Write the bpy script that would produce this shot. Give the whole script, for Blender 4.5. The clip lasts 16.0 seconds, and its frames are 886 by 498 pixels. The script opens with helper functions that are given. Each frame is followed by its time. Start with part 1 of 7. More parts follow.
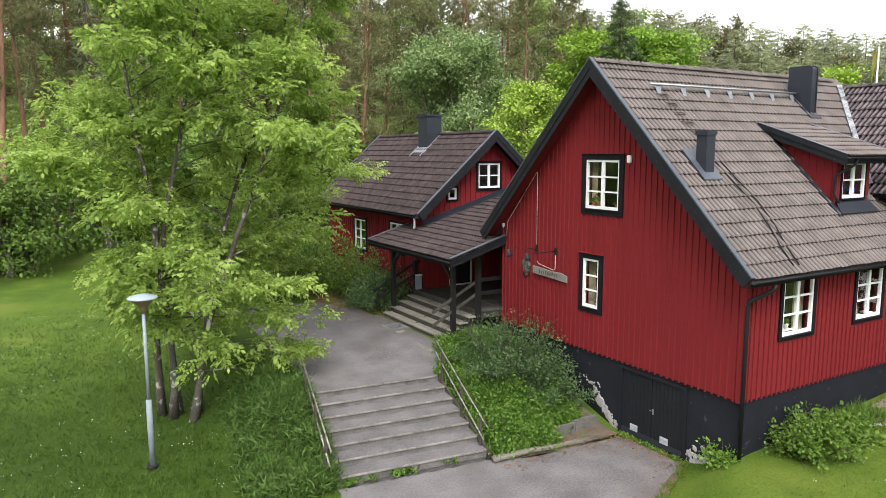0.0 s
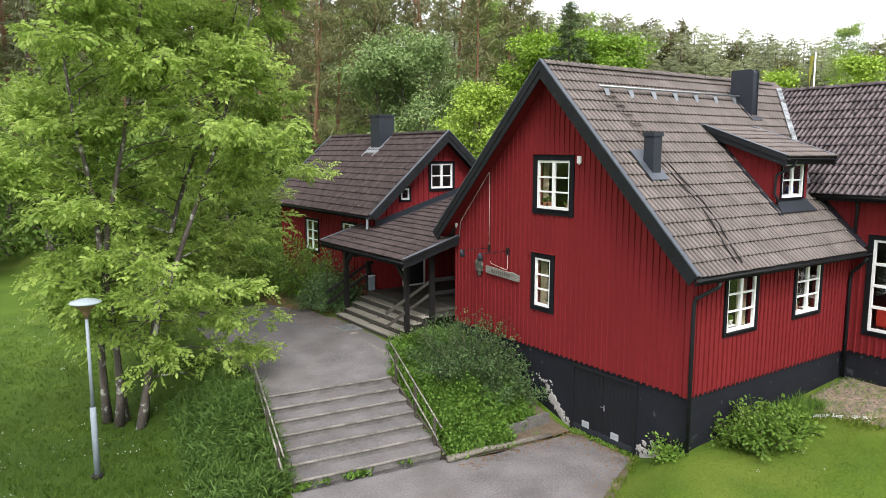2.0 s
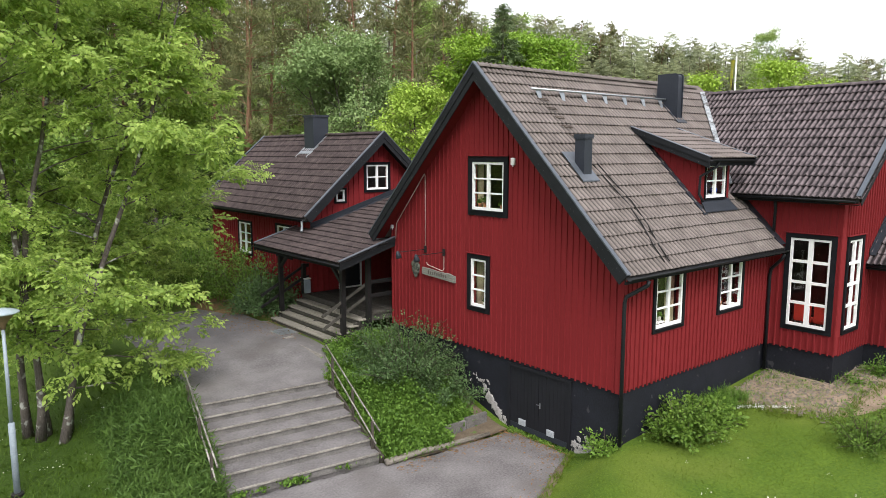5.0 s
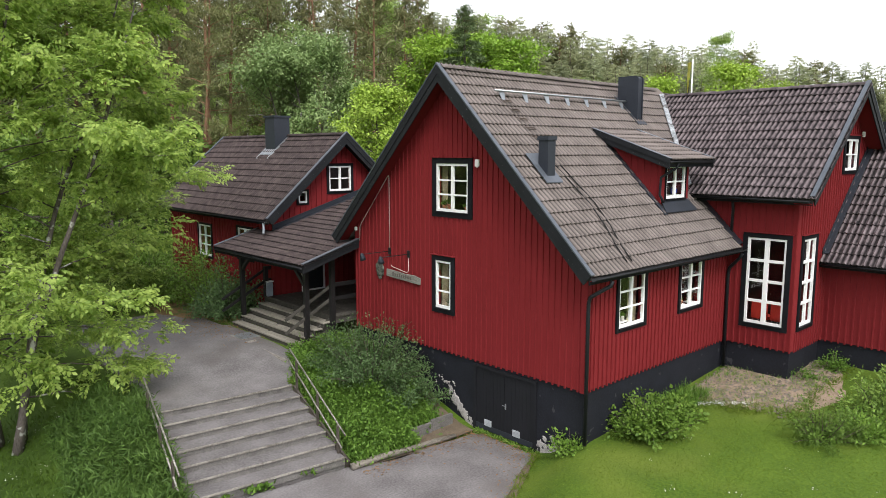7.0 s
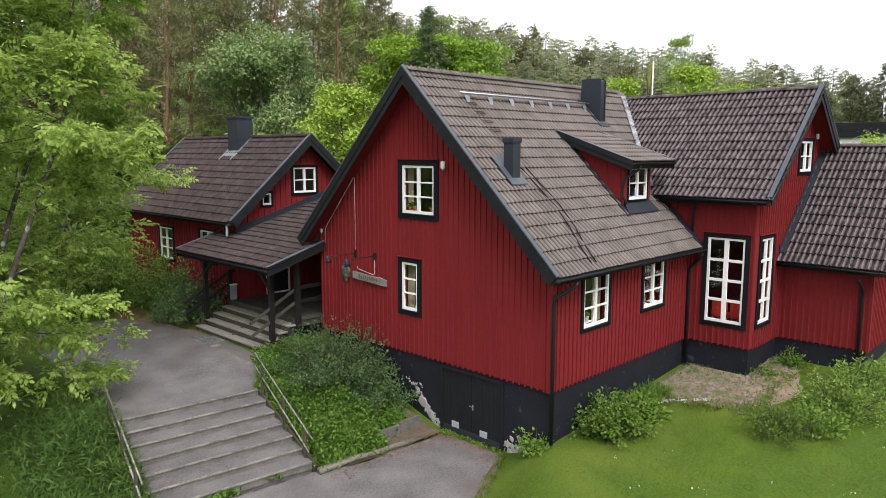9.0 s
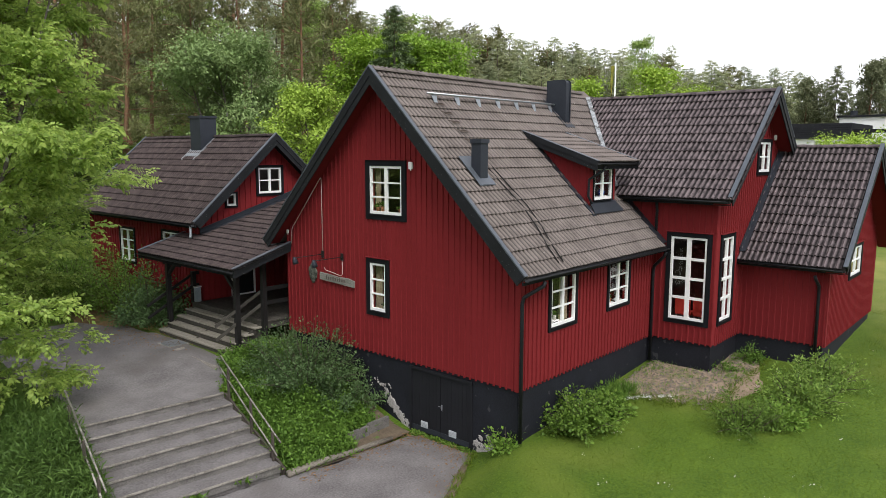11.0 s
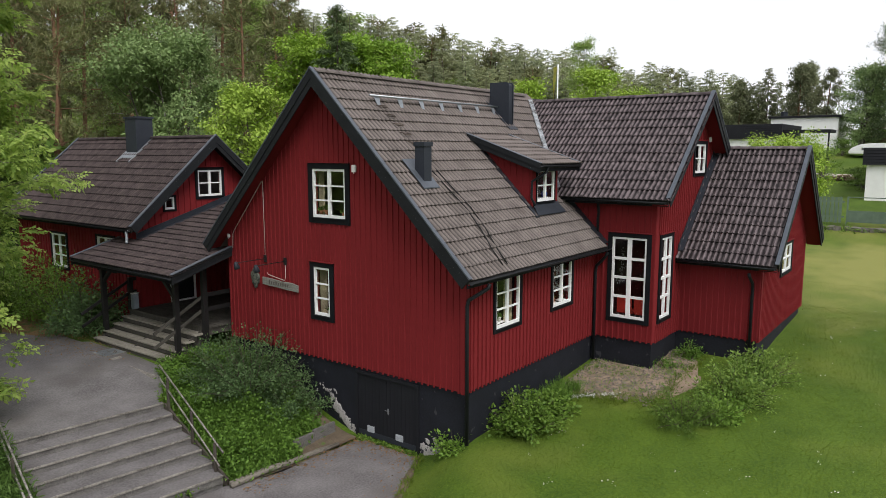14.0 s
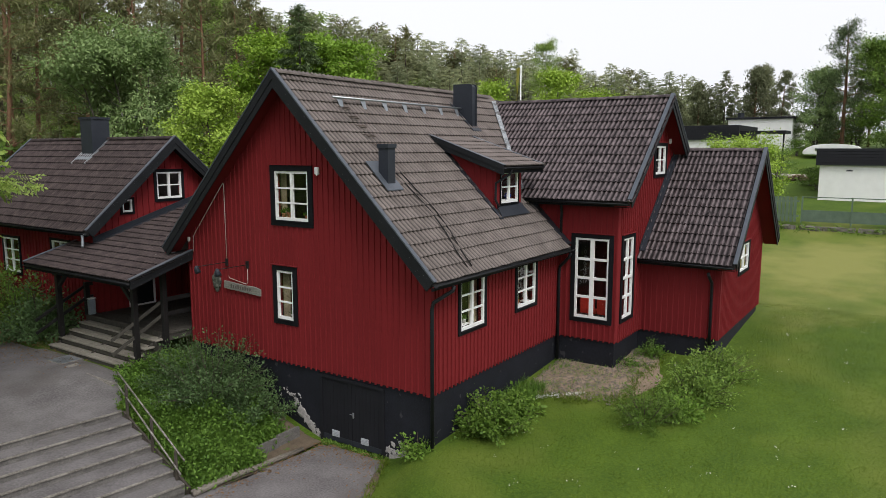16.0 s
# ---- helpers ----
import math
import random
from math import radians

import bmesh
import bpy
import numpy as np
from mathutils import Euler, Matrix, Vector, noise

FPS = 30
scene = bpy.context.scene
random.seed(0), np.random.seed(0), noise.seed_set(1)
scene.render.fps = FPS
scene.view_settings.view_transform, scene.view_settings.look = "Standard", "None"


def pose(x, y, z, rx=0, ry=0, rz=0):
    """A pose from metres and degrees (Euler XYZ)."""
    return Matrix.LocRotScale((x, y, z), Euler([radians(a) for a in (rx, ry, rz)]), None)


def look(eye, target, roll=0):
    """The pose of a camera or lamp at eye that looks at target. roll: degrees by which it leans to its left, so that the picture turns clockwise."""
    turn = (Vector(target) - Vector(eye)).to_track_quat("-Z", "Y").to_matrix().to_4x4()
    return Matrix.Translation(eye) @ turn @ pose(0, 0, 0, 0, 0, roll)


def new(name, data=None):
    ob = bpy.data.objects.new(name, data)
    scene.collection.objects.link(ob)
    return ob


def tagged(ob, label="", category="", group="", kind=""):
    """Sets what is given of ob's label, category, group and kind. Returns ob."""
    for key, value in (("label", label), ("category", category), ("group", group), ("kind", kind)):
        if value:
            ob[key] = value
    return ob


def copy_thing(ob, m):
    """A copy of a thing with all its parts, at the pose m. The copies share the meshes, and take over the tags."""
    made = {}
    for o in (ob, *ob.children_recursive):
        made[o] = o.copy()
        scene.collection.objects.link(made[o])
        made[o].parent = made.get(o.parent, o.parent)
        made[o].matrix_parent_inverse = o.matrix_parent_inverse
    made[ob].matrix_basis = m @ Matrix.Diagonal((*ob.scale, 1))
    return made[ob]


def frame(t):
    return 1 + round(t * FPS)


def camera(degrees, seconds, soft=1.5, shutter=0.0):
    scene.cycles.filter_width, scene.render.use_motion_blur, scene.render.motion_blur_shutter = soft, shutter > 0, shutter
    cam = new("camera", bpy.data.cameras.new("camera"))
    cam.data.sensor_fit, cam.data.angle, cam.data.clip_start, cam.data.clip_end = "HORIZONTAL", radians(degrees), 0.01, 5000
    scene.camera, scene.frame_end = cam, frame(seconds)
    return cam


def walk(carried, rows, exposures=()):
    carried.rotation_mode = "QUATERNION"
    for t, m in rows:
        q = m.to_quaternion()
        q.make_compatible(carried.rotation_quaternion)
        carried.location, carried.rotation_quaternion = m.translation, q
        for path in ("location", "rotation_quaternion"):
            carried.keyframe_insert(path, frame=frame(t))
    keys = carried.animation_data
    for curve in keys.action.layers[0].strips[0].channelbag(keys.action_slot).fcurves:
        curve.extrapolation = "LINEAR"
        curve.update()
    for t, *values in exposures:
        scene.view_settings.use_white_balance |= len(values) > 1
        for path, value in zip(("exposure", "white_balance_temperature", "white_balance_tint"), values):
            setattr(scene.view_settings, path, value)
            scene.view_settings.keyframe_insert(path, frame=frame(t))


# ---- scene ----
cam = camera(64.5, 16.0, 0.6)
PATH = [
    (0, (-12.587, -8.957, 6.301), (-11.573, -7.255, 6.029), -0.1),
    (0.5, (-12.578, -8.962, 6.299), (-11.541, -7.273, 6.028), -0.1),
    (1, (-12.567, -8.965, 6.304), (-11.5, -7.296, 6.032), -0.1),
    (1.5, (-12.561, -8.957, 6.31), (-11.465, -7.306, 6.038), -0.1),
    (2, (-12.567, -8.96, 6.312), (-11.442, -7.329, 6.04), -0.0),
    (2.5, (-12.56, -8.966, 6.317), (-11.41, -7.352, 6.044), -0.0),
    (3, (-12.556, -8.973, 6.32), (-11.379, -7.379, 6.048), 0.0),
    (3.5, (-12.528, -8.982, 6.324), (-11.33, -7.404, 6.053), 0.0),
    (4, (-12.521, -8.986, 6.341), (-11.299, -7.426, 6.069), -0.0),
    (6.5, (-12.546, -8.916, 6.393), (-11.219, -7.445, 6.12), 0.0),
    (7, (-12.542, -8.897, 6.403), (-11.195, -7.444, 6.13), -0.0),
    (7.5, (-12.551, -8.895, 6.418), (-11.186, -7.459, 6.144), 0.0),
    (8, (-12.56, -8.897, 6.435), (-11.177, -7.479, 6.161), 0.0),
    (8.5, (-12.558, -8.885, 6.441), (-11.157, -7.484, 6.168), 0.0),
    (9, (-12.573, -8.889, 6.453), (-11.155, -7.505, 6.18), -0.0),
    (11.5, (-12.649, -8.84, 6.479), (-11.146, -7.549, 6.205), 0.1),
    (12, (-12.656, -8.851, 6.487), (-11.136, -7.58, 6.213), 0.1),
    (12.5, (-12.647, -8.861, 6.504), (-11.113, -7.608, 6.23), 0.0),
    (13, (-12.63, -8.868, 6.525), (-11.08, -7.635, 6.25), -0.0),
    (13.5, (-12.6, -8.872, 6.543), (-11.036, -7.657, 6.267), 0.0),
    (14, (-12.558, -8.858, 6.561), (-10.977, -7.663, 6.285), -0.0),
    (14.5, (-12.537, -8.861, 6.576), (-10.943, -7.686, 6.3), 0.0),
    (15, (-12.521, -8.862, 6.581), (-10.912, -7.708, 6.306), -0.1),
    (15.5, (-12.526, -8.853, 6.594), (-10.902, -7.718, 6.319), -0.0),
    (16, (-12.521, -8.849, 6.611), (-10.882, -7.735, 6.335), -0.0),
]
EXPOSURES = [(0.0, 1.13), (4.0, 1.07), (7.0, 0.93), (9.0, 0.80), (12.5, 0.46), (16.0, 0.25)]
walk(cam, [(t, look(*p)) for t, *p in PATH], EXPOSURES)

# ---- light: overcast sky, weak broad sun ----
world = bpy.data.worlds.new("overcast_sky")
scene.world = world
world.use_nodes = True
wn, wl = world.node_tree.nodes, world.node_tree.links
wn.clear()
w_out = wn.new("ShaderNodeOutputWorld")
w_bg = wn.new("ShaderNodeBackground")
w_sky = wn.new("ShaderNodeTexSky")
w_sky.sky_type = "NISHITA"
w_sky.sun_disc = False
w_sky.sun_elevation = radians(50.4)
w_sky.sun_rotation = radians(210.7)
w_sky.air_density = 1.0
w_sky.dust_density = 4.0
w_hsv = wn.new("ShaderNodeHueSaturation")
w_hsv.inputs["Saturation"].default_value = 0.25
w_mix = wn.new("ShaderNodeMixRGB")
w_mix.inputs[0].default_value = 0.72
w_mix.inputs[2].default_value = (11.0, 11.1, 11.7, 1)
wl.new(w_sky.outputs[0], w_hsv.inputs["Color"])
wl.new(w_hsv.outputs[0], w_mix.inputs[1])
wl.new(w_mix.outputs[0], w_bg.inputs[0])
w_bg.inputs[1].default_value = 0.092
wl.new(w_bg.outputs[0], w_out.inputs[0])

sun = new("sun", bpy.data.lights.new("sun", "SUN"))
sun.data.energy = 1.6
sun.data.angle = radians(28)
sun.data.color = (1.0, 0.98, 0.95)
sun.matrix_world = look((-22, -37, 51), (0, 0, 0))


# ---- materials ----
def material(name, base, rough=0.7, dark=None, scale=3.0, fine=40.0, bump=0.2, metal=0.0, vary=0.0, spots=None, spot_scale=30.0,
             spot_cover=0.62, spot_soft=0.05, stretch=(1, 1, 1), spec=0.25, big=0.5, depth=0.01, coords="Object", ribs=0, grain=0.5, rib_dark=0.22, ragged_by=2.4):
    """A paint or mineral surface: base colour mottled towards dark at two scales, optional spots, fine relief, tint by object."""
    m = bpy.data.materials.new(name)
    m.use_nodes = True
    n, l = m.node_tree.nodes, m.node_tree.links
    b = n["Principled BSDF"]
    b.inputs["Roughness"].default_value = rough
    b.inputs["Metallic"].default_value = metal
    b.inputs["Specular IOR Level"].default_value = spec
    dark = dark or tuple(c * 0.7 for c in base)
    co = n.new("ShaderNodeTexCoord")
    mp = n.new("ShaderNodeMapping")
    mp.inputs["Scale"].default_value = stretch
    where = n.new("ShaderNodeNewGeometry").outputs["Position"] if coords == "World" else co.outputs[coords]
    l.new(where, mp.inputs[0])
    n1, n2 = n.new("ShaderNodeTexNoise"), n.new("ShaderNodeTexNoise")
    n1.inputs["Scale"].default_value, n1.inputs["Detail"].default_value = scale, 5
    n2.inputs["Scale"].default_value, n2.inputs["Detail"].default_value = fine, 3
    l.new(mp.outputs[0], n1.inputs[0])
    l.new(mp.outputs[0], n2.inputs[0])
    add = n.new("ShaderNodeMath")
    add.operation = "MULTIPLY_ADD"
    add.inputs[1].default_value = grain
    l.new(n2.outputs[0], add.inputs[0])
    half = n.new("ShaderNodeMath")
    half.operation = "MULTIPLY"
    half.inputs[1].default_value = 1 - grain
    l.new(n1.outputs[0], half.inputs[0])
    l.new(half.outputs[0], add.inputs[2])
    ramp = n.new("ShaderNodeValToRGB")
    ramp.color_ramp.elements[0].position, ramp.color_ramp.elements[1].position = 0.5 - big * 0.3, 0.5 + big * 0.3
    ramp.color_ramp.elements[0].color, ramp.color_ramp.elements[1].color = (*dark, 1), (*base, 1)
    l.new(add.outputs[0], ramp.inputs[0])
    col = ramp.outputs[0]
    if spots:
        n3 = n.new("ShaderNodeTexNoise")
        n3.inputs["Scale"].default_value, n3.inputs["Detail"].default_value = spot_scale, 2
        l.new(where, n3.inputs[0])
        r3 = n.new("ShaderNodeValToRGB")
        r3.color_ramp.elements[0].position, r3.color_ramp.elements[1].position = spot_cover, spot_cover + spot_soft
        l.new(n3.outputs[0], r3.inputs[0])
        mx = n.new("ShaderNodeMixRGB")
        mx.inputs[2].default_value = (*spots, 1)
        l.new(r3.outputs[0], mx.inputs[0])
        l.new(col, mx.inputs[1])
        col = mx.outputs[0]
    # trough dirt and roll shade put into the tile colour, crowns lightened
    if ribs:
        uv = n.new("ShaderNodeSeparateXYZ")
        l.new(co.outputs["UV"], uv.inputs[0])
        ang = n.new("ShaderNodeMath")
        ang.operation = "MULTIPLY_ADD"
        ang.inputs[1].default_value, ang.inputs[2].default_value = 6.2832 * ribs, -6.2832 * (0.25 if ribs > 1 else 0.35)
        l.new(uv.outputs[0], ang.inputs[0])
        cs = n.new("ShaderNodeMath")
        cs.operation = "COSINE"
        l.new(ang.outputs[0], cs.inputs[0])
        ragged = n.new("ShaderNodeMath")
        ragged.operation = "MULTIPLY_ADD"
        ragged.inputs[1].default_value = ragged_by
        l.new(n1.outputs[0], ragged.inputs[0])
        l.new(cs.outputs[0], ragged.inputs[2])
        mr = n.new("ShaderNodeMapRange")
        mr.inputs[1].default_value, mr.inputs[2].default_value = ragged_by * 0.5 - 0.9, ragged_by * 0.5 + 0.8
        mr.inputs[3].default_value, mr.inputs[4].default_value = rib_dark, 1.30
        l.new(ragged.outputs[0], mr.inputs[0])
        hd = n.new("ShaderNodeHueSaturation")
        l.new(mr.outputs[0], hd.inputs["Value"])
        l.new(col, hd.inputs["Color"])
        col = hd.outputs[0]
    if vary:
        oi = n.new("ShaderNodeObjectInfo")
        geo = n.new("ShaderNodeNewGeometry")
        sm = n.new("ShaderNodeMath")
        sm.operation = "ADD"
        l.new(oi.outputs["Random"], sm.inputs[0])
        l.new(geo.outputs["Random Per Island"], sm.inputs[1])
        mr = n.new("ShaderNodeMapRange")
        mr.inputs[1].default_value, mr.inputs[2].default_value = 0.0, 2.0
        mr.inputs[3].default_value, mr.inputs[4].default_value = 1 - vary, 1 + vary
        l.new(sm.outputs[0], mr.inputs[0])
        hs = n.new("ShaderNodeHueSaturation")
        l.new(mr.outputs[0], hs.inputs["Value"])
        l.new(col, hs.inputs["Color"])
        col = hs.outputs[0]
    l.new(col, b.inputs["Base Color"])
    if bump:
        bp = n.new("ShaderNodeBump")
        bp.inputs["Strength"].default_value, bp.inputs["Distance"].default_value = bump, depth
        l.new(n2.outputs[0], bp.inputs["Height"])
        l.new(bp.outputs[0], b.inputs["Normal"])
    return m


def leaf_material(name, base, other, vary=0.3, rough=0.55, through_light=0.25):
    """Foliage: colour varies leaf by leaf, light passes through the blade."""
    m = bpy.data.materials.new(name)
    m.use_nodes = True
    n, l = m.node_tree.nodes, m.node_tree.links
    b = n["Principled BSDF"]
    b.inputs["Roughness"].default_value = rough
    b.inputs["Specular IOR Level"].default_value = 0.22
    geo = n.new("ShaderNodeNewGeometry")
    co = n.new("ShaderNodeTexCoord")
    nz = n.new("ShaderNodeTexNoise")
    nz.inputs["Scale"].default_value = 0.8
    l.new(co.outputs["Object"], nz.inputs[0])
    sm = n.new("ShaderNodeMath")
    sm.operation = "MULTIPLY_ADD"
    sm.inputs[1].default_value = 0.6
    l.new(geo.outputs["Random Per Island"], sm.inputs[0])
    sc = n.new("ShaderNodeMath")
    sc.operation = "MULTIPLY"
    sc.inputs[1].default_value = 0.4
    l.new(nz.outputs[0], sc.inputs[0])
    l.new(sc.outputs[0], sm.inputs[2])
    mx = n.new("ShaderNodeMixRGB")
    mx.inputs[1].default_value, mx.inputs[2].default_value = (*base, 1), (*other, 1)
    l.new(sm.outputs[0], mx.inputs[0])
    oi = n.new("ShaderNodeObjectInfo")
    mr = n.new("ShaderNodeMapRange")
    mr.inputs[3].default_value, mr.inputs[4].default_value = 1 - vary, 1 + vary
    l.new(oi.outputs["Random"], mr.inputs[0])
    hs = n.new("ShaderNodeHueSaturation")
    l.new(mr.outputs[0], hs.inputs["Value"])
    l.new(mx.outputs[0], hs.inputs["Color"])
    l.new(hs.outputs[0], b.inputs["Base Color"])
    tr = n.new("ShaderNodeBsdfTranslucent")
    l.new(hs.outputs[0], tr.inputs[0])
    ms = n.new("ShaderNodeMixShader")
    ms.inputs[0].default_value = through_light
    l.new(b.outputs[0], ms.inputs[1])
    l.new(tr.outputs[0], ms.inputs[2])
    l.new(ms.outputs[0], n["Material Output"].inputs[0])
    return m


RED = material("red_paint", (0.208, 0.0195, 0.0225), 0.8, (0.140, 0.0135, 0.0155), 1.2, 60, 0.15, vary=0.10, spec=0.15, stretch=(1, 1, 0.15), big=0.8)
BLACK_WOOD = material("black_trim_paint", (0.011, 0.0115, 0.014), 0.7, (0.006, 0.0065, 0.008), 3, 50, 0.15, vary=0.1, spec=0.12)
BARGE = material("weathered_barge_board", (0.014, 0.0155, 0.0185), 0.7, (0.007, 0.008, 0.0095), 2, 60, 0.2, spots=(0.13, 0.135, 0.13), spot_scale=26, spot_cover=0.70)
PLINTH = material("black_plinth_render", (0.013, 0.0145, 0.021), 0.75, (0.0075, 0.008, 0.0115), 2, 25, 0.3, spots=(0.045, 0.045, 0.05), spot_scale=5, spot_cover=0.68)
STONE = material("pale_foundation_stone", (0.44, 0.42, 0.40), 0.9, (0.22, 0.205, 0.20), 5, 30, 0.6, spots=(0.03, 0.03, 0.035), spot_scale=9, spot_cover=0.58, coords="World")
WHITE = material("white_paint", (0.82, 0.82, 0.82), 0.45, (0.74, 0.74, 0.735), 3, 12, 0.03)
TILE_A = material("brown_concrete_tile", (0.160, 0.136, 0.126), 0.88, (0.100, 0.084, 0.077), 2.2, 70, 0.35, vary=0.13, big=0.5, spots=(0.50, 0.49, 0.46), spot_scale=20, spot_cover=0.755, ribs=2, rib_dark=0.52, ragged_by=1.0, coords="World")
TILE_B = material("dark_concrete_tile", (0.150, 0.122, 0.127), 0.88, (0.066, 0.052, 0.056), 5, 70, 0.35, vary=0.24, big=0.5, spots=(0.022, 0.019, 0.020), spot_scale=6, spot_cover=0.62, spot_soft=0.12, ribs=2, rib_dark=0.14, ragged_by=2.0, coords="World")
UNDER = material("roof_underlay", (0.035, 0.031, 0.030), 0.9)
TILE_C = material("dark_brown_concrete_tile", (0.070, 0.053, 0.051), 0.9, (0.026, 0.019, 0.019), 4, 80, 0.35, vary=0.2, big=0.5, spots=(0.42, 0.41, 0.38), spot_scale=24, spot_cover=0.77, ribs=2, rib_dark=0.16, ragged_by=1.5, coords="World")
# dark metal tinted lighter blue-grey; the sky's reflection is put into the base
VERGE = material("sky_toned_verge_metal", (0.105, 0.118, 0.140), 0.42, (0.075, 0.085, 0.102), 3, 30, 0.05, metal=0.3)
METAL = material("dark_sheet_metal", (0.036, 0.041, 0.052), 0.45, (0.027, 0.031, 0.040), 2, 30, 0.05, metal=0.25)
PIPE = material("black_rainwater_metal", (0.014, 0.015, 0.018), 0.5, (0.009, 0.010, 0.012), 3, 30, 0.05, spec=0.2)
ZINC = material("grey_flashing", (0.30, 0.32, 0.34), 0.45, (0.20, 0.22, 0.24), 4, 30, 0.1, metal=0.55)
ASPHALT = material("worn_asphalt", (0.205, 0.191, 0.192), 0.92, (0.098, 0.090, 0.090), 1.1, 22, 0.9, grain=0.5, spots=(0.108, 0.096, 0.090), spot_scale=0.6, spot_cover=0.52, spot_soft=0.25, big=0.55, depth=0.012)
CONCRETE = material("worn_concrete_nosing", (0.315, 0.292, 0.258), 0.9, (0.120, 0.108, 0.094), 2.5, 30, 0.5, big=0.4)
GREY_WOOD = material("weathered_grey_wood", (0.31, 0.285, 0.24), 0.85, (0.15, 0.138, 0.115), 4, 50, 0.4, vary=0.18, stretch=(1, 6, 1))
TARRED = material("tarred_timber", (0.016, 0.015, 0.015), 0.6, (0.010, 0.009, 0.009), 3, 50, 0.2)
# darker copy of the grey wood, with shade put into its colour
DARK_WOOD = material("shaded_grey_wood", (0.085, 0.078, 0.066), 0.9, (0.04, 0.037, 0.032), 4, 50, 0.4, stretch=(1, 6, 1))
# weathered deck, darkened further: the covered porch's dimness is in the colour
DECK_WOOD = material("shaded_weathered_deck", (0.095, 0.086, 0.074), 0.9, (0.042, 0.038, 0.032), 4, 50, 0.4, vary=0.2, stretch=(6, 1, 1))
STEEL = material("galvanised_steel", (0.42, 0.44, 0.46), 0.4, (0.30, 0.32, 0.34), 3, 50, 0.05, metal=0.7)
DOOR_BLACK = material("black_door_paint", (0.0115, 0.012, 0.0155), 0.7, (0.008, 0.0085, 0.011), 2, 60, 0.2)
GLASS = bpy.data.materials.new("window_glass")
GLASS.use_nodes = True
_b = GLASS.node_tree.nodes["Principled BSDF"]
_b.inputs["Base Color"].default_value = (0.97, 0.97, 0.97, 1)
_b.inputs["Roughness"].default_value = 0.02
_b.inputs["Transmission Weight"].default_value = 1.0
_b.inputs["IOR"].default_value = 1.45
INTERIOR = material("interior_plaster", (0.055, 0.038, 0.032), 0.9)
CURTAIN = material("cream_curtain", (0.62, 0.54, 0.38), 0.9, (0.48, 0.40, 0.26), 6, 40, 0.1)


# ---- mesh helpers ----
def finish(name, bm, mat, parent=None, label="", smooth=False):
    me = bpy.data.meshes.new(name)
    bmesh.ops.recalc_face_normals(bm, faces=bm.faces)
    bm.to_mesh(me)
    bm.free()
    me.materials.append(mat)
    if smooth:
        for p in me.polygons:
            p.use_smooth = True
    ob = new(name, me)
    if parent is not None:
        ob.parent = parent
    if label:
        ob["label"] = label
    return ob


part = finish


def thing(name, label, category, group="", at=(0, 0, 0)):
    ob = new(name)
    ob.location = at
    ob.empty_display_size = 0.2
    return tagged(ob, label, category, group)


def box(bm, x0, x1, y0, y1, z0, z1):
    v = [bm.verts.new(p) for p in ((x0, y0, z0), (x1, y0, z0), (x1, y1, z0), (x0, y1, z0), (x0, y0, z1), (x1, y0, z1), (x1, y1, z1), (x0, y1, z1))]
    for f in ((3, 2, 1, 0), (4, 5, 6, 7), (0, 1, 5, 4), (1, 2, 6, 5), (2, 3, 7, 6), (3, 0, 4, 7)):
        bm.faces.new([v[i] for i in f])
    return v


def prism(bm, poly, shift):
    """Extrude a flat polygon of 3D points by a vector."""
    shift = Vector(shift)
    a = [bm.verts.new(p) for p in poly]
    b = [bm.verts.new(Vector(p) + shift) for p in poly]
    bm.faces.new(a)
    bm.faces.new(b[::-1])
    for i in range(len(a)):
        j = (i + 1) % len(a)
        bm.faces.new((a[j], a[i], b[i], b[j]))


def beam(bm, p, q, wide, high, up=(0, 0, 1)):
    """A rectangular bar from p to q."""
    p, q, up = Vector(p), Vector(q), Vector(up)
    d = (q - p).normalized()
    s = d.cross(up).normalized() * (wide / 2)
    u = s.cross(d).normalized() * (high / 2)
    prism(bm, [p - s - u, p + s - u, p + s + u, p - s + u], q - p)


def tube(bm, pts, radii, sides=8, cap=True):
    """A round bar through points with a radius at each."""
    pts = [Vector(p) for p in pts]
    if not isinstance(radii, (list, tuple)):
        radii = [radii] * len(pts)
    rings = []
    ref = None
    for i, p in enumerate(pts):
        d = (pts[min(i + 1, len(pts) - 1)] - pts[max(i - 1, 0)]).normalized()
        if ref is None:
            ref = d.orthogonal().normalized()
        else:
            ref = (ref - d * ref.dot(d)).normalized()
        s = d.cross(ref)
        rings.append([bm.verts.new(p + (ref * math.cos(a) + s * math.sin(a)) * radii[i]) for a in [2 * math.pi * k / sides for k in range(sides)]])
    for r0, r1 in zip(rings, rings[1:]):
        for k in range(sides):
            j = (k + 1) % sides
            bm.faces.new((r0[k], r0[j], r1[j], r1[k]))
    if cap:
        bm.faces.new(rings[0][::-1])
        bm.faces.new(rings[-1])


def raw(name, verts, faces, mat, parent=None, label="", smooth=False):
    me = bpy.data.meshes.new(name)
    me.from_pydata(verts, [], faces)
    me.materials.append(mat)
    if smooth:
        me.polygons.foreach_set("use_smooth", [True] * len(me.polygons))
    me.update()
    ob = new(name, me)
    if parent is not None:
        ob.parent = parent
    if label:
        ob["label"] = label
    return ob


def smooth_step(a, b, v):
    t = min(1.0, max(0.0, (v - a) / (b - a)))
    return t * t * (3 - 2 * t)


def mix(a, b, t):
    return a + (b - a) * t


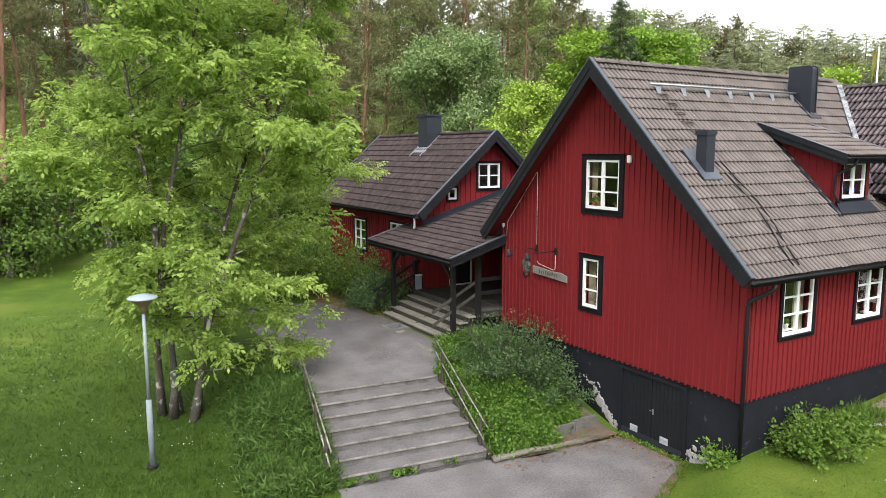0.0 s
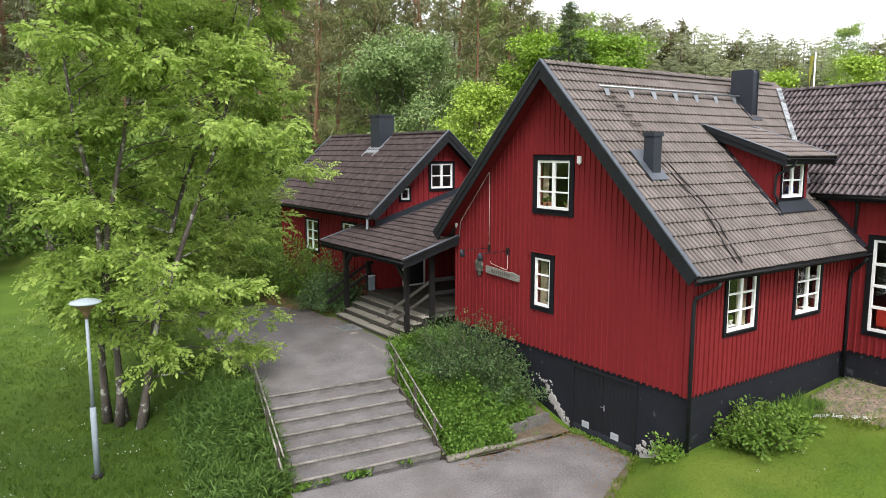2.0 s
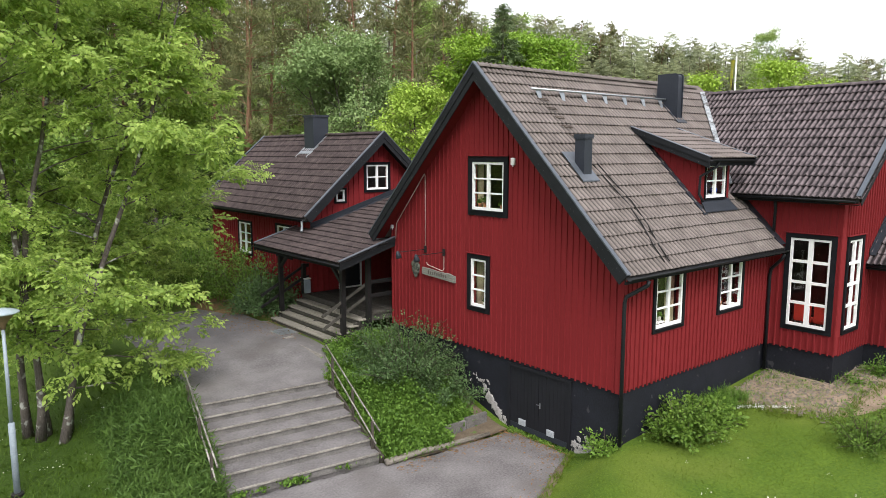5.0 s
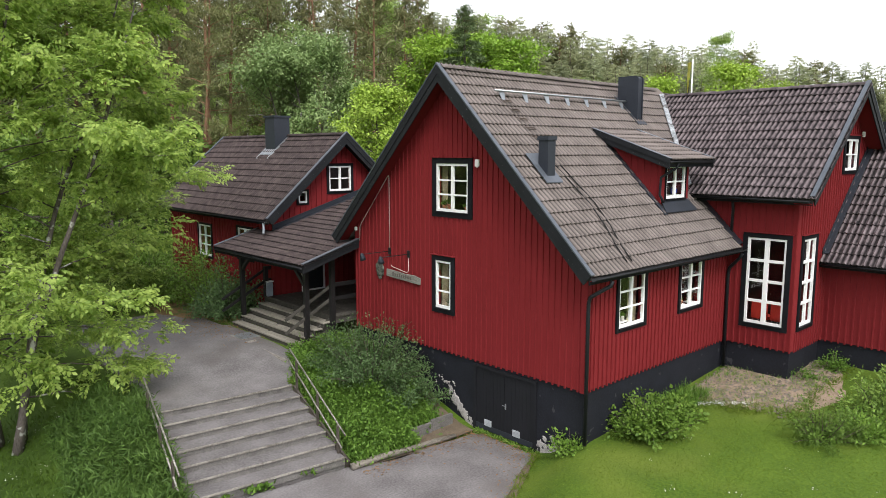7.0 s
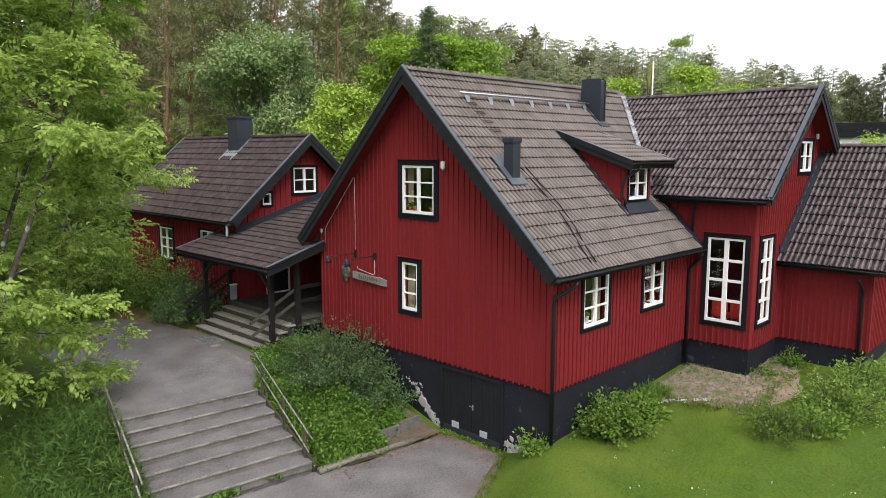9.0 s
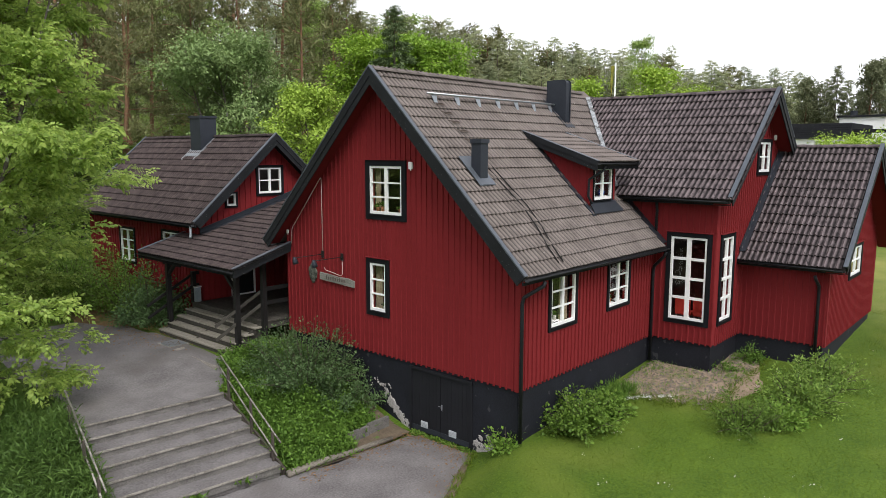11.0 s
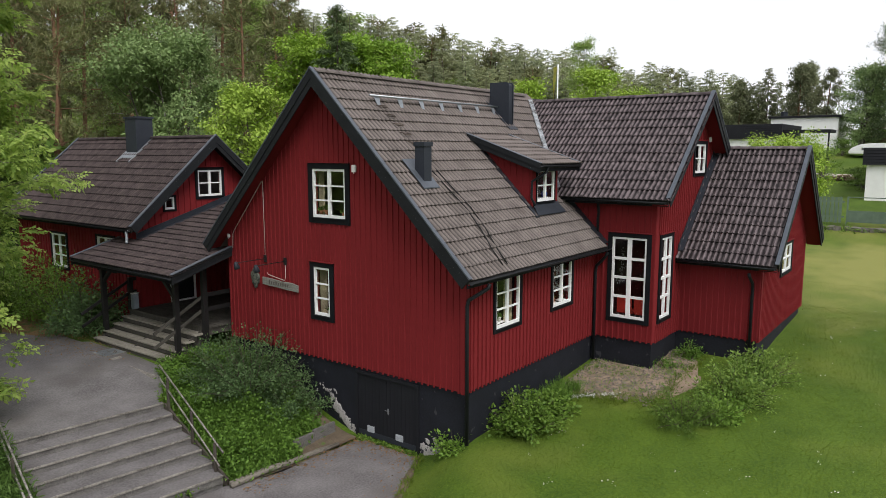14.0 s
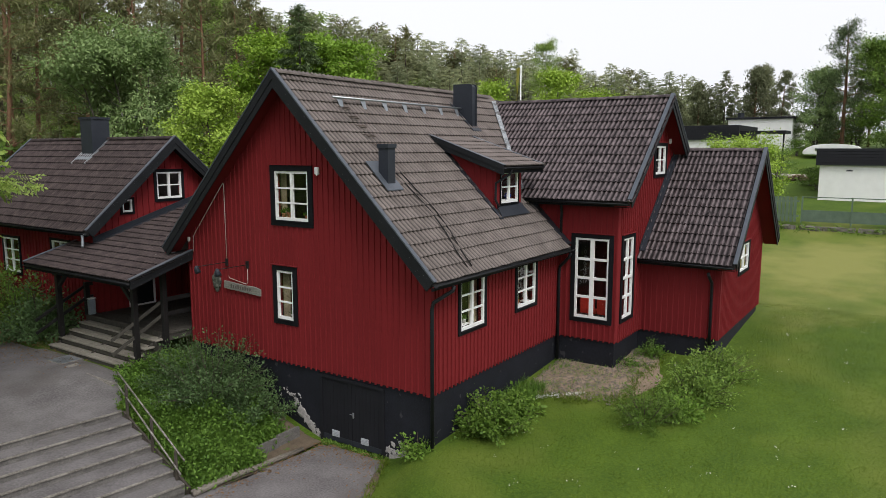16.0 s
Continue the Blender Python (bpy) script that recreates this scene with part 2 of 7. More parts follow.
# ---- ground: one sheet, lower yard, terrace above the steps, lawns, wooded hill ----
STAIR_FOOT = Vector((-3.69, 3.97, -0.75))
STAIR_ALONG = Vector((-0.993, 0.119, 0))
STAIR_UP = Vector((0.119, 0.993, 0))
STAIR_RUN, STAIR_RISE, STAIR_STEPS, STAIR_WIDE = 0.478, 0.158, 7, 3.52


def ground_z(x, y):
    lawn = max(-0.8, -0.2 + 0.075 * min(x, 9.0) + 0.06 * max(0.0, min(x, 32) - 9.0) + (0.55 + 0.125 * (min(x, 70) - 32.0) if x > 32.2 else 0.0))
    off = (1.37 + 0.51 * x - y) / 1.12
    z = mix(-0.76, lawn, smooth_step(0.0, 1.3, off) if x < 0.5 else 1.0)
    z = mix(z, -0.8 + 0.7 * smooth_step(22, 45, y), smooth_step(-7.3, -8.3, x))
    v = (x - STAIR_FOOT.x) * 0.119 + (y - STAIR_FOOT.y) * 0.993
    across = (x - STAIR_FOOT.x) * -0.993 + (y - STAIR_FOOT.y) * 0.119
    if across > 0:
        up = min(1.0, max(0.0, v / 2.87))
        up *= smooth_step(-9.2, -7.4, x + 0.04 * max(0.0, y - 8))
    else:
        up = smooth_step(3.55, 7.8, y + 0.12 * (x + 3.8))
        if x > 0.3:
            up = smooth_step(4, 9, y)
    terrace = 0.325 + 0.24 * smooth_step(7.2, 10.5, y + 0.4 * (x + 3))
    z = mix(z, terrace, up)
    if -0.1 < across < STAIR_WIDE + 0.05 and -0.2 < v < 2.9:
        z -= 0.25
    r = math.hypot(x + 12.4, y + 9)
    hill = 24.0 * smooth_step(42, 150, y + 0.05 * x) + 5.0 * smooth_step(70, 200, r) * smooth_step(-20, 40, y)
    return z + hill


def yard_left(y):
    return -7.45 - 0.35 * max(0, 4.0 - y) - 1.35 * max(0, -1.0 - y)


def yard_right(y):
    if y < 1.37:
        return (y - 1.37) / 0.51
    return 0.04 if y < 3.2 else max(-3.66, -0.5 - (y - 3.2) * 9.0)


def terrace_left(y):
    return -6.9 + 0.05 * (y - 7)


def terrace_right(y):
    return mix(-3.36, -1.9, smooth_step(6.7, 9.1, y)) if y < 13.2 else -2.1


def paved(x, y):
    if y < 4.3:
        return yard_left(y) + 0.35 < x < yard_right(y) - 0.35
    return 6.6 < y < 16.2 and terrace_left(y) + 0.35 < x < terrace_right(y) - 0.35


def axis(near0, near1, step, far):
    """Coordinates, dense in the middle and ever wider towards the horizon."""
    a = [near0 + step * i for i in range(int(round((near1 - near0) / step)) + 1)]
    d = step
    while a[-1] < far:
        d *= 1.22
        a.append(a[-1] + d)
        a.insert(0, a[0] - d)
    return a


def build_ground(mat):
    xs, ys = axis(-16, 20, 0.3, 2500), axis(-10, 26, 0.3, 2500)
    verts = [(x, y, ground_z(x, y) + 0.02 * noise.noise((x * 1.3, y * 1.3, 0)) - (0.14 if paved(x, y) else 0.0)) for y in ys for x in xs]
    nx = len(xs)
    faces = [(j * nx + i, j * nx + i + 1, (j + 1) * nx + i + 1, (j + 1) * nx + i) for j in range(len(ys) - 1) for i in range(nx - 1)]
    return tagged(raw("ground", verts, faces, mat, None, "", True), "mown green lawn with small white flowers and dry patches", "lawn", "", "structure")


def strip_sheet(name, mat, rows, left, right, label, category, lift=0.03, cols=24, skew=None):
    """A paved sheet between two side lines, laid on the ground."""
    verts, faces = [], []
    for y in rows:
        a, b = left(y), right(y)
        for i in range(cols + 1):
            x = mix(a, b, i / cols)
            e = 0.0 if 0 < i < cols else -0.06
            v = y + (skew(y) * (x + 3.67) if skew else 0.0)
            verts.append((x, v, ground_z(x, v) + lift + e))
    w = cols + 1
    for j in range(len(rows) - 1):
        for i in range(cols):
            faces.append((j * w + i, j * w + i + 1, (j + 1) * w + i + 1, (j + 1) * w + i))
    return tagged(raw(name, verts, faces, mat, None, "", True), label, category, "", "structure")
# ---- building kit ----
def wall(parent, origin, along, out, length, top, openings=(), thick=0.16, z0=0.0, mat=None, name="wall", batten=0.18, label="", breaks=(),
         skip=None, foot=0.03):
    """A clad wall with real openings. origin: its foot on the outer face; along, out: unit vectors; top(u): height at u;
    openings: (u0, u1, z0, z1). Battens are pieces of the wall."""
    o, a, n = Vector(origin), Vector(along), Vector(out)
    bm = bmesh.new()
    us = sorted({0.0, length, *breaks, *[v for op in openings for v in op[:2]]})
    for u0, u1 in zip(us, us[1:]):
        m = (u0 + u1) / 2
        cuts = sorted((op[2], op[3]) for op in openings if op[0] <= m <= op[1])
        lo = z0
        for c0, c1 in cuts + [(None, None)]:
            b0, b1 = (top(u0), top(u1)) if c0 is None else (c0, c0)
            if max(b0, b1) > lo + 0.002:
                P = lambda u, z: o + a * u + Vector((0, 0, z))
                prism(bm, [P(u0, lo), P(u1, lo), P(u1, b1), P(u0, b0)], -n * thick)
            lo = c1
    bmesh.ops.remove_doubles(bm, verts=bm.verts, dist=0.0005)
    w = part(name, bm, mat or RED, parent, label)
    if batten:
        k = int(length / batten)
        gap = length / k
        cache = {}
        for i in range(k + 1):
            u = min(max(i * gap, 0.03), length - 0.03)
            spans = [(z0 - foot, top(u) - 0.02)]
            for op in openings:
                if op[0] - 0.17 < u < op[1] + 0.17:
                    spans = [s for lo, hi in spans for s in ((lo, min(hi, op[2] - 0.14)), (max(lo, op[3] + 0.14), hi))]
            for lo, hi in spans:
                if hi - lo < 0.06 or (skip and skip(u, lo, hi)):
                    continue
                key = round(hi - lo, 2)
                if key not in cache:
                    bb = bmesh.new()
                    s = 0.024
                    c = [(-s, 0), (s, 0), (s * 0.8, 0.03), (-s * 0.8, 0.03)]
                    prism(bb, [a * p + n * q for p, q in c], (0, 0, key))
                    me = bpy.data.meshes.new("batten")
                    bmesh.ops.recalc_face_normals(bb, faces=bb.faces)
                    bb.to_mesh(me)
                    bb.free()
                    me.materials.append(mat or RED)
                    cache[key] = me
                ob = new("batten", cache[key])
                ob.location = o + a * u + Vector((0, 0, lo)) + n * 0.001
                ob.parent = w
    return w


def window(parent, origin, along, out, w, h, cols=2, rows=3, trim=0.1, label="", mullion=0.09, curtain=None, thick=0.16, head=True, rail=0.019):
    """Casement window with black surround, white frame, glazing bars and panes. origin: lower corner of the opening on the outer wall face."""
    o, a, n, z = Vector(origin), Vector(along), Vector(out), Vector((0, 0, 1))

    def bar(bm, u0, u1, v0, v1, d0, d1):
        P = lambda u, v: o + a * u + z * v + n * d0
        prism(bm, [P(u0, v0), P(u1, v0), P(u1, v1), P(u0, v1)], n * (d1 - d0))

    bm = bmesh.new()
    t = trim
    bar(bm, -t, 0.0, -t, h + t, 0.002, 0.045)
    bar(bm, w, w + t, -t, h + t, 0.002, 0.045)
    bar(bm, 0.0, w, h, h + t, 0.002, 0.043)
    bar(bm, 0.0, w, -t, 0.0, 0.002, 0.043)
    win = part("window", bm, BLACK_WOOD, parent, label)
    if head:
        bm = bmesh.new()
        bar(bm, -t - 0.03, w + t + 0.03, h + t, h + t + 0.02, 0.0, 0.08)
        part("head_flashing", bm, RED, win)
    bm = bmesh.new()
    bar(bm, -0.005, w + 0.005, -0.03, -0.005, -0.02, 0.075)
    part("sill", bm, BLACK_WOOD, win)
    bm = bmesh.new()
    f = 0.06
    d0, d1 = -0.045, 0.02
    bar(bm, 0.0, f, 0.0, h, d0, d1)
    bar(bm, w - f, w, 0.0, h, d0, d1)
    bar(bm, f, w - f, h - f, h, d0, d1 - 0.002)
    bar(bm, f, w - f, 0.0, f + 0.012, d0, d1 - 0.002)
    part("frame", bm, WHITE, win, "white painted frame")
    if cols == 2:
        bm = bmesh.new()
        bar(bm, w / 2 - mullion / 2, w / 2 + mullion / 2, f + 0.012, h - f, d0, d1 - 0.004)
        part("mullion", bm, WHITE, win)
    edges = [f, w / 2 - mullion / 2, w / 2 + mullion / 2, w - f] if cols == 2 else [f, w - f]
    glass_cache = None
    for c in range(cols):
        u0, u1 = edges[2 * c], edges[2 * c + 1]
        for r in range(rows):
            v0 = mix(f + 0.012, h - f, r / rows)
            v1 = mix(f + 0.012, h - f, (r + 1) / rows)
            if r:
                bm = bmesh.new()
                bar(bm, u0, u1, v0 - rail, v0 + rail, d0 + 0.01, d1 - 0.006)
                part("glazing_bar", bm, WHITE, win)
            bm = bmesh.new()
            bar(bm, u0 - 0.004, u1 + 0.004, v0, v1, -0.022, -0.016)
            g = part("pane", bm, GLASS, win)
            g.visible_shadow = False
    if curtain:
        bm = bmesh.new()
        for s0, s1 in curtain:
            ks = 14
            prev = None
            for i in range(ks + 1):
                u = mix(s0 * w, s1 * w, i / ks)
                d = -0.2 - 0.025 * math.sin(i * 2.4)
                p, q = bm.verts.new(o + a * u + n * d + z * 0.02), bm.verts.new(o + a * u + n * d + z * (h + 0.05))
                if prev:
                    bm.faces.new((prev[0], p, q, prev[1]))
                prev = (p, q)
        geom = bmesh.ops.solidify(bm, geom=bm.faces[:], thickness=0.004)
        part("curtain", bm, CURTAIN, win, "cream hanging curtain", True)
    return win


def tile_mesh(name, mat, waves, width=0.3, length=0.44, amp=0.034, thick=0.02):
    """One roof tile: x across, y up the slope from its front edge, z proud."""
    bm = bmesh.new()
    k = 8 if waves == 1 else 8
    rows = []
    for y, lift in ((0.0, 0.048 if waves > 1 else 0.036), (length, 0.0)):
        top, low = [], []
        for i in range(k + 1):
            u = i / k
            if waves == 1:
                s = 0.5 + 0.5 * math.sin(2 * math.pi * (u - 0.1))
                h = amp * 1.15 * s
            else:
                h = amp * max(0.0, math.cos(2 * math.pi * 2 * (u - 0.125))) ** 0.8
            x = (u - 0.5) * (width + 0.012)
            top.append(bm.verts.new((x, y, h + lift)))
            if y == 0.0:
                low.append(bm.verts.new((x, y + 0.012, h * 0.6 + lift - thick - 0.012)))
        rows.append((top, low))
    t0, l0 = rows[0]
    t1, _ = rows[1]
    for i in range(k):
        bm.faces.new((t0[i], t0[i + 1], t1[i + 1], t1[i]))
        bm.faces.new((l0[i], l0[i + 1], t0[i + 1], t0[i]))
    lay = bm.loops.layers.uv.new("UVMap")
    bmesh.ops.recalc_face_normals(bm, faces=bm.faces)
    for f in bm.faces:
        for lp in f.loops:
            lp[lay].uv = (lp.vert.co.x / (width + 0.012) + 0.5, lp.vert.co.y / length)
    me = bpy.data.meshes.new(name)
    bm.to_mesh(me)
    bm.free()
    me.materials.append(mat)
    return me


TILES = {}


def lay_tiles(roof, origin, along, up, length, slope, keep, mat, waves, limit=300, near=None, course=0.345, cover=0.3, seed=1):
    """Lay tiles on a roof plane. origin: lower corner on the plane; along, up: unit vectors; keep(u, v): whether a tile at that place is laid."""
    rng = random.Random(seed)
    o, a, b = Vector(origin), Vector(along), Vector(up)
    n = a.cross(b).normalized()
    key = (mat.name, waves)
    if key not in TILES:
        TILES[key] = tile_mesh("tile", mat, waves, amp=0.045 if mat is TILE_B else 0.034)
    me = TILES[key]
    spots = []
    k = int(math.ceil(length / cover))
    rows = int(math.ceil(slope / course))
    for r in range(rows):
        for i in range(k):
            u, v = (i + 0.5) * cover, r * course
            if u > length or not keep(u, v):
                continue
            spots.append((u, v))
    if near:
        spots.sort(key=near)
    basis = Matrix((a, b, n)).transposed().to_4x4()
    rest_v, rest_f, rest_uv = [], [], []
    muv = [c for d in me.uv_layers[0].data for c in d.uv]
    mv = [v.co.copy() for v in me.vertices]
    mf = [tuple(p.vertices) for p in me.polygons]
    for idx, (u, v) in enumerate(spots):
        p = o + a * (u + rng.uniform(-0.004, 0.004)) + b * (v + rng.uniform(-0.006, 0.006)) + n * rng.uniform(0.0, 0.005)
        m = Matrix.Translation(p) @ basis @ Matrix.Rotation(rng.uniform(-0.008, 0.008), 4, "Z") @ Matrix.Rotation(rng.uniform(-0.006, 0.006), 4, "Y")
        if idx < limit:
            ob = new("tile", me)
            ob.matrix_basis = m
            ob.parent = roof
        else:
            base = len(rest_v)
            rest_v.extend(tuple(m @ c) for c in mv)
            rest_f.extend(tuple(base + j for j in f) for f in mf)
            rest_uv.extend(muv)
    if rest_v:
        rest = tagged(raw("tiles", rest_v, rest_f, mat, roof), "", "", "", "stuff")
        rest.data.uv_layers.new(name="UVMap").data.foreach_set("uv", rest_uv)
        one = [c for d in me.uv_layers[0].data for c in d.uv]
        rest.data.uv_layers.new(name="UVMap").data.foreach_set("uv", one * (len(rest_v) // len(mv)))


def ridge_caps(roof, p, q, mat, r=0.12, piece=0.4):
    p, q = Vector(p), Vector(q)
    d = (q - p).normalized()
    s = d.cross(Vector((0, 0, 1))).normalized()
    u = s.cross(d)
    bm = bmesh.new()
    k = 7
    rings = []
    for y, rr in ((0.0, r), (piece + 0.04, r * 0.86)):
        rings.append([bm.verts.new(d * y + s * math.cos(math.pi * i / k) * rr * 1.05 + u * (math.sin(math.pi * i / k) * rr * 0.8)) for i in range(k + 1)])
    for i in range(k):
        bm.faces.new((rings[0][i], rings[0][i + 1], rings[1][i + 1], rings[1][i]))
    bm.faces.new(rings[0])
    me = bpy.data.meshes.new("ridge_tile")
    bmesh.ops.recalc_face_normals(bm, faces=bm.faces)
    bm.to_mesh(me)
    bm.free()
    me.materials.append(mat)
    for i in range(int((q - p).length / piece)):
        ob = new("ridge_tile", me)
        ob.location = p + d * (i * piece) + Vector((0, 0, random.uniform(-0.006, 0.006)))
        ob.parent = roof


def slab(parent, name, poly, down, mat, label=""):
    bm = bmesh.new()
    prism(bm, poly, down)
    return part(name, bm, mat, parent, label)


def board(parent, name, p, q, wide, high, mat, up=(0, 0, 1), label=""):
    bm = bmesh.new()
    beam(bm, p, q, wide, high, up)
    bmesh.ops.bevel(bm, geom=bm.edges[:], offset=0.004, segments=1, affect="EDGES")
    return part(name, bm, mat, parent, label)


def gutter(parent, p, q, r=0.065, mat=None):
    """Half-round gutter, open above."""
    p, q = Vector(p), Vector(q)
    d = (q - p).normalized()
    s = d.cross(Vector((0, 0, 1))).normalized()
    bm = bmesh.new()
    k = 8
    A = [[bm.verts.new(e + s * math.cos(math.pi + math.pi * i / k) * rr + Vector((0, 0, 1)) * math.sin(math.pi + math.pi * i / k) * rr) for i in range(k + 1)] for e in (p, q) for rr in (r, r - 0.006)]
    for x, y in ((0, 2), (3, 1)):
        for i in range(k):
            bm.faces.new((A[x][i], A[x][i + 1], A[y][i + 1], A[y][i]))
    for x, y in ((0, 1), (2, 3)):
        for i in range(k):
            bm.faces.new((A[x][i], A[x][i + 1], A[y][i + 1], A[y][i]))
    for i in (0, k):
        bm.faces.new((A[0][i], A[2][i], A[3][i], A[1][i]))
    return part("gutter", bm, mat or PIPE, parent, "dark sheet metal gutter", True)


def downpipe(parent, pts, r=0.045, mat=None):
    bm = bmesh.new()
    tube(bm, pts, r, 10)
    return part("downpipe", bm, mat or PIPE, parent, "dark metal rainwater downpipe", True)


X, Y, Z = Vector((1, 0, 0)), Vector((0, 1, 0)), Vector((0, 0, 1))

# ---- main house ----
FLOOR = 1.1
RIDGE_Y, RIDGE_Z, MAIN_S = 4.28, 8.465, 0.99
house = thing("house", "red wooden house with black trim and brown tiled gable roofs", "house")


def main_top(u):
    return RIDGE_Z - 0.09 - MAIN_S * abs(u - RIDGE_Y)


# walls: u counts from the near corner
wall(house, (0, 0, 0), Y, -X, 8.56, main_top, [(3.675, 4.865, 4.865, 6.115), (4.30, 4.90, 2.26, 3.55)], z0=FLOOR, breaks=(RIDGE_Y,), label="red board and batten gable wall", batten=0.178)
wall(house, (0.16, 0, 0), X, -Y, 6.49, lambda u: main_top(0), [(1.055, 2.155, 2.34, 3.64), (3.875, 4.97, 2.37, 3.61)], z0=FLOOR, batten=0.17, label="red board and batten side wall")
wall(house, (0.16, 8.56, 0), X, Y, 12.38, lambda u: main_top(0), z0=FLOOR, batten=0)
wall(house, (12.7, 0, 0), Y, X, 8.56, main_top, z0=FLOOR, breaks=(RIDGE_Y,), batten=0)
bm = bmesh.new()
box(bm, -0.034, -0.002, -0.036, 0.11, FLOOR - 0.03, main_top(0))
part("corner_board", bm, RED, house, "smooth red corner board")
bm = bmesh.new()
box(bm, -0.002, 0.10, -0.036, -0.003, FLOOR - 0.03, main_top(0))
part("corner_board", bm, RED, house, "smooth red corner board")
# rear wing, gable to the south
W2_X0, W2_X1, W2_Y, W2_RX, W2_RZ, W2_S = 6.65, 12.75, -1.85, 9.7, 8.26, 0.86


def w2_top(u):
    return W2_RZ - 0.16 - W2_S * abs(u + W2_X0 - W2_RX)


wall(house, (W2_X0, W2_Y, 0), Y, -X, 2.8, lambda u: w2_top(0), [(0.255, 1.293, 1.73, 4.105)], z0=FLOOR, batten=0.165, label="red board and batten wall of the wing")
wall(house, (W2_X0 + 0.16, W2_Y, 0), X, -Y, W2_X1 - W2_X0 - 0.16, lambda u: w2_top(u + 0.16), [(0.197, 1.072, 1.73, 4.105), (2.82, 3.87, 5.88, 6.78)], z0=FLOOR, breaks=(W2_RX - W2_X0 - 0.16,), batten=0.165, label="red board and batten gable wall of the wing")
wall(house, (W2_X1, W2_Y + 0.16, 0), Y, X, 1.69, lambda u: w2_top(6.1), z0=FLOOR, batten=0)
# lower wing
W3_X0, W3_X1, W3_Y, W3_RX, W3_RZ, W3_S = 8.7, 14.85, -4.21, 11.78, 6.61, 0.915


def w3_top(u):
    return W3_RZ - 0.15 - W3_S * abs(u + W3_X0 - W3_RX)


wall(house, (W3_X0, W3_Y, 0), Y, -X, 2.36, lambda u: w3_top(0), z0=FLOOR, batten=0.16, label="red board and batten wall of the lower wing")
wall(house, (W3_X0 + 0.16, W3_Y, 0), X, -Y, W3_X1 - W3_X0 - 0.16, lambda u: w3_top(u + 0.16), [(2.26, 3.66, 2.75, 3.62)], z0=FLOOR, breaks=(W3_RX - W3_X0 - 0.16,), batten=0.16, label="red board and batten gable wall of the lower wing")
wall(house, (W3_X1, W3_Y + 0.16, 0), Y, X, 6.0, lambda u: w3_top(0), z0=FLOOR, batten=0)
bm = bmesh.new()
box(bm, W3_X1 - 0.1, W3_X1 + 0.03, W3_Y - 0.03, W3_Y - 0.002, FLOOR - 0.03, w3_top(0))
part("corner_board", bm, RED, house)
bm = bmesh.new()
box(bm, W3_X0 - 0.03, W3_X0 + 0.1, W3_Y - 0.03, W3_Y - 0.002, FLOOR - 0.03, w3_top(0))
part("corner_board", bm, RED, house)
# inner floor and ceilings that close the rooms
bm = bmesh.new()
box(bm, 0.2, 12.5, 0.2, 8.4, 1.2, 1.35)
box(bm, 6.85, 12.5, -1.65, 0.15, 1.2, 1.35)
box(bm, 8.9, 14.6, -4.0, -1.7, 1.2, 1.35)
box(bm, 0.2, 6.6, 0.2, 8.4, 4.0, 4.2)
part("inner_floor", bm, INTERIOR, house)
bm = bmesh.new()
box(bm, 6.62, 6.7, 0.2, 8.4, 1.35, 4.0)
box(bm, 3.0, 3.08, 0.2, 4.0, 1.35, 4.0)
box(bm, 0.2, 3.0, 4.0, 4.08, 1.35, 4.0)
box(bm, 2.6, 2.68, 2.4, 6.2, 4.2, 6.2)
box(bm, 9.6, 9.68, -1.6, 4.0, 1.35, 6.0)
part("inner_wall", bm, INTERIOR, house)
# plinth
for dims in ((0.05, 0.35, 3.42, 8.5, -1.2, FLOOR), (0.05, 0.35, 0.05, 1.45, -1.2, FLOOR), (0.05, 0.35, 1.45, 3.42, 0.98, FLOOR), (0.35, 6.7, 0.05, 0.3, -1.2, FLOOR),
             (6.7, 7.0, -1.8, 0.05, -1.2, FLOOR), (7.0, 8.75, -1.8, -1.5, -1.2, FLOOR), (8.75, 9.0, -4.16, -1.8, -1.2, FLOOR), (9.0, 14.8, -4.16, -3.9, -1.2, FLOOR)):
    bm = bmesh.new()
    box(bm, *dims)
    part("plinth", bm, PLINTH, house, "black painted foundation wall")
# roof shells
MX0, MX1 = -0.5, 13.2
EAVE = -0.42
mz = lambda y: RIDGE_Z - MAIN_S * abs(y - RIDGE_Y)
main_roof = slab(house, "roof", [(MX0, EAVE, mz(EAVE) - 0.02), (6.66, EAVE, mz(EAVE) - 0.02), (6.66, 0.75, mz(0.75) - 0.02), (MX1, RIDGE_Y, RIDGE_Z - 0.02), (MX0, RIDGE_Y, RIDGE_Z - 0.02)], (0, 0, -0.052), UNDER, "brown concrete tile roof slope")
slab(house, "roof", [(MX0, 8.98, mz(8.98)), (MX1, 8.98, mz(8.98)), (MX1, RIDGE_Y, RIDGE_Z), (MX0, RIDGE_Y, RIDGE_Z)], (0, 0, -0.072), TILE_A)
w2z = lambda x: W2_RZ - W2_S * abs(x - W2_RX)
W2_EAVE, W2_EDGE = 6.2, -2.3
wing_roof = slab(house, "roof", [(W2_EAVE, W2_EDGE, w2z(W2_EAVE) - 0.02), (W2_RX, W2_EDGE, W2_RZ - 0.02), (W2_RX, 4.0, W2_RZ - 0.02), (W2_EAVE, 0.9, w2z(W2_EAVE) - 0.02)], (0, 0, -0.1), UNDER, "dark weathered tile roof of the wing")
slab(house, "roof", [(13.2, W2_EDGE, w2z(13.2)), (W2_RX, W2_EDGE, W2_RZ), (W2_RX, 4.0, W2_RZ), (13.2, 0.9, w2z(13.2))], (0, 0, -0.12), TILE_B)
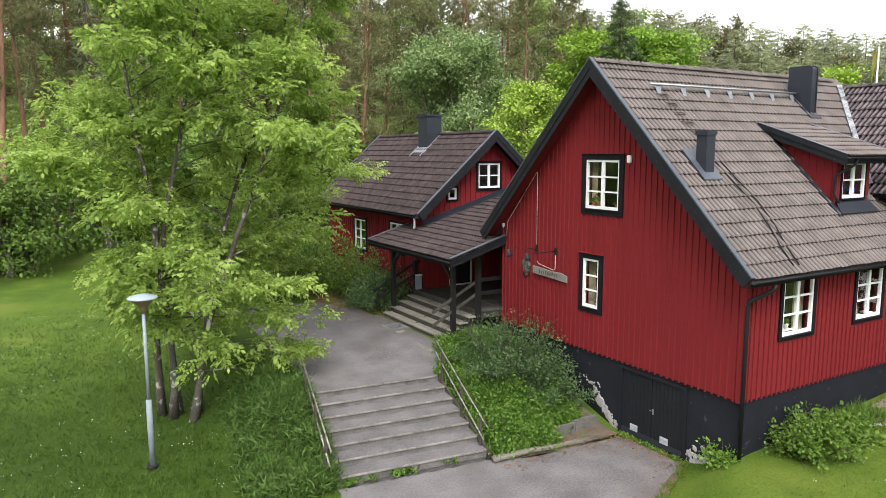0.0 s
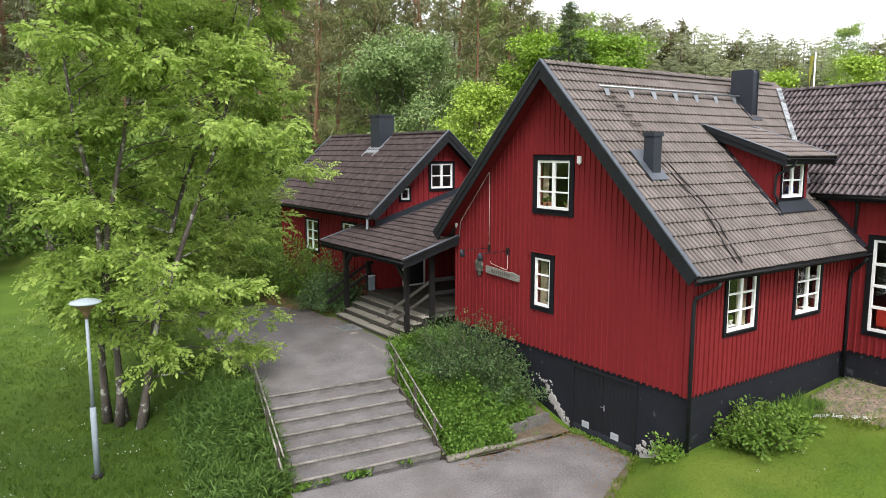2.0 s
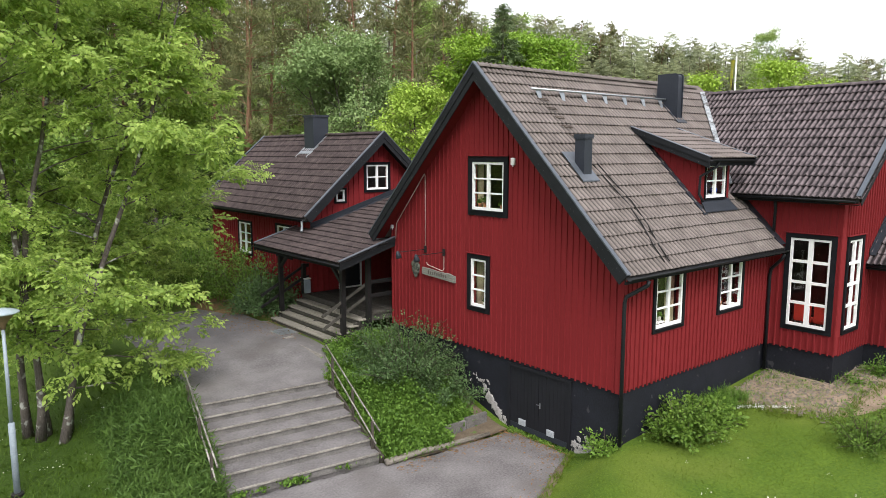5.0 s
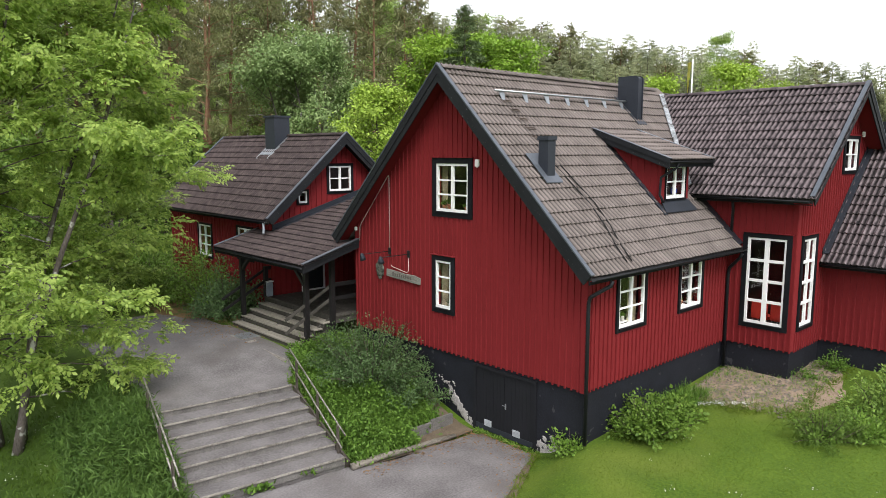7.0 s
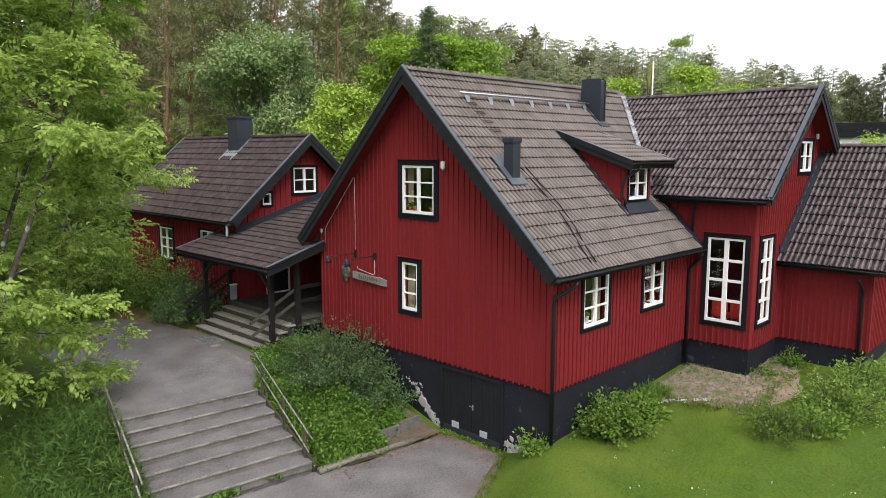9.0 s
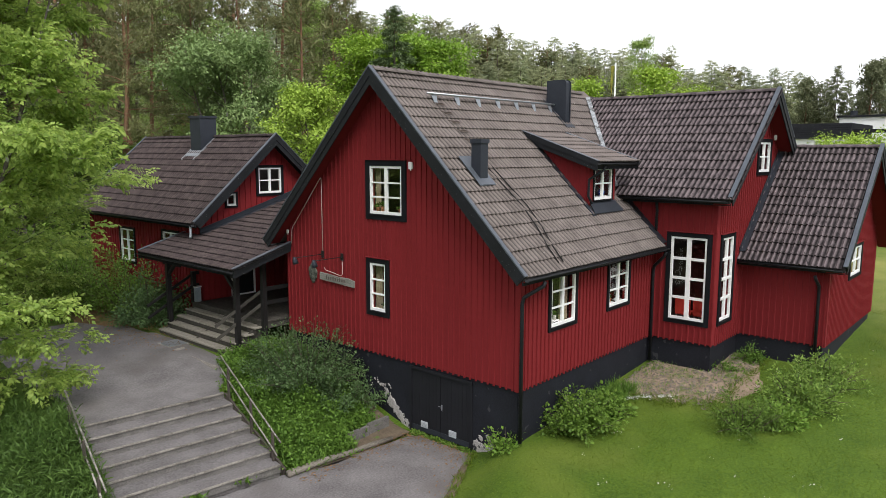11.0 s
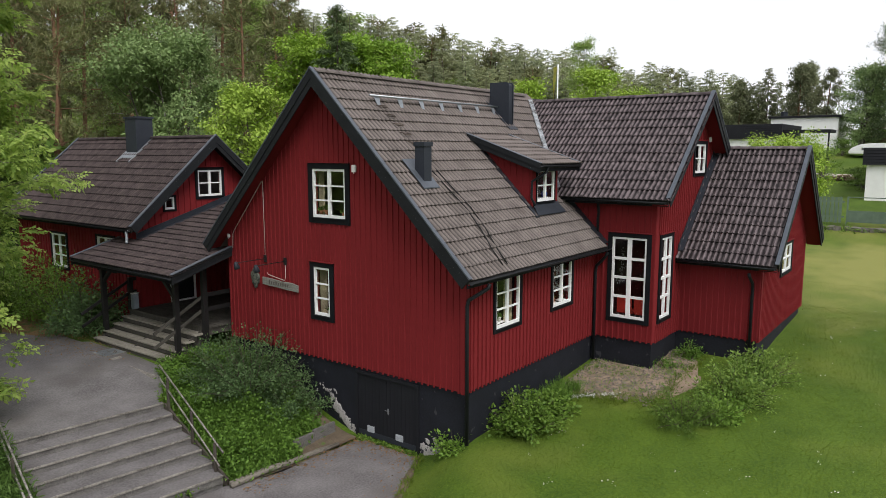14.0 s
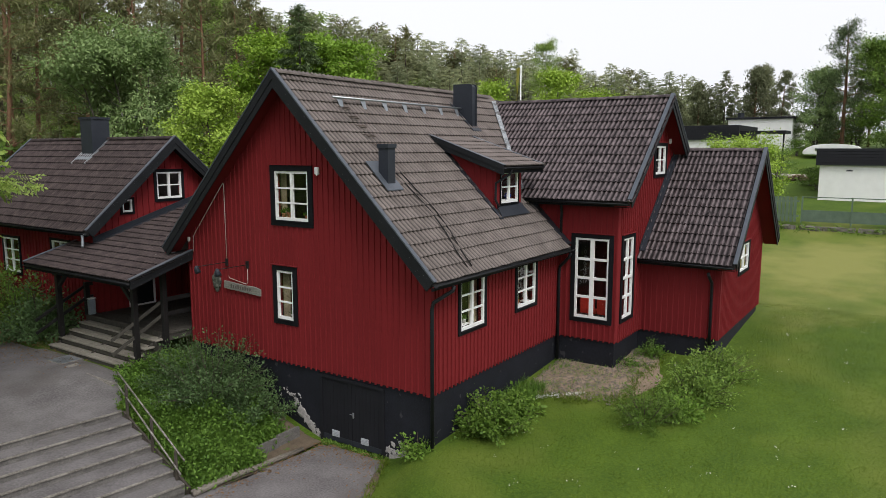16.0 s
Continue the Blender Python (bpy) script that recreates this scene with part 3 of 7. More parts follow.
w3z = lambda x: W3_RZ - W3_S * abs(x - W3_RX)
W3_EAVE, W3_EDGE = 8.28, -4.68
low_roof = slab(house, "roof", [(W3_EAVE, W3_EDGE, w3z(W3_EAVE) - 0.02), (W3_RX, W3_EDGE, W3_RZ - 0.02), (W3_RX, -1.86, W3_RZ - 0.02), (W3_EAVE, -1.86, w3z(W3_EAVE) - 0.02)], (0, 0, -0.1), UNDER, "dark weathered tile roof of the lower wing")
slab(house, "roof", [(15.28, W3_EDGE, w3z(15.28)), (W3_RX, W3_EDGE, W3_RZ), (W3_RX, -1.86, W3_RZ), (15.28, -1.86, w3z(15.28))], (0, 0, -0.12), TILE_B)
# barge boards: two overlapping boards along each rake


def barge(parent, edge_axis, at, ridge, eave, zr, ze, out):
    """Pair of barge boards along one rake, in the plane edge_axis = at."""
    if edge_axis == "x":
        p, q, n = Vector((at, ridge, zr)), Vector((at, eave, ze)), Vector((out, 0, 0))
    else:
        p, q, n = Vector((ridge, at, zr)), Vector((eave, at, ze)), Vector((0, out, 0))
    d = (q - p).normalized()
    u = d.cross(n)
    if u.z < 0:
        u = -u
    bm = bmesh.new()

    def plank(hi, lo, d0, d1):
        tip = Vector((0, 0, 1)) * 0
        P = [p + u * hi, p + u * lo, q + u * lo, q + u * hi]
        # plumb cut at the ridge
        P[0] = p + Vector((0, 0, hi / u.z))
        P[1] = p + Vector((0, 0, lo / u.z))
        prism(bm, [v + n * d0 for v in P], n * (d1 - d0))

    plank(0.04, -0.25, 0.0, 0.028)
    plank(0.055, -0.11, 0.028, 0.05)
    part("barge_board", bm, BARGE, parent, "black barge board with grey lichen specks")
    bm = bmesh.new()
    prism(bm, [p + Vector((0, 0, 0.055 / u.z)), p + Vector((0, 0, 0.085 / u.z)), q + u * 0.085, q + u * 0.055], n * 0.065)
    prism(bm, [p + Vector((0, 0, 0.055 / u.z)), p + Vector((0, 0, 0.085 / u.z)), q + u * 0.085, q + u * 0.055], -n * 0.05)
    part("verge_flashing", bm, VERGE, parent, "dark metal verge flashing")


for e in (EAVE - 0.02, 8.98):
    barge(house, "x", MX0, RIDGE_Y, e, RIDGE_Z + 0.02, mz(e) + 0.02, -1)
for e in (W2_EAVE - 0.02, 13.2):
    barge(house, "y", W2_EDGE, W2_RX, e, W2_RZ + 0.02, w2z(e) + 0.02, -1)
for e in (W3_EAVE - 0.02, 15.28):
    barge(house, "y", W3_EDGE, W3_RX, e, W3_RZ + 0.02, w3z(e) + 0.02, -1)
# soffits under the overhangs
for (xa, xb, ya, yb, za, zb) in ((MX0 + 0.01, 0.0, EAVE, RIDGE_Y, mz(EAVE) - 0.075, RIDGE_Z - 0.075), (MX0 + 0.01, 0.0, 8.98, RIDGE_Y, mz(8.98) - 0.075, RIDGE_Z - 0.075)):
    slab(house, "soffit", [(xa, ya, za), (xb, ya, za), (xb, yb, zb), (xa, yb, zb)], (0, 0, -0.02), RED)
for (x0, xr, y0, y1, z0, zr) in ((W2_EAVE, W2_RX, W2_EDGE, W2_Y, w2z(W2_EAVE), W2_RZ), (13.2, W2_RX, W2_EDGE, W2_Y, w2z(13.2), W2_RZ), (W3_EAVE, W3_RX, W3_EDGE, W3_Y, w3z(W3_EAVE), W3_RZ), (15.28, W3_RX, W3_EDGE, W3_Y, w3z(15.28), W3_RZ)):
    slab(house, "soffit", [(x0, y0 + 0.01, z0 - 0.14), (x0, y1, z0 - 0.14), (xr, y1, zr - 0.14), (xr, y0 + 0.01, zr - 0.14)], (0, 0, -0.02), RED)
# eaves boards, gutters, pipes
board(house, "fascia", (MX0, EAVE + 0.03, mz(EAVE) - 0.09), (6.64, EAVE + 0.03, mz(EAVE) - 0.09), 0.03, 0.16, BLACK_WOOD)
gutter(house, (MX0 + 0.02, EAVE - 0.07, mz(EAVE) - 0.03), (6.6, EAVE - 0.07, mz(EAVE) - 0.05))
board(house, "fascia", (W2_EAVE + 0.03, W2_EDGE, w2z(W2_EAVE) - 0.1), (W2_EAVE + 0.03, 0.9, w2z(W2_EAVE) - 0.1), 0.03, 0.16, BLACK_WOOD)
gutter(house, (W2_EAVE - 0.07, W2_EDGE + 0.05, w2z(W2_EAVE) - 0.06), (W2_EAVE - 0.07, 0.9, w2z(W2_EAVE) - 0.04))
board(house, "fascia", (W3_EAVE + 0.03, W3_EDGE, w3z(W3_EAVE) - 0.1), (W3_EAVE + 0.03, -1.86, w3z(W3_EAVE) - 0.1), 0.03, 0.16, BLACK_WOOD)
gutter(house, (W3_EAVE - 0.07, W3_EDGE + 0.05, w3z(W3_EAVE) - 0.06), (W3_EAVE - 0.07, -1.9, w3z(W3_EAVE) - 0.04))
downpipe(house, [(0.22, EAVE - 0.07, 3.66), (0.2, EAVE - 0.05, 3.56), (-0.02, -0.1, 3.28), (-0.05, -0.08, 3.15), (-0.05, -0.08, -0.1)])
downpipe(house, [(6.45, EAVE - 0.07, 3.64), (6.5, -0.4, 3.5), (6.58, -0.1, 3.2), (6.58, -0.07, 3.0), (6.58, -0.07, 0.35)])
downpipe(house, [(6.42, -0.16, 5.05), (6.56, -0.12, 4.8), (6.58, -0.1, 4.6), (6.58, -0.1, 4.0)], 0.04)
downpipe(house, [(8.3, -3.95, 3.12), (8.36, -3.97, 3.0), (8.6, -4.0, 2.8), (8.63, -4.0, 2.6), (8.63, -4.0, 0.8)])

# windows
window(house, (0, 4.865, 4.865), -Y, -X, 1.19, 1.25, 2, 3, 0.15, "white three-row casement window in black surround, upstairs gable", curtain=[(0.0, 0.16)])
window(house, (0, 4.90, 2.26), -Y, -X, 0.60, 1.29, 1, 3, 0.135, "narrow white three-pane window in black surround", curtain=[(0.0, 0.42), (0.72, 1.0)])
window(house, (1.215, 0, 2.34), X, -Y, 1.10, 1.30, 2, 3, 0.095, "white casement window in black surround with potted plants", curtain=[(0.62, 1.0)])
window(house, (4.035, 0, 2.37), X, -Y, 1.095, 1.24, 2, 3, 0.095, "white casement window in black surround with dark curtain")
window(house, (W2_X0, -0.557, 1.73), -Y, -X, 1.038, 2.375, 2, 4, 0.13, "tall white eight-pane window in black surround", mullion=0.12, rail=0.036)
window(house, (W2_X0 + 0.357, W2_Y, 1.73), X, -Y, 0.875, 2.375, 2, 4, 0.11, "tall white eight-pane window on the wing's narrow side", mullion=0.10, rail=0.036)
window(house, (W2_X0 + 2.98, W2_Y, 5.88), X, -Y, 1.05, 0.90, 2, 2, 0.10, "small white gable window")
window(house, (W3_X0 + 2.42, W3_Y, 2.75), X, -Y, 1.4, 0.87, 2, 2, 0.10, "low white window in the lower wing's gable")

VENT_PAINT = material("dull_vent_paint", (0.42, 0.44, 0.46), 0.6, (0.30, 0.32, 0.34), 6, 40, 0.1)
# basement double door, recessed in the plinth
bm = bmesh.new()
box(bm, 0.0, 0.08, 1.38, 1.46, -0.76, 1.0)
box(bm, 0.0, 0.08, 3.40, 3.48, -0.76, 1.0)
box(bm, 0.0, 0.08, 1.46, 3.40, 0.93, 1.0)
part("door_frame", bm, DOOR_BLACK, house)
for y0, y1 in ((1.465, 2.425), (2.435, 3.395)):
    bm = bmesh.new()
    box(bm, 0.091, 0.11, y0, y1, -0.70, 0.925)
    d = part("door", bm, DOOR_BLACK, house, "black plank basement door leaf with a pale vent")
    k = 8
    for i in range(k):
        a, b = mix(y0, y1, i / k), mix(y0, y1, (i + 1) / k)
        bm = bmesh.new()
        box(bm, 0.045, 0.09, a + 0.003, b - 0.003, -0.70, 0.925)
        part("plank", bm, DOOR_BLACK, d)
    bm = bmesh.new()
    box(bm, 0.035, 0.044, y0, y1, -0.70, -0.56)
    part("kick_plate", bm, METAL, d, "grey metal kick plate")
    bm = bmesh.new()
    vy = 1.88 if y0 < 2 else 2.836
    box(bm, 0.02, 0.044, vy + 0.02, vy + 0.25, -0.57, -0.41)
    for i in range(4):
        box(bm, 0.008, 0.02, vy + 0.035, vy + 0.235, -0.558 + i * 0.036, -0.543 + i * 0.036)
    part("vent", bm, VENT_PAINT, d, "pale grey slatted vent")
bm = bmesh.new()
box(bm, 0.025, 0.044, 2.36, 2.395, 0.04, 0.18)
tube(bm, [(0.02, 2.377, 0.14), (-0.01, 2.377, 0.14), (-0.01, 2.45, 0.14)], 0.008, 6)
part("door_handle", bm, STEEL, house, "steel door handle and lock plate")
# ---- annex ----
AY, AX0, ARX, ARZ, AS = 12.97, -0.35, 2.48, 7.02, 0.888
A_END, A_EDGE, A_EAVE = 21.9, 12.5, -0.78
annex = thing("annex_house", "small red wooden house with black trim and brown tiled roof", "house")
az = lambda x: ARZ - AS * abs(x - ARX)


def annex_top(u):
    return az(AX0 + u) - 0.15


wall(annex, (AX0, AY, 0), X, -Y, 5.66, annex_top, [(1.04, 1.40, 4.60, 5.02), (2.35, 3.33, 4.98, 5.90)], z0=FLOOR, breaks=(ARX - AX0,), batten=0.22, label="red board and batten gable wall")
wall(annex, (AX0, AY + 0.16, 0), Y, -X, A_END - AY - 0.32, lambda u: annex_top(0), [(1.34, 2.44, 2.5, 3.62), (4.74, 5.89, 2.25, 3.50)], z0=0.9, batten=0.22, label="red board and batten side wall")
wall(annex, (AX0 + 5.66, AY + 0.16, 0), Y, X, A_END - AY - 0.32, lambda u: annex_top(0), z0=0.9, batten=0)
wall(annex, (AX0, A_END, 0), X, Y, 5.66, annex_top, z0=0.9, breaks=(ARX - AX0,), batten=0)
bm = bmesh.new()
box(bm, AX0 + 0.05, AX0 + 5.6, AY + 0.05, A_END - 0.05, 0.2, 1.1)
part("plinth", bm, PLINTH, annex)
window(annex, (AX0 + 2.35, AY, 4.98), X, -Y, 0.98, 0.92, 2, 2, 0.10, "small white four-pane gable window")
window(annex, (AX0 + 1.04, AY, 4.60), X, -Y, 0.36, 0.42, 1, 1, 0.07, "tiny white single-pane window")
window(annex, (AX0, AY + 2.6, 2.5), -Y, -X, 1.1, 1.12, 2, 2, 0.09, "white window half hidden by the porch roof")
window(annex, (AX0, AY + 6.05, 2.25), -Y, -X, 1.15, 1.25, 2, 3, 0.09, "white casement window in black surround")
annex_roof = slab(annex, "roof", [(A_EAVE, A_EDGE, az(A_EAVE) - 0.02), (A_EAVE, A_END + 0.4, az(A_EAVE) - 0.02), (ARX, A_END + 0.4, ARZ - 0.02), (ARX, A_EDGE, ARZ - 0.02)], (0, 0, -0.1), UNDER, "brown concrete tile roof slope")
slab(annex, "roof", [(5.75, A_EDGE, az(5.75)), (5.75, A_END + 0.4, az(5.75)), (ARX, A_END + 0.4, ARZ), (ARX, A_EDGE, ARZ)], (0, 0, -0.12), TILE_A)
for e in (A_EAVE - 0.02, 5.75):
    barge(annex, "y", A_EDGE, ARX, e, ARZ + 0.02, az(e) + 0.02, -1)
barge(annex, "y", A_END + 0.4, ARX, A_EAVE - 0.02, ARZ + 0.02, az(A_EAVE) + 0.02, 1)
slab(annex, "soffit", [(A_EAVE, A_EDGE + 0.01, az(A_EAVE) - 0.14), (A_EAVE, AY, az(A_EAVE) - 0.14), (ARX, AY, ARZ - 0.14), (ARX, A_EDGE + 0.01, ARZ - 0.14)], (0, 0, -0.02), BLACK_WOOD)
slab(annex, "soffit", [(5.75, A_EDGE + 0.01, az(5.75) - 0.14), (5.75, AY, az(5.75) - 0.14), (ARX, AY, ARZ - 0.14), (ARX, A_EDGE + 0.01, ARZ - 0.14)], (0, 0, -0.02), BLACK_WOOD)
slab(annex, "soffit", [(A_EAVE, AY, az(A_EAVE) - 0.16), (A_EAVE, A_END, az(A_EAVE) - 0.16), (AX0, A_END, az(A_EAVE) - 0.16), (AX0, AY, az(A_EAVE) - 0.16)], (0, 0, -0.02), BLACK_WOOD)
gutter(annex, (A_EAVE - 0.07, A_EDGE + 0.05, az(A_EAVE) - 0.05), (A_EAVE - 0.07, A_END + 0.35, az(A_EAVE) - 0.03))
downpipe(annex, [(A_EAVE - 0.07, 12.7, az(A_EAVE) - 0.08), (A_EAVE - 0.07, 12.7, 3.85), (A_EAVE - 0.12, 12.62, 3.72), (A_EAVE - 0.2, 12.5, 3.68)], 0.045, ZINC)
# annex chimney clad in sheet metal
bm = bmesh.new()
box(bm, 1.83, 2.52, 16.50, 17.25, 5.9, 7.78)
box(bm, 1.79, 2.56, 16.46, 17.29, 7.78, 7.86)
part("chimney", bm, METAL, annex, "black sheet metal clad chimney")
bm = bmesh.new()
for y0, y1 in ((16.36, 16.5), (17.25, 17.39)):
    prism(bm, [(1.45, y0, az(1.45) + 0.05), (2.45, y0, az(2.45) + 0.05), (2.45, y1, az(2.45) + 0.05), (1.45, y1, az(1.45) + 0.05)], (0, 0, 0.03))
prism(bm, [(1.6, 16.5, az(1.6) + 0.05), (1.83, 16.5, az(1.83) + 0.05), (1.83, 17.25, az(1.83) + 0.05), (1.6, 17.25, az(1.6) + 0.05)], (0, 0, 0.03))
part("chimney_flashing", bm, ZINC, annex, "grey metal chimney flashing")

# ---- porch between the houses ----
PX0, PY0, PY1, PZ, PS = -2.0, 8.35, 14.0, 3.17, 0.30
porch = thing("porch", "open timber entrance porch with tiled lean-to roof and wooden steps", "porch")
pz = lambda x: PZ + PS * (x - PX0)
porch_roof = slab(porch, "roof", [(PX0, PY0, pz(PX0) - 0.02), (-0.06, PY0, pz(-0.06) - 0.02), (-0.06, 9.0, pz(-0.06) - 0.02), (3.6, 9.0, pz(3.6) - 0.02), (3.6, 12.92, pz(3.6) - 0.02), (-0.40, 12.92, pz(-0.40) - 0.02), (-0.40, PY1, pz(-0.40) - 0.02), (PX0, PY1, pz(PX0) - 0.02)], (0, 0, -0.1), UNDER, "brown tiled lean-to roof, mossy by the house")
bm = bmesh.new()
prism(bm, [(-0.4, 12.93, pz(-0.4) + 0.03), (3.4, 12.93, pz(3.4) + 0.03), (3.4, 12.93, pz(3.4) + 0.24), (-0.4, 12.93, pz(-0.4) + 0.24)], (0, -0.03, 0))
prism(bm, [(-0.4, 12.9, pz(-0.4) + 0.055), (3.4, 12.9, pz(3.4) + 0.055), (3.4, 12.72, pz(3.4) + 0.055), (-0.4, 12.72, pz(-0.4) + 0.055)], (0, 0, 0.012))
part("flashing", bm, METAL, porch, "black metal wall flashing")
for y, n in ((PY0, -1), (PY1, 1)):
    bm = bmesh.new()
    for d0, d1, hi, lo in ((0, 0.03, 0.03, -0.22), (0.03, 0.055, 0.05, -0.09)):
        prism(bm, [(PX0 - 0.03, y + n * d0, PZ + lo), (-0.06, y + n * d0, pz(-0.06) + lo), (-0.06, y + n * d0, pz(-0.06) + hi), (PX0 - 0.03, y + n * d0, PZ + hi)], (0, n * (d1 - d0), 0))
    part("barge_board", bm, BARGE, porch, "black barge board")
    bm = bmesh.new()
    prism(bm, [(PX0 - 0.05, y + n * 0.07, PZ + 0.055), (-0.06, y + n * 0.07, pz(-0.06) + 0.055), (-0.06, y - n * 0.06, pz(-0.06) + 0.055), (PX0 - 0.05, y - n * 0.06, PZ + 0.055)], (0, 0, 0.02))
    part("verge_flashing", bm, VERGE, porch)
board(porch, "fascia", (PX0 + 0.03, PY0, PZ - 0.1), (PX0 + 0.03, PY1, PZ - 0.1), 0.03, 0.17, BLACK_WOOD)
gutter(porch, (PX0 - 0.06, PY0 + 0.03, PZ - 0.04), (PX0 - 0.06, PY1 - 0.03, PZ - 0.02), 0.055)
board(porch, "beam", (-1.55, PY0 + 0.1, 3.08), (-1.55, PY1 - 0.1, 3.08), 0.14, 0.16, TARRED)
board(porch, "beam", (-1.95, PY0 + 0.25, 3.0), (0.0, PY0 + 0.25, 3.58), 0.12, 0.15, TARRED)
DECK = 1.40
for (x, y, z0) in ((-1.52, 9.02, 0.45), (-1.55, 13.0, 0.5), (-0.66, 8.92, 0.45), (-0.62, 13.1, DECK)):
    top = 3.05 if x < -1 else pz(x) - 0.1 if y < 10 else 2.45
    board(porch, "post", (x, y, z0), (x, y, top), 0.14, 0.14, TARRED, (1, 0, 0))
for y0, y1 in ((9.02, 9.7), (13.0, 12.3)):
    board(porch, "brace", (-1.55, y0, 2.45), (-1.55, y1, 3.05), 0.1, 0.1, TARRED, (1, 0, 0))
# deck boards
for i in range(22):
    x = -0.66 + i * 0.2
    bm = bmesh.new()
    box(bm, x, x + 0.19, 8.86, 13.25 if x < -0.45 else 12.95, DECK - 0.045, DECK + 0.002 * (i % 3))
    part("deck_board", bm, DECK_WOOD, porch)
bm = bmesh.new()
box(bm, -0.64, 3.6, 8.89, 8.93, DECK - 0.24, DECK - 0.05)
box(bm, -0.64, -0.60, 8.93, 13.2, 0.6, DECK - 0.05)
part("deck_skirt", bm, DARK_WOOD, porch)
# five rises down to the terrace
for i in range(4):
    z = 0.72 + i * 0.17
    x = -1.96 + i * 0.325
    y0, y1 = 9.05 - 0.03 * i, 13.05
    for k in range(2):
        bm = bmesh.new()
        box(bm, x + 0.165 * k, x + 0.165 * k + 0.158, y0, y1, z - 0.045, z)
        bmesh.ops.bevel(bm, geom=bm.edges[:], offset=0.006, segments=1, affect="EDGES")
        part("step", bm, GREY_WOOD, porch, "weathered grey wooden tread")
    bm = bmesh.new()
    box(bm, x + 0.03, x + 0.06, y0 + 0.02, y1 - 0.02, z - 0.17 - (0.1 if i == 0 else 0), z - 0.046)
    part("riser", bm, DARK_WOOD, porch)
for y in (9.1, 11.0, 12.95):
    bm = bmesh.new()
    prism(bm, [(-1.85, y, 0.4), (-1.85, y, 0.66), (-0.66, y, 1.3), (-0.66, y, 0.4)], (0, 0.05, 0))
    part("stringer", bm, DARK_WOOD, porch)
# rails
for y, mats in ((13.12, TARRED), (9.02, DARK_WOOD)):
    for h in (0.95, 0.55):
        bm = bmesh.new()
        beam(bm, (-2.25, y, 0.55 + h), (-0.62, y, DECK + h), 0.045, 0.085)
        part("handrail", bm, mats, porch, "sloping wooden handrail")
for h in (0.98, 0.55):
    board(porch, "handrail", (-0.62, 8.92, DECK + h), (2.0, 8.92, DECK + h), 0.045, 0.12, TARRED)
    board(porch, "handrail", (-0.62, 13.12, DECK + h), (-0.4, 13.12, DECK + h), 0.045, 0.12, TARRED)
# entrance wall at the back of the porch
wall(porch, (3.0, 8.6, 0), Y, -X, 4.4, lambda u: pz(3.0) - 0.15, [(0.9, 2.9, 1.4, 3.45)], z0=1.2, batten=0.2, label="red board wall behind the porch")
bm = bmesh.new()
box(bm, 3.04, 3.1, 9.52, 11.48, 1.42, 3.43)
d = part("door", bm, DOOR_BLACK, porch, "dark entrance door")

# ---- dormer ----
bm = bmesh.new()
DX0, DX1, DY = 4.18, 5.62, 0.75
dz = lambda y: 6.22 + 0.34 * (y - 0.45)
prism(bm, [(DX0, DY + 0.102, mz(DY + 0.102) - 0.05), (DX0, DY + 0.102, dz(DY) - 0.05), (DX0, 2.6, dz(2.6) - 0.05)], (0.12, 0, 0))
part("dormer_wall", bm, RED, house, "red dormer cheek boards")
bm = bmesh.new()
prism(bm, [(DX1 - 0.12, DY + 0.102, mz(DY + 0.102) - 0.05), (DX1 - 0.12, DY + 0.102, dz(DY) - 0.05), (DX1 - 0.12, 2.6, dz(2.6) - 0.05)], (0.12, 0, 0))
part("dormer_wall", bm, RED, house, "red dormer cheek boards")
wall(house, (DX0, DY, 0), X, -Y, DX1 - DX0, lambda u: dz(DY) - 0.06, [(0.22, 1.22, 5.18, 6.05)], z0=mz(DY) - 0.02, batten=0, thick=0.1)
bm = bmesh.new()
for i in range(7):
    y = 0.85 + i * 0.2
    if dz(y) - mz(y) > 0.12:
        box(bm, DX0 - 0.02, DX0 - 0.001, y, y + 0.05, mz(y) + 0.02, dz(y) - 0.1)
part("dormer_batten", bm, RED, house)
window(house, (DX0 + 0.22, DY, 5.18), X, -Y, 1.0, 0.87, 2, 2, 0.03, "small white dormer window", head=False, thick=0.1)
dormer_roof = slab(house, "dormer_roof", [(3.95, 0.40, dz(0.40) - 0.02), (6.25, 0.40, dz(0.40) - 0.02), (6.25, 2.72, dz(2.72) - 0.02), (3.95, 2.72, dz(2.72) - 0.02)], (0, 0, -0.08), UNDER, "brown tiled shed roof of the dormer")
for x, n in ((3.95, -1), (6.25, 1)):
    bm = bmesh.new()
    prism(bm, [(x, 0.38, dz(0.38) - 0.22), (x, 2.2, dz(2.2) - 0.22), (x, 2.75, dz(2.75) - 0.0), (x, 2.75, dz(2.75) + 0.05), (x, 0.38, dz(0.38) + 0.05)], (n * 0.03, 0, 0))
    prism(bm, [(x + n * 0.03, 0.36, dz(0.36) - 0.08), (x + n * 0.03, 2.6, dz(2.6) - 0.08), (x + n * 0.03, 2.75, dz(2.75) + 0.055), (x + n * 0.03, 0.36, dz(0.36) + 0.055)], (n * 0.022, 0, 0))
    part("barge_board", bm, BARGE, house)
    bm = bmesh.new()
    prism(bm, [(x + n * 0.06, 0.36, dz(0.36) + 0.056), (x + n * 0.06, 2.78, dz(2.78) + 0.056), (x - n * 0.08, 2.78, dz(2.78) + 0.056), (x - n * 0.08, 0.36, dz(0.36) + 0.056)], (0, 0, 0.015))
    part("verge_flashing", bm, VERGE, house)
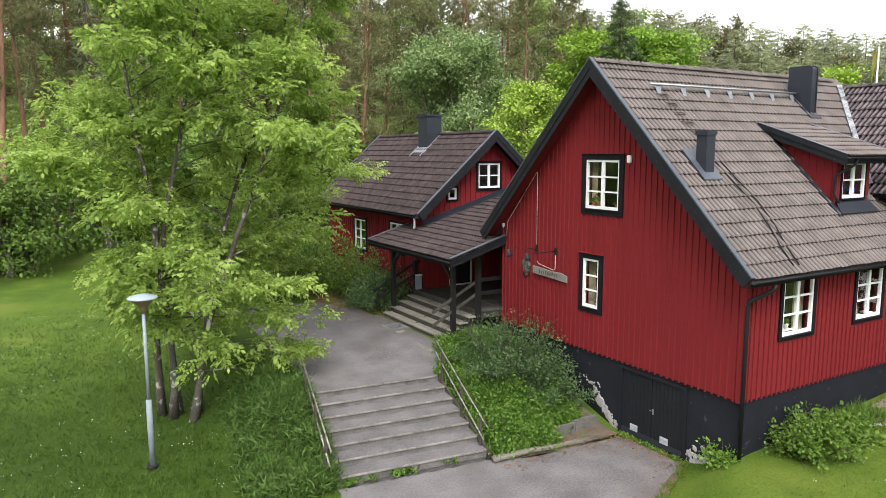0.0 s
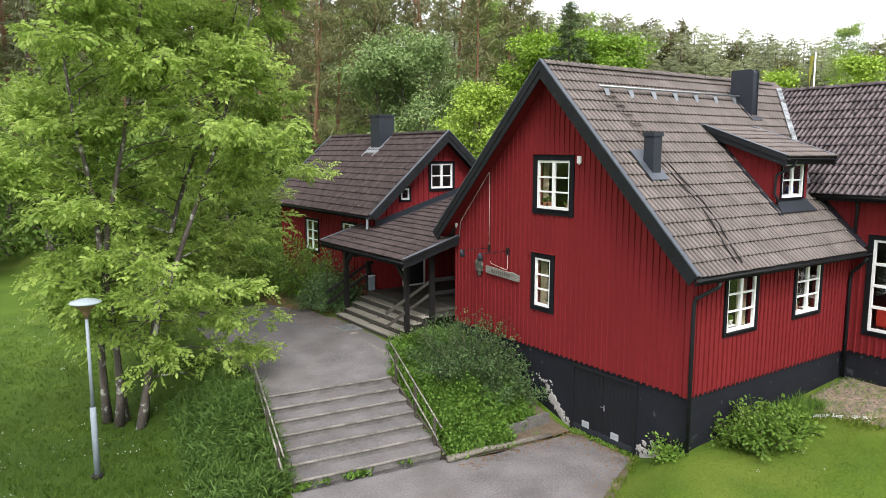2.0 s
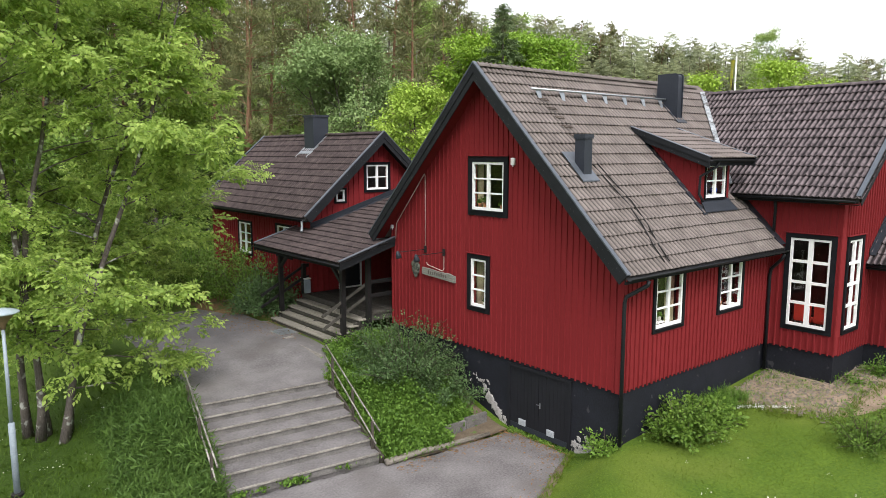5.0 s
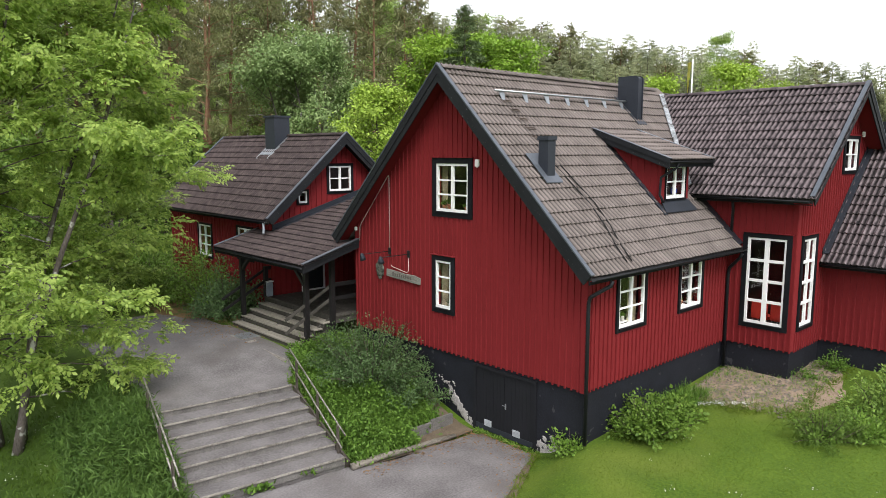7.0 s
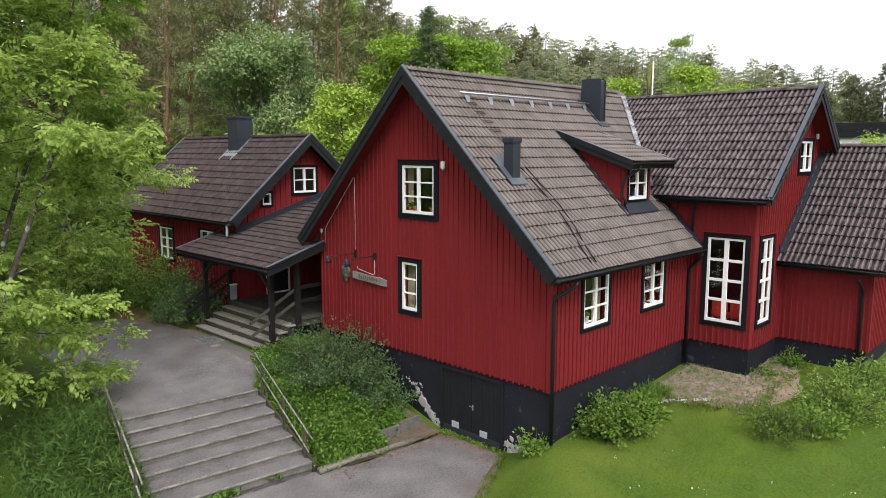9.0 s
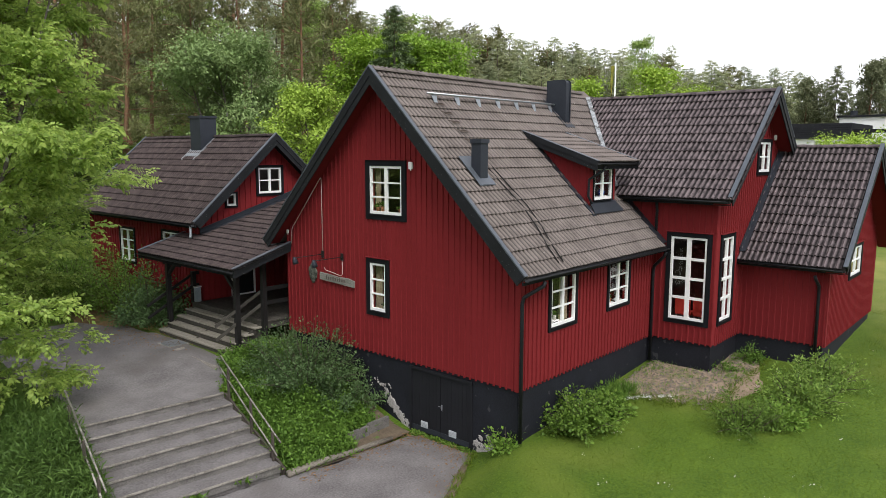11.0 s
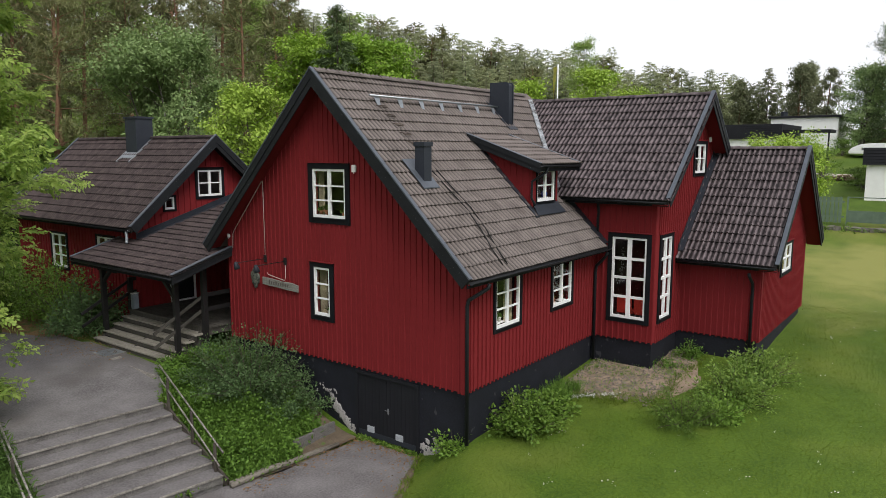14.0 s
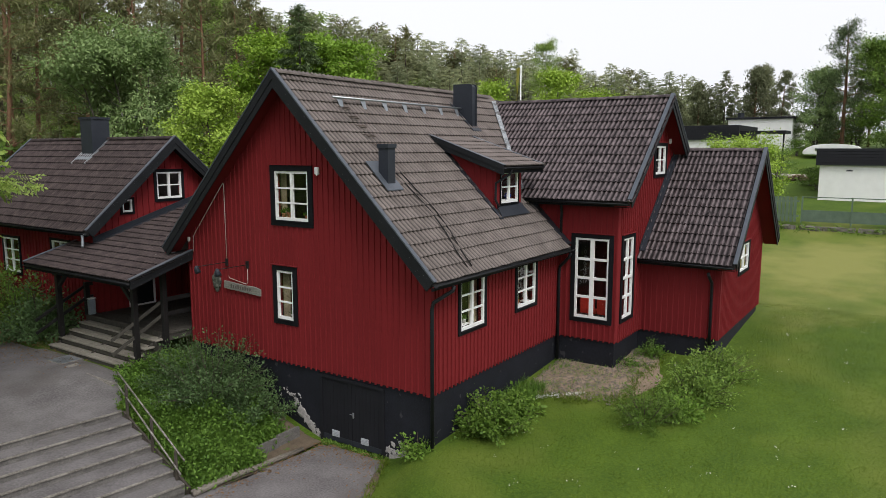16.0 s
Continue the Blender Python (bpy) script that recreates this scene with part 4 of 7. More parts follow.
board(house, "fascia", (3.95, 0.42, dz(0.4) - 0.1), (6.25, 0.42, dz(0.4) - 0.1), 0.03, 0.16, BLACK_WOOD)
gutter(house, (3.97, 0.34, dz(0.4) - 0.02), (6.23, 0.34, dz(0.4) - 0.03), 0.05)
downpipe(house, [(4.35, 0.36, dz(0.4) - 0.06), (4.33, 0.4, dz(0.4) - 0.2), (4.12, 0.72, 5.75), (4.1, 0.72, 5.3), (4.1, 0.6, 5.1)], 0.035)
bm = bmesh.new()
prism(bm, [(DX0 + 0.05, DY - 0.004, mz(DY) + 0.17), (DX1 + 0.0, DY - 0.004, mz(DY) + 0.17), (DX1 + 0.10, 0.50, mz(0.50) + 0.125), (DX0 - 0.08, 0.50, mz(0.50) + 0.125)], (0, 0, -0.02))
part("apron_flashing", bm, METAL, house, "dark metal apron below the dormer")
bm = bmesh.new()
prism(bm, [(DX0 - 0.16, 0.5, mz(0.5) + 0.06), (DX0, 0.5, mz(0.5) + 0.06), (DX0, 2.55, mz(2.55) + 0.06), (DX0 - 0.16, 2.55, mz(2.55) + 0.06)], (0, 0, 0.03))
part("apron_flashing", bm, METAL, house)
# stepped flashing where the lower wing meets the gable
bm = bmesh.new()
prism(bm, [(W3_X0 - 0.3, -1.86, w3z(W3_X0 - 0.3) + 0.09), (W3_RX, -1.86, W3_RZ + 0.09), (W3_RX, -2.04, W3_RZ + 0.09), (W3_X0 - 0.3, -2.04, w3z(W3_X0 - 0.3) + 0.09)], (0, 0, 0.015))
prism(bm, [(W3_X0 - 0.3, -1.885, w3z(W3_X0 - 0.3) + 0.1), (W3_RX, -1.885, W3_RZ + 0.1), (W3_RX, -1.885, W3_RZ + 0.24), (W3_X0 - 0.3, -1.885, w3z(W3_X0 - 0.3) + 0.24)], (0, -0.012, 0))
part("wall_flashing", bm, METAL, house, "dark metal flashing against the gable")
# flashing on the main roof beside the wing wall
bm = bmesh.new()
prism(bm, [(6.36, EAVE, mz(EAVE) + 0.10), (6.64, EAVE, mz(EAVE) + 0.10), (6.64, 0.95, mz(0.95) + 0.10), (6.36, 0.95, mz(0.95) + 0.10)], (0, 0, 0.015))
part("wall_flashing", bm, METAL, house, "dark metal flashing beside the wing")
VALLEY = material("stained_valley_lining", (0.36, 0.38, 0.40), 0.6, (0.15, 0.16, 0.17), 3, 16, 0.3, big=0.3, spots=(0.08, 0.075, 0.075), spot_scale=5, spot_cover=0.56)
# valley
bm = bmesh.new()
va, vb = Vector((9.60, 4.01, 8.29)), Vector((6.3, 1.08, 5.41))
prism(bm, [va + Vector((-0.06, 0.04, 0.075)), va + Vector((0.055, -0.05, 0.085)), vb + Vector((0.055, -0.05, 0.085)), vb + Vector((-0.06, 0.04, 0.075))], (0, 0, 0.012))
part("valley_flashing", bm, VALLEY, house, "pale grey metal valley lining")
# chimney with rounded metal hood
bm = bmesh.new()
CX0, CX1, CY0, CY1 = 6.72, 6.95, 3.12, 3.78


def hood(lo, r, y0, y1, top):
    """Side outline with a quarter-round front edge."""
    return [(y0, lo), (y0, top - r)] + [(y0 + r - r * math.cos(t), top - r + r * math.sin(t)) for t in [math.pi / 2 * i / 6 for i in range(1, 7)]] + [(y1, top), (y1, lo)]


prism(bm, [(CX0, y, z) for y, z in hood(7.1, 0.10, CY0, CY1, 8.69)], (CX1 - CX0, 0, 0))
part("chimney", bm, METAL, house, "black sheet metal chimney with a rounded hood")
for x in (CX0 - 0.03, CX1):
    bm = bmesh.new()
    prism(bm, [(x, y, z) for y, z in hood(7.3, 0.12, CY0 - 0.03, CY1 + 0.03, 8.72)], (0.03, 0, 0))
    part("hood_rim", bm, METAL, house)
bm = bmesh.new()
prism(bm, [(CX0 - 0.12, 2.98, mz(2.98) + 0.06), (CX1 + 0.14, 2.98, mz(2.98) + 0.06), (CX1 + 0.14, 3.9, mz(3.9) + 0.06), (CX0 - 0.12, 3.9, mz(3.9) + 0.06)], (0, 0, 0.025))
part("chimney_flashing", bm, METAL, house)
# vent stack
bm = bmesh.new()
box(bm, 0.44, 0.72, 1.52, 1.80, 5.4, 6.68)
part("vent_pipe", bm, METAL, house, "square dark metal vent stack")
bm = bmesh.new()
box(bm, 0.415, 0.745, 1.495, 1.825, 6.68, 6.78)
part("stack_cap", bm, METAL, house)
bm = bmesh.new()
prism(bm, [(0.26, 1.38, mz(1.38) + 0.10), (0.86, 1.38, mz(1.38) + 0.10), (0.86, 2.05, mz(2.05) + 0.10), (0.26, 2.05, mz(2.05) + 0.10)], (0, 0, 0.025))
part("stack_flashing", bm, VERGE, house)
# snow rail with brackets
bm = bmesh.new()
tube(bm, [(0.75, 3.52, mz(3.52) + 0.25), (6.75, 3.52, mz(3.52) + 0.25)], 0.028, 8)
rail = part("snow_rail", bm, STEEL, house, "galvanised ladder safety rail below the ridge", True)
for i in range(7):
    x = 0.93 + i * 0.9
    bm = bmesh.new()
    prism(bm, [(x - 0.02, 3.55, mz(3.55) + 0.235), (x + 0.20, 3.55, mz(3.55) + 0.235), (x + 0.15, 3.44, mz(3.44) + 0.07), (x + 0.03, 3.44, mz(3.44) + 0.07)], (0, 0.012, 0.012))
    part("bracket", bm, ZINC, rail, "grey metal bracket plate")

# ---- tiles ----
SL, SH = 1 / math.hypot(1, MAIN_S), MAIN_S / math.hypot(1, MAIN_S)
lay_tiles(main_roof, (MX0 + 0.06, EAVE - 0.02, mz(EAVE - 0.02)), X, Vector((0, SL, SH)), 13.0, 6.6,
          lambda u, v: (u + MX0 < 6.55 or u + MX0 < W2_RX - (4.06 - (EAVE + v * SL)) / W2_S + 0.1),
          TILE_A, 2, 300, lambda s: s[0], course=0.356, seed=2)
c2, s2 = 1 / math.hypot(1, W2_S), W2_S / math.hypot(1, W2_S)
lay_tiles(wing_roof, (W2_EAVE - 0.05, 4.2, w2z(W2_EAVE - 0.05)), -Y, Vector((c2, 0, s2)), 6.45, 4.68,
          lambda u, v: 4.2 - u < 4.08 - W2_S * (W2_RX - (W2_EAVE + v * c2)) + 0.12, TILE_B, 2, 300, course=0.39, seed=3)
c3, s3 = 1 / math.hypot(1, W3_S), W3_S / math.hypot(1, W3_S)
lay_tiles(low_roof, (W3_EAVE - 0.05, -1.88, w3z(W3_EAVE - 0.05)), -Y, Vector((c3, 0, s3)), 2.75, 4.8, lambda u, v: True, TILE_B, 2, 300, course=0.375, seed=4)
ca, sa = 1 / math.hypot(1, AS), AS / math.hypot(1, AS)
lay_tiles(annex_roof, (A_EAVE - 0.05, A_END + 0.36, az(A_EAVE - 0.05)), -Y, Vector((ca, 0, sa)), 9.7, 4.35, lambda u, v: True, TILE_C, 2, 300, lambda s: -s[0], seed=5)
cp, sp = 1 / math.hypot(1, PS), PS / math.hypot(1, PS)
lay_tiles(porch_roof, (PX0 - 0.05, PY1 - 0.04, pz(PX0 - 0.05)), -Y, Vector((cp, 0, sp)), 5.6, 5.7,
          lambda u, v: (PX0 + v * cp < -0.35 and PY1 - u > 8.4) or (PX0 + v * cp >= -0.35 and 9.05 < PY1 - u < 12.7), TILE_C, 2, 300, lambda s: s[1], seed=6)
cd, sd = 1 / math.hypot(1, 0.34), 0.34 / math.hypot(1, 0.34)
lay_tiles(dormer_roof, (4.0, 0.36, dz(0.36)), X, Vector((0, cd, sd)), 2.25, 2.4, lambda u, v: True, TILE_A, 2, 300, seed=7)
ridge_caps(main_roof, (MX0 + 0.05, RIDGE_Y, RIDGE_Z + 0.02), (9.6, RIDGE_Y, RIDGE_Z + 0.02), TILE_A)
ridge_caps(wing_roof, (W2_RX, W2_EDGE + 0.05, W2_RZ + 0.01), (W2_RX, 4.1, W2_RZ + 0.01), TILE_B)
ridge_caps(low_roof, (W3_RX, W3_EDGE + 0.05, W3_RZ + 0.02), (W3_RX, -1.9, W3_RZ + 0.02), TILE_B)
ridge_caps(annex_roof, (ARX, A_EDGE + 0.05, ARZ + 0.02), (ARX, A_END + 0.35, ARZ + 0.02), TILE_C)

# ---- outdoor steps ----
# darker than the nosings; the thin shadow below them is put into it
RISER = material("darkened_riser", (0.20, 0.187, 0.175), 0.9, (0.085, 0.08, 0.075), 3, 40, 0.4)
stair = thing("outdoor_steps", "wide worn asphalt steps with concrete nosings and iron rails", "steps")
for i in range(STAIR_STEPS):
    bm = bmesh.new()
    p = STAIR_FOOT + STAIR_UP * (STAIR_RUN * i) + Z * (STAIR_RISE * i)
    deep = STAIR_RUN + (0.06 if i < STAIR_STEPS - 1 else -0.34)
    q = [p + Z * (STAIR_RISE - 0.004), p + STAIR_ALONG * STAIR_WIDE + Z * (STAIR_RISE - 0.004)]
    prism(bm, [q[0] + STAIR_UP * 0.058, q[1] + STAIR_UP * 0.058, q[1] + STAIR_UP * deep, q[0] + STAIR_UP * deep], (0, 0, -0.3))
    part("tread", bm, ASPHALT, stair)
    bm = bmesh.new()
    prism(bm, [q[0], q[1], q[1] + STAIR_UP * 0.056, q[0] + STAIR_UP * 0.056], (0, 0, -0.042))
    bmesh.ops.bevel(bm, geom=bm.edges[:], offset=0.01, segments=2, affect="EDGES")
    for v in bm.verts:
        v.co += Vector((0, 0, 1)) * 0.006 * noise.noise(v.co * 3)
    part("nosing", bm, CONCRETE, stair, "worn concrete edge")
    bm = bmesh.new()
    prism(bm, [q[0] + STAIR_UP * 0.034 - Z * 0.043, q[1] + STAIR_UP * 0.034 - Z * 0.043, q[1] + STAIR_UP * 0.056 - Z * 0.043, q[0] + STAIR_UP * 0.056 - Z * 0.043], (0, 0, -STAIR_RISE))
    part("riser", bm, RISER, stair)

# ---- ground sheets ----
GRASS = material("mown_grass", (0.085, 0.138, 0.011), 0.9, (0.037, 0.074, 0.005), 0.8, 18, 0.8, grain=0.6, spots=(0.128, 0.158, 0.024), spot_scale=0.30, spot_cover=0.53, spot_soft=0.28, big=0.5, depth=0.02)


def turf_stretch(mat, centre, radii, colour):
    """Turf of another colour, straw or dark green, in one ragged stretch of the lawn."""
    n, l = mat.node_tree.nodes, mat.node_tree.links
    socket = n["Principled BSDF"].inputs["Base Color"]
    before = socket.links[0].from_socket
    geo = n.new("ShaderNodeNewGeometry")
    mp = n.new("ShaderNodeMapping")
    mp.vector_type = "TEXTURE"
    mp.inputs["Location"].default_value = (*centre, 0)
    mp.inputs["Scale"].default_value = (*radii, 50)
    l.new(geo.outputs["Position"], mp.inputs[0])
    ln = n.new("ShaderNodeVectorMath")
    ln.operation = "LENGTH"
    l.new(mp.outputs[0], ln.inputs[0])
    nz = n.new("ShaderNodeTexNoise")
    nz.inputs["Scale"].default_value, nz.inputs["Detail"].default_value = 0.45, 6
    l.new(geo.outputs["Position"], nz.inputs[0])
    ad = n.new("ShaderNodeMath")
    ad.operation = "MULTIPLY_ADD"
    ad.inputs[1].default_value = 1.6
    l.new(nz.outputs[0], ad.inputs[0])
    l.new(ln.outputs["Value"], ad.inputs[2])
    mr = n.new("ShaderNodeMapRange")
    mr.inputs[1].default_value, mr.inputs[2].default_value = 1.9, 1.1
    mr.inputs[3].default_value, mr.inputs[4].default_value = 0.0, 0.85
    l.new(ad.outputs[0], mr.inputs[0])
    mx = n.new("ShaderNodeMixRGB")
    mx.inputs[2].default_value = (*colour, 1)
    l.new(mr.outputs[0], mx.inputs[0])
    l.new(before, mx.inputs[1])
    l.new(mx.outputs[0], socket)


DRY = ((23.5, -5.5), (10.5, 5.0), (0.225, 0.222, 0.060))
turf_stretch(GRASS, *DRY)
# darker green ground in a wide stretch round the rowan and the lamp
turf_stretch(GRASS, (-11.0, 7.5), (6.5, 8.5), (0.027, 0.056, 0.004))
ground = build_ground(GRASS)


rows = [-14 + 0.35 * i for i in range(53)]
strip_sheet("yard", ASPHALT, [r for r in rows if r < 3.1] + [3.1 + 0.06 * i for i in range(21)], yard_left, yard_right, "worn grey asphalt yard below the steps", "asphalt")
strip_sheet("terrace", ASPHALT, [6.92 + 0.2 * i for i in range(49)], terrace_left, terrace_right, "worn grey asphalt terrace before the porch", "asphalt", skew=lambda y: -0.12 * (1 - smooth_step(7.2, 9.5, y)))
# ---- planting ----
LEAF_MAPLE = leaf_material("rowan_leaf", (0.118, 0.225, 0.036), (0.560, 0.680, 0.185), 0.05, 0.50, 0.55)
LEAF_LIME = leaf_material("lime_leaf", (0.21, 0.33, 0.04), (0.42, 0.56, 0.09), 0.12)
LEAF_GREEN = leaf_material("maple_leaf", (0.120, 0.235, 0.022), (0.31, 0.47, 0.06), 0.12)
LEAF_GREEN2 = leaf_material("fresh_maple_leaf", (0.110, 0.220, 0.020), (0.320, 0.460, 0.055), 0.12)
LEAF_GREY = leaf_material("willow_leaf", (0.100, 0.178, 0.052), (0.350, 0.450, 0.185), 0.1)
LEAF_BIRCH = leaf_material("birch_leaf", (0.16, 0.25, 0.055), (0.31, 0.40, 0.11), 0.2)
NEEDLE_PINE = leaf_material("pine_needles", (0.090, 0.100, 0.042), (0.215, 0.215, 0.092), 0.25, 0.6, 0.2)
NEEDLE_SPRUCE = leaf_material("spruce_needles", (0.060, 0.098, 0.040), (0.150, 0.195, 0.085), 0.25, 0.6, 0.2)
# far needles paled and greyed: distance haze is put into their colour
NEEDLE_HAZED = leaf_material("hazed_needles", (0.250, 0.280, 0.150), (0.460, 0.485, 0.275), 0.2, 0.7, 0.5)
NEEDLE_WOOD = leaf_material("woodland_needles", (0.108, 0.115, 0.052), (0.235, 0.238, 0.110), 0.28, 0.7, 0.35)
# paled part way to the ridge trees; some haze is in this colour
NEEDLE_GARDEN = leaf_material("hazed_garden_needles", (0.135, 0.155, 0.085), (0.290, 0.310, 0.175), 0.22, 0.7, 0.4)
# spruce needles paled for the same haze, a little darker
NEEDLE_HAZED_DARK = leaf_material("hazed_spruce_needles", (0.205, 0.240, 0.138), (0.390, 0.425, 0.250), 0.2, 0.7, 0.5)
LEAF_SHRUB = leaf_material("shrub_leaf", (0.044, 0.092, 0.030), (0.155, 0.240, 0.094), 0.12)
GRASS_BLADE = leaf_material("grass_blade", (0.076, 0.126, 0.009), (0.150, 0.205, 0.022), 0.05)
LEAF_SPREAD = leaf_material("spreading_shrub_leaf", (0.060, 0.125, 0.020), (0.250, 0.360, 0.072), 0.12)
LEAF_HERB = leaf_material("herb_leaf", (0.044, 0.104, 0.014), (0.165, 0.285, 0.045), 0.08)
LEAF_RASP = leaf_material("bramble_leaf", (0.058, 0.130, 0.016), (0.215, 0.335, 0.056), 0.15)
# two leaf colours darkened; deep shade at the wood's edge is put into them
LEAF_EDGE = leaf_material("wood_edge_leaf", (0.070, 0.140, 0.022), (0.215, 0.315, 0.058), 0.2)
LEAF_UNDER = leaf_material("dim_undergrowth_leaf", (0.055, 0.110, 0.016), (0.150, 0.235, 0.040), 0.25)
BARK_GREY = material("grey_bark", (0.150, 0.130, 0.112), 0.9, (0.055, 0.045, 0.040), 9, 40, 0.8, stretch=(1, 1, 0.3), spots=(0.40, 0.40, 0.36), spot_scale=5, spot_cover=0.58, spot_soft=0.08)
BARK_PINE = material("orange_pine_bark", (0.27, 0.145, 0.085), 0.9, (0.13, 0.075, 0.05), 4, 25, 0.7, stretch=(1, 1, 0.3), vary=0.2)
BARK_BIRCH = material("white_birch_bark", (0.52, 0.50, 0.46), 0.8, (0.20, 0.18, 0.17), 6, 30, 0.4, stretch=(1, 1, 2.0))
BARK_DARK = material("dark_conifer_bark", (0.11, 0.085, 0.07), 0.9, (0.05, 0.04, 0.035), 6, 30, 0.7, stretch=(1, 1, 0.3))


def leaf_object(name, pos, axis_dir, length, width, mat, parent, rng, curl=0.18, up_bias=1.0, label="", kind="", nrm=None):
    """Many blades as one mesh. pos, axis_dir: N x 3; length: N; a blade is a folded rhombus."""
    n = len(pos)
    ax = axis_dir / (np.linalg.norm(axis_dir, axis=1)[:, None] + 1e-9)
    if nrm is None:
        nrm = rng.normal(0, 0.55, (n, 3)) + np.array([0, 0, up_bias])
    side = np.cross(ax, nrm)
    side /= np.linalg.norm(side, axis=1)[:, None] + 1e-9
    up = np.cross(side, ax)
    L = np.asarray(length).reshape(-1, 1) * np.ones((n, 1))
    W = L * width
    p0 = pos
    p2 = pos + ax * L - up * L * curl
    mid = pos + ax * L * 0.45 + up * L * 0.03
    v = np.stack([p0, mid + side * W * 0.5, p2, mid - side * W * 0.5], axis=1).reshape(-1, 3)
    me = bpy.data.meshes.new(name)
    me.vertices.add(4 * n)
    me.vertices.foreach_set("co", v.astype(np.float32).ravel())
    me.loops.add(4 * n)
    me.loops.foreach_set("vertex_index", np.arange(4 * n, dtype=np.int32))
    me.polygons.add(n)
    me.polygons.foreach_set("loop_start", np.arange(0, 4 * n, 4, dtype=np.int32))
    me.update(calc_edges=True)
    me.materials.append(mat)
    ob = new(name, me)
    if parent is not None:
        ob.parent = parent
    return tagged(ob, label, "", "", kind)


def limb_path(rng, p, d, length, steps, wobble, lift):
    """A wavering line from p along d; lift bends it up or down."""
    pts = [Vector(p)]
    d = Vector(d).normalized()
    for _ in range(steps):
        d = (d + Vector(rng.normal(0, wobble, 3)) + Vector((0, 0, lift))).normalized()
        pts.append(pts[-1] + d * (length / steps))
    return pts


def broadleaf(name, label, category, at, height, spread, crown_base, leaves, leaf_size, leaf_mat, bark, seed, stems=1, stem_r=0.16, stem_spread=0.1,
              droop=-0.02, limbs=34, twigs=7, width=0.5, group="", flat=0.6, profile=None, stem_points=None, lean=(0, 0), sprays=0, shift=0.0, limit=None):
    """A broad-leaved tree: stems, limbs, twigs and a crown of separate leaves along the twigs."""
    rng = np.random.default_rng(seed)
    tree = thing(name, label, category, group, at)
    profile = profile or (lambda h: math.sqrt(max(0.0, 1 - (2 * h - 0.85) ** 2 / 1.35)))
    bm = bmesh.new()
    lines = []
    for s in range(stems):
        ang = 2 * math.pi * s / stems + 0.5
        base = Vector(stem_points[s]) if stem_points else Vector((math.cos(ang), math.sin(ang), 0)) * stem_spread * (stems > 1)
        d = Vector((math.cos(ang) * 0.16 * (stems > 1) + lean[0], math.sin(ang) * 0.16 * (stems > 1) + lean[1], 1))
        pts = limb_path(rng, base + Vector((0, 0, -0.1)), d, height * rng.uniform(0.82, 0.95), 12, 0.06, 0.03)
        r = [stem_r * (1 - 0.9 * i / 12) + 0.008 for i in range(13)]
        r[0] *= 1.5
        r[1] *= 1.12
        tube(bm, pts, r, 8)
        lines.append(pts)
    part("trunk", bm, bark, tree, "", True)
    bm = bmesh.new()
    starts, ends = [], []
    for k in range(limbs):
        pts = lines[k % stems]
        h = crown_base / height + (1 - crown_base / height) * ((k + rng.uniform(0, 1)) / limbs) ** 0.9
        ang = k * 2.399 + rng.uniform(-0.4, 0.4)
        if shift and k < limbs * 0.25:
            h -= 0.085 * max(0.0, math.cos(ang))
        f = min(h / 0.9, 0.99) * 12
        i = int(f)
        p = pts[i].lerp(pts[min(i + 1, 12)], f - i)
        q = max(0.0, h - crown_base / height) / (1 - crown_base / height)
        reach = max(0.35, spread * profile(q) * rng.uniform(0.72, 1.08) * (1 + shift * math.cos(ang)))
        d = Vector((math.cos(ang), math.sin(ang), mix(0.15, 1.1, q)))
        if shift and q < 0.24 and math.cos(ang - 2.6) > 0.1:
            reach *= 0.65
        lp = limb_path(rng, p, d, reach, 6, 0.12, droop)
        if limit:
            far = math.hypot(lp[-1].x - limit[0], lp[-1].y)
            if far > limit[1]:
                lp = [p + (v - p) * (0.95 * limit[1] / far) for v in lp]
                reach *= 0.95 * limit[1] / far
        tube(bm, lp, [max(0.006, stem_r * 0.32 * (1 - q * 0.6) * (1 - 0.85 * j / 6)) for j in range(7)], 5, False)
        for t in range(twigs):
            g = 0.3 + 0.7 * (t + rng.uniform(0, 1)) / twigs
            j = min(5, int(g * 6))
            b = lp[j].lerp(lp[j + 1], g * 6 - j)
            a2 = rng.uniform(0, 2 * math.pi)
            fw = (lp[j + 1] - lp[j]).normalized()
            td = Vector((math.cos(a2), math.sin(a2), rng.uniform(-0.15, 0.3))) + fw * 0.9
            e = b + td.normalized() * reach * rng.uniform(0.16, 0.34)
            if t % 2 == 0:
                tube(bm, [b, e], [max(0.004, stem_r * 0.06), 0.003], 3, False)
            starts.append(b)
            ends.append(e)
    part("limb", bm, bark, tree, "", True)
    S, E = np.array([tuple(v) for v in starts]), np.array([tuple(v) for v in ends])
    if sprays:
        # compound leaves: nine leaflets in pairs along a stalk
        thick = rng.lognormal(0, 0.8, len(S))
        k = rng.choice(len(S), sprays, p=thick / thick.sum())
        g = rng.uniform(0.1, 1.15, (sprays, 1))
        c = S[k] + (E[k] - S[k]) * g + rng.normal(0, 1, (sprays, 3)) * np.array([0.18, 0.18, 0.08])
        stalk = (E[k] - S[k]) * np.array([1, 1, 0.4])
        stalk = stalk / (np.linalg.norm(stalk, axis=1)[:, None] + 1e-9) + rng.normal(0, 0.7, (sprays, 3)) + np.array([0, 0, -0.25])
        stalk /= np.linalg.norm(stalk, axis=1)[:, None]
        plane = rng.normal(0, 0.42, (sprays, 3)) + np.array([0, 0, 1])
        side = np.cross(stalk, plane)
        side /= np.linalg.norm(side, axis=1)[:, None]
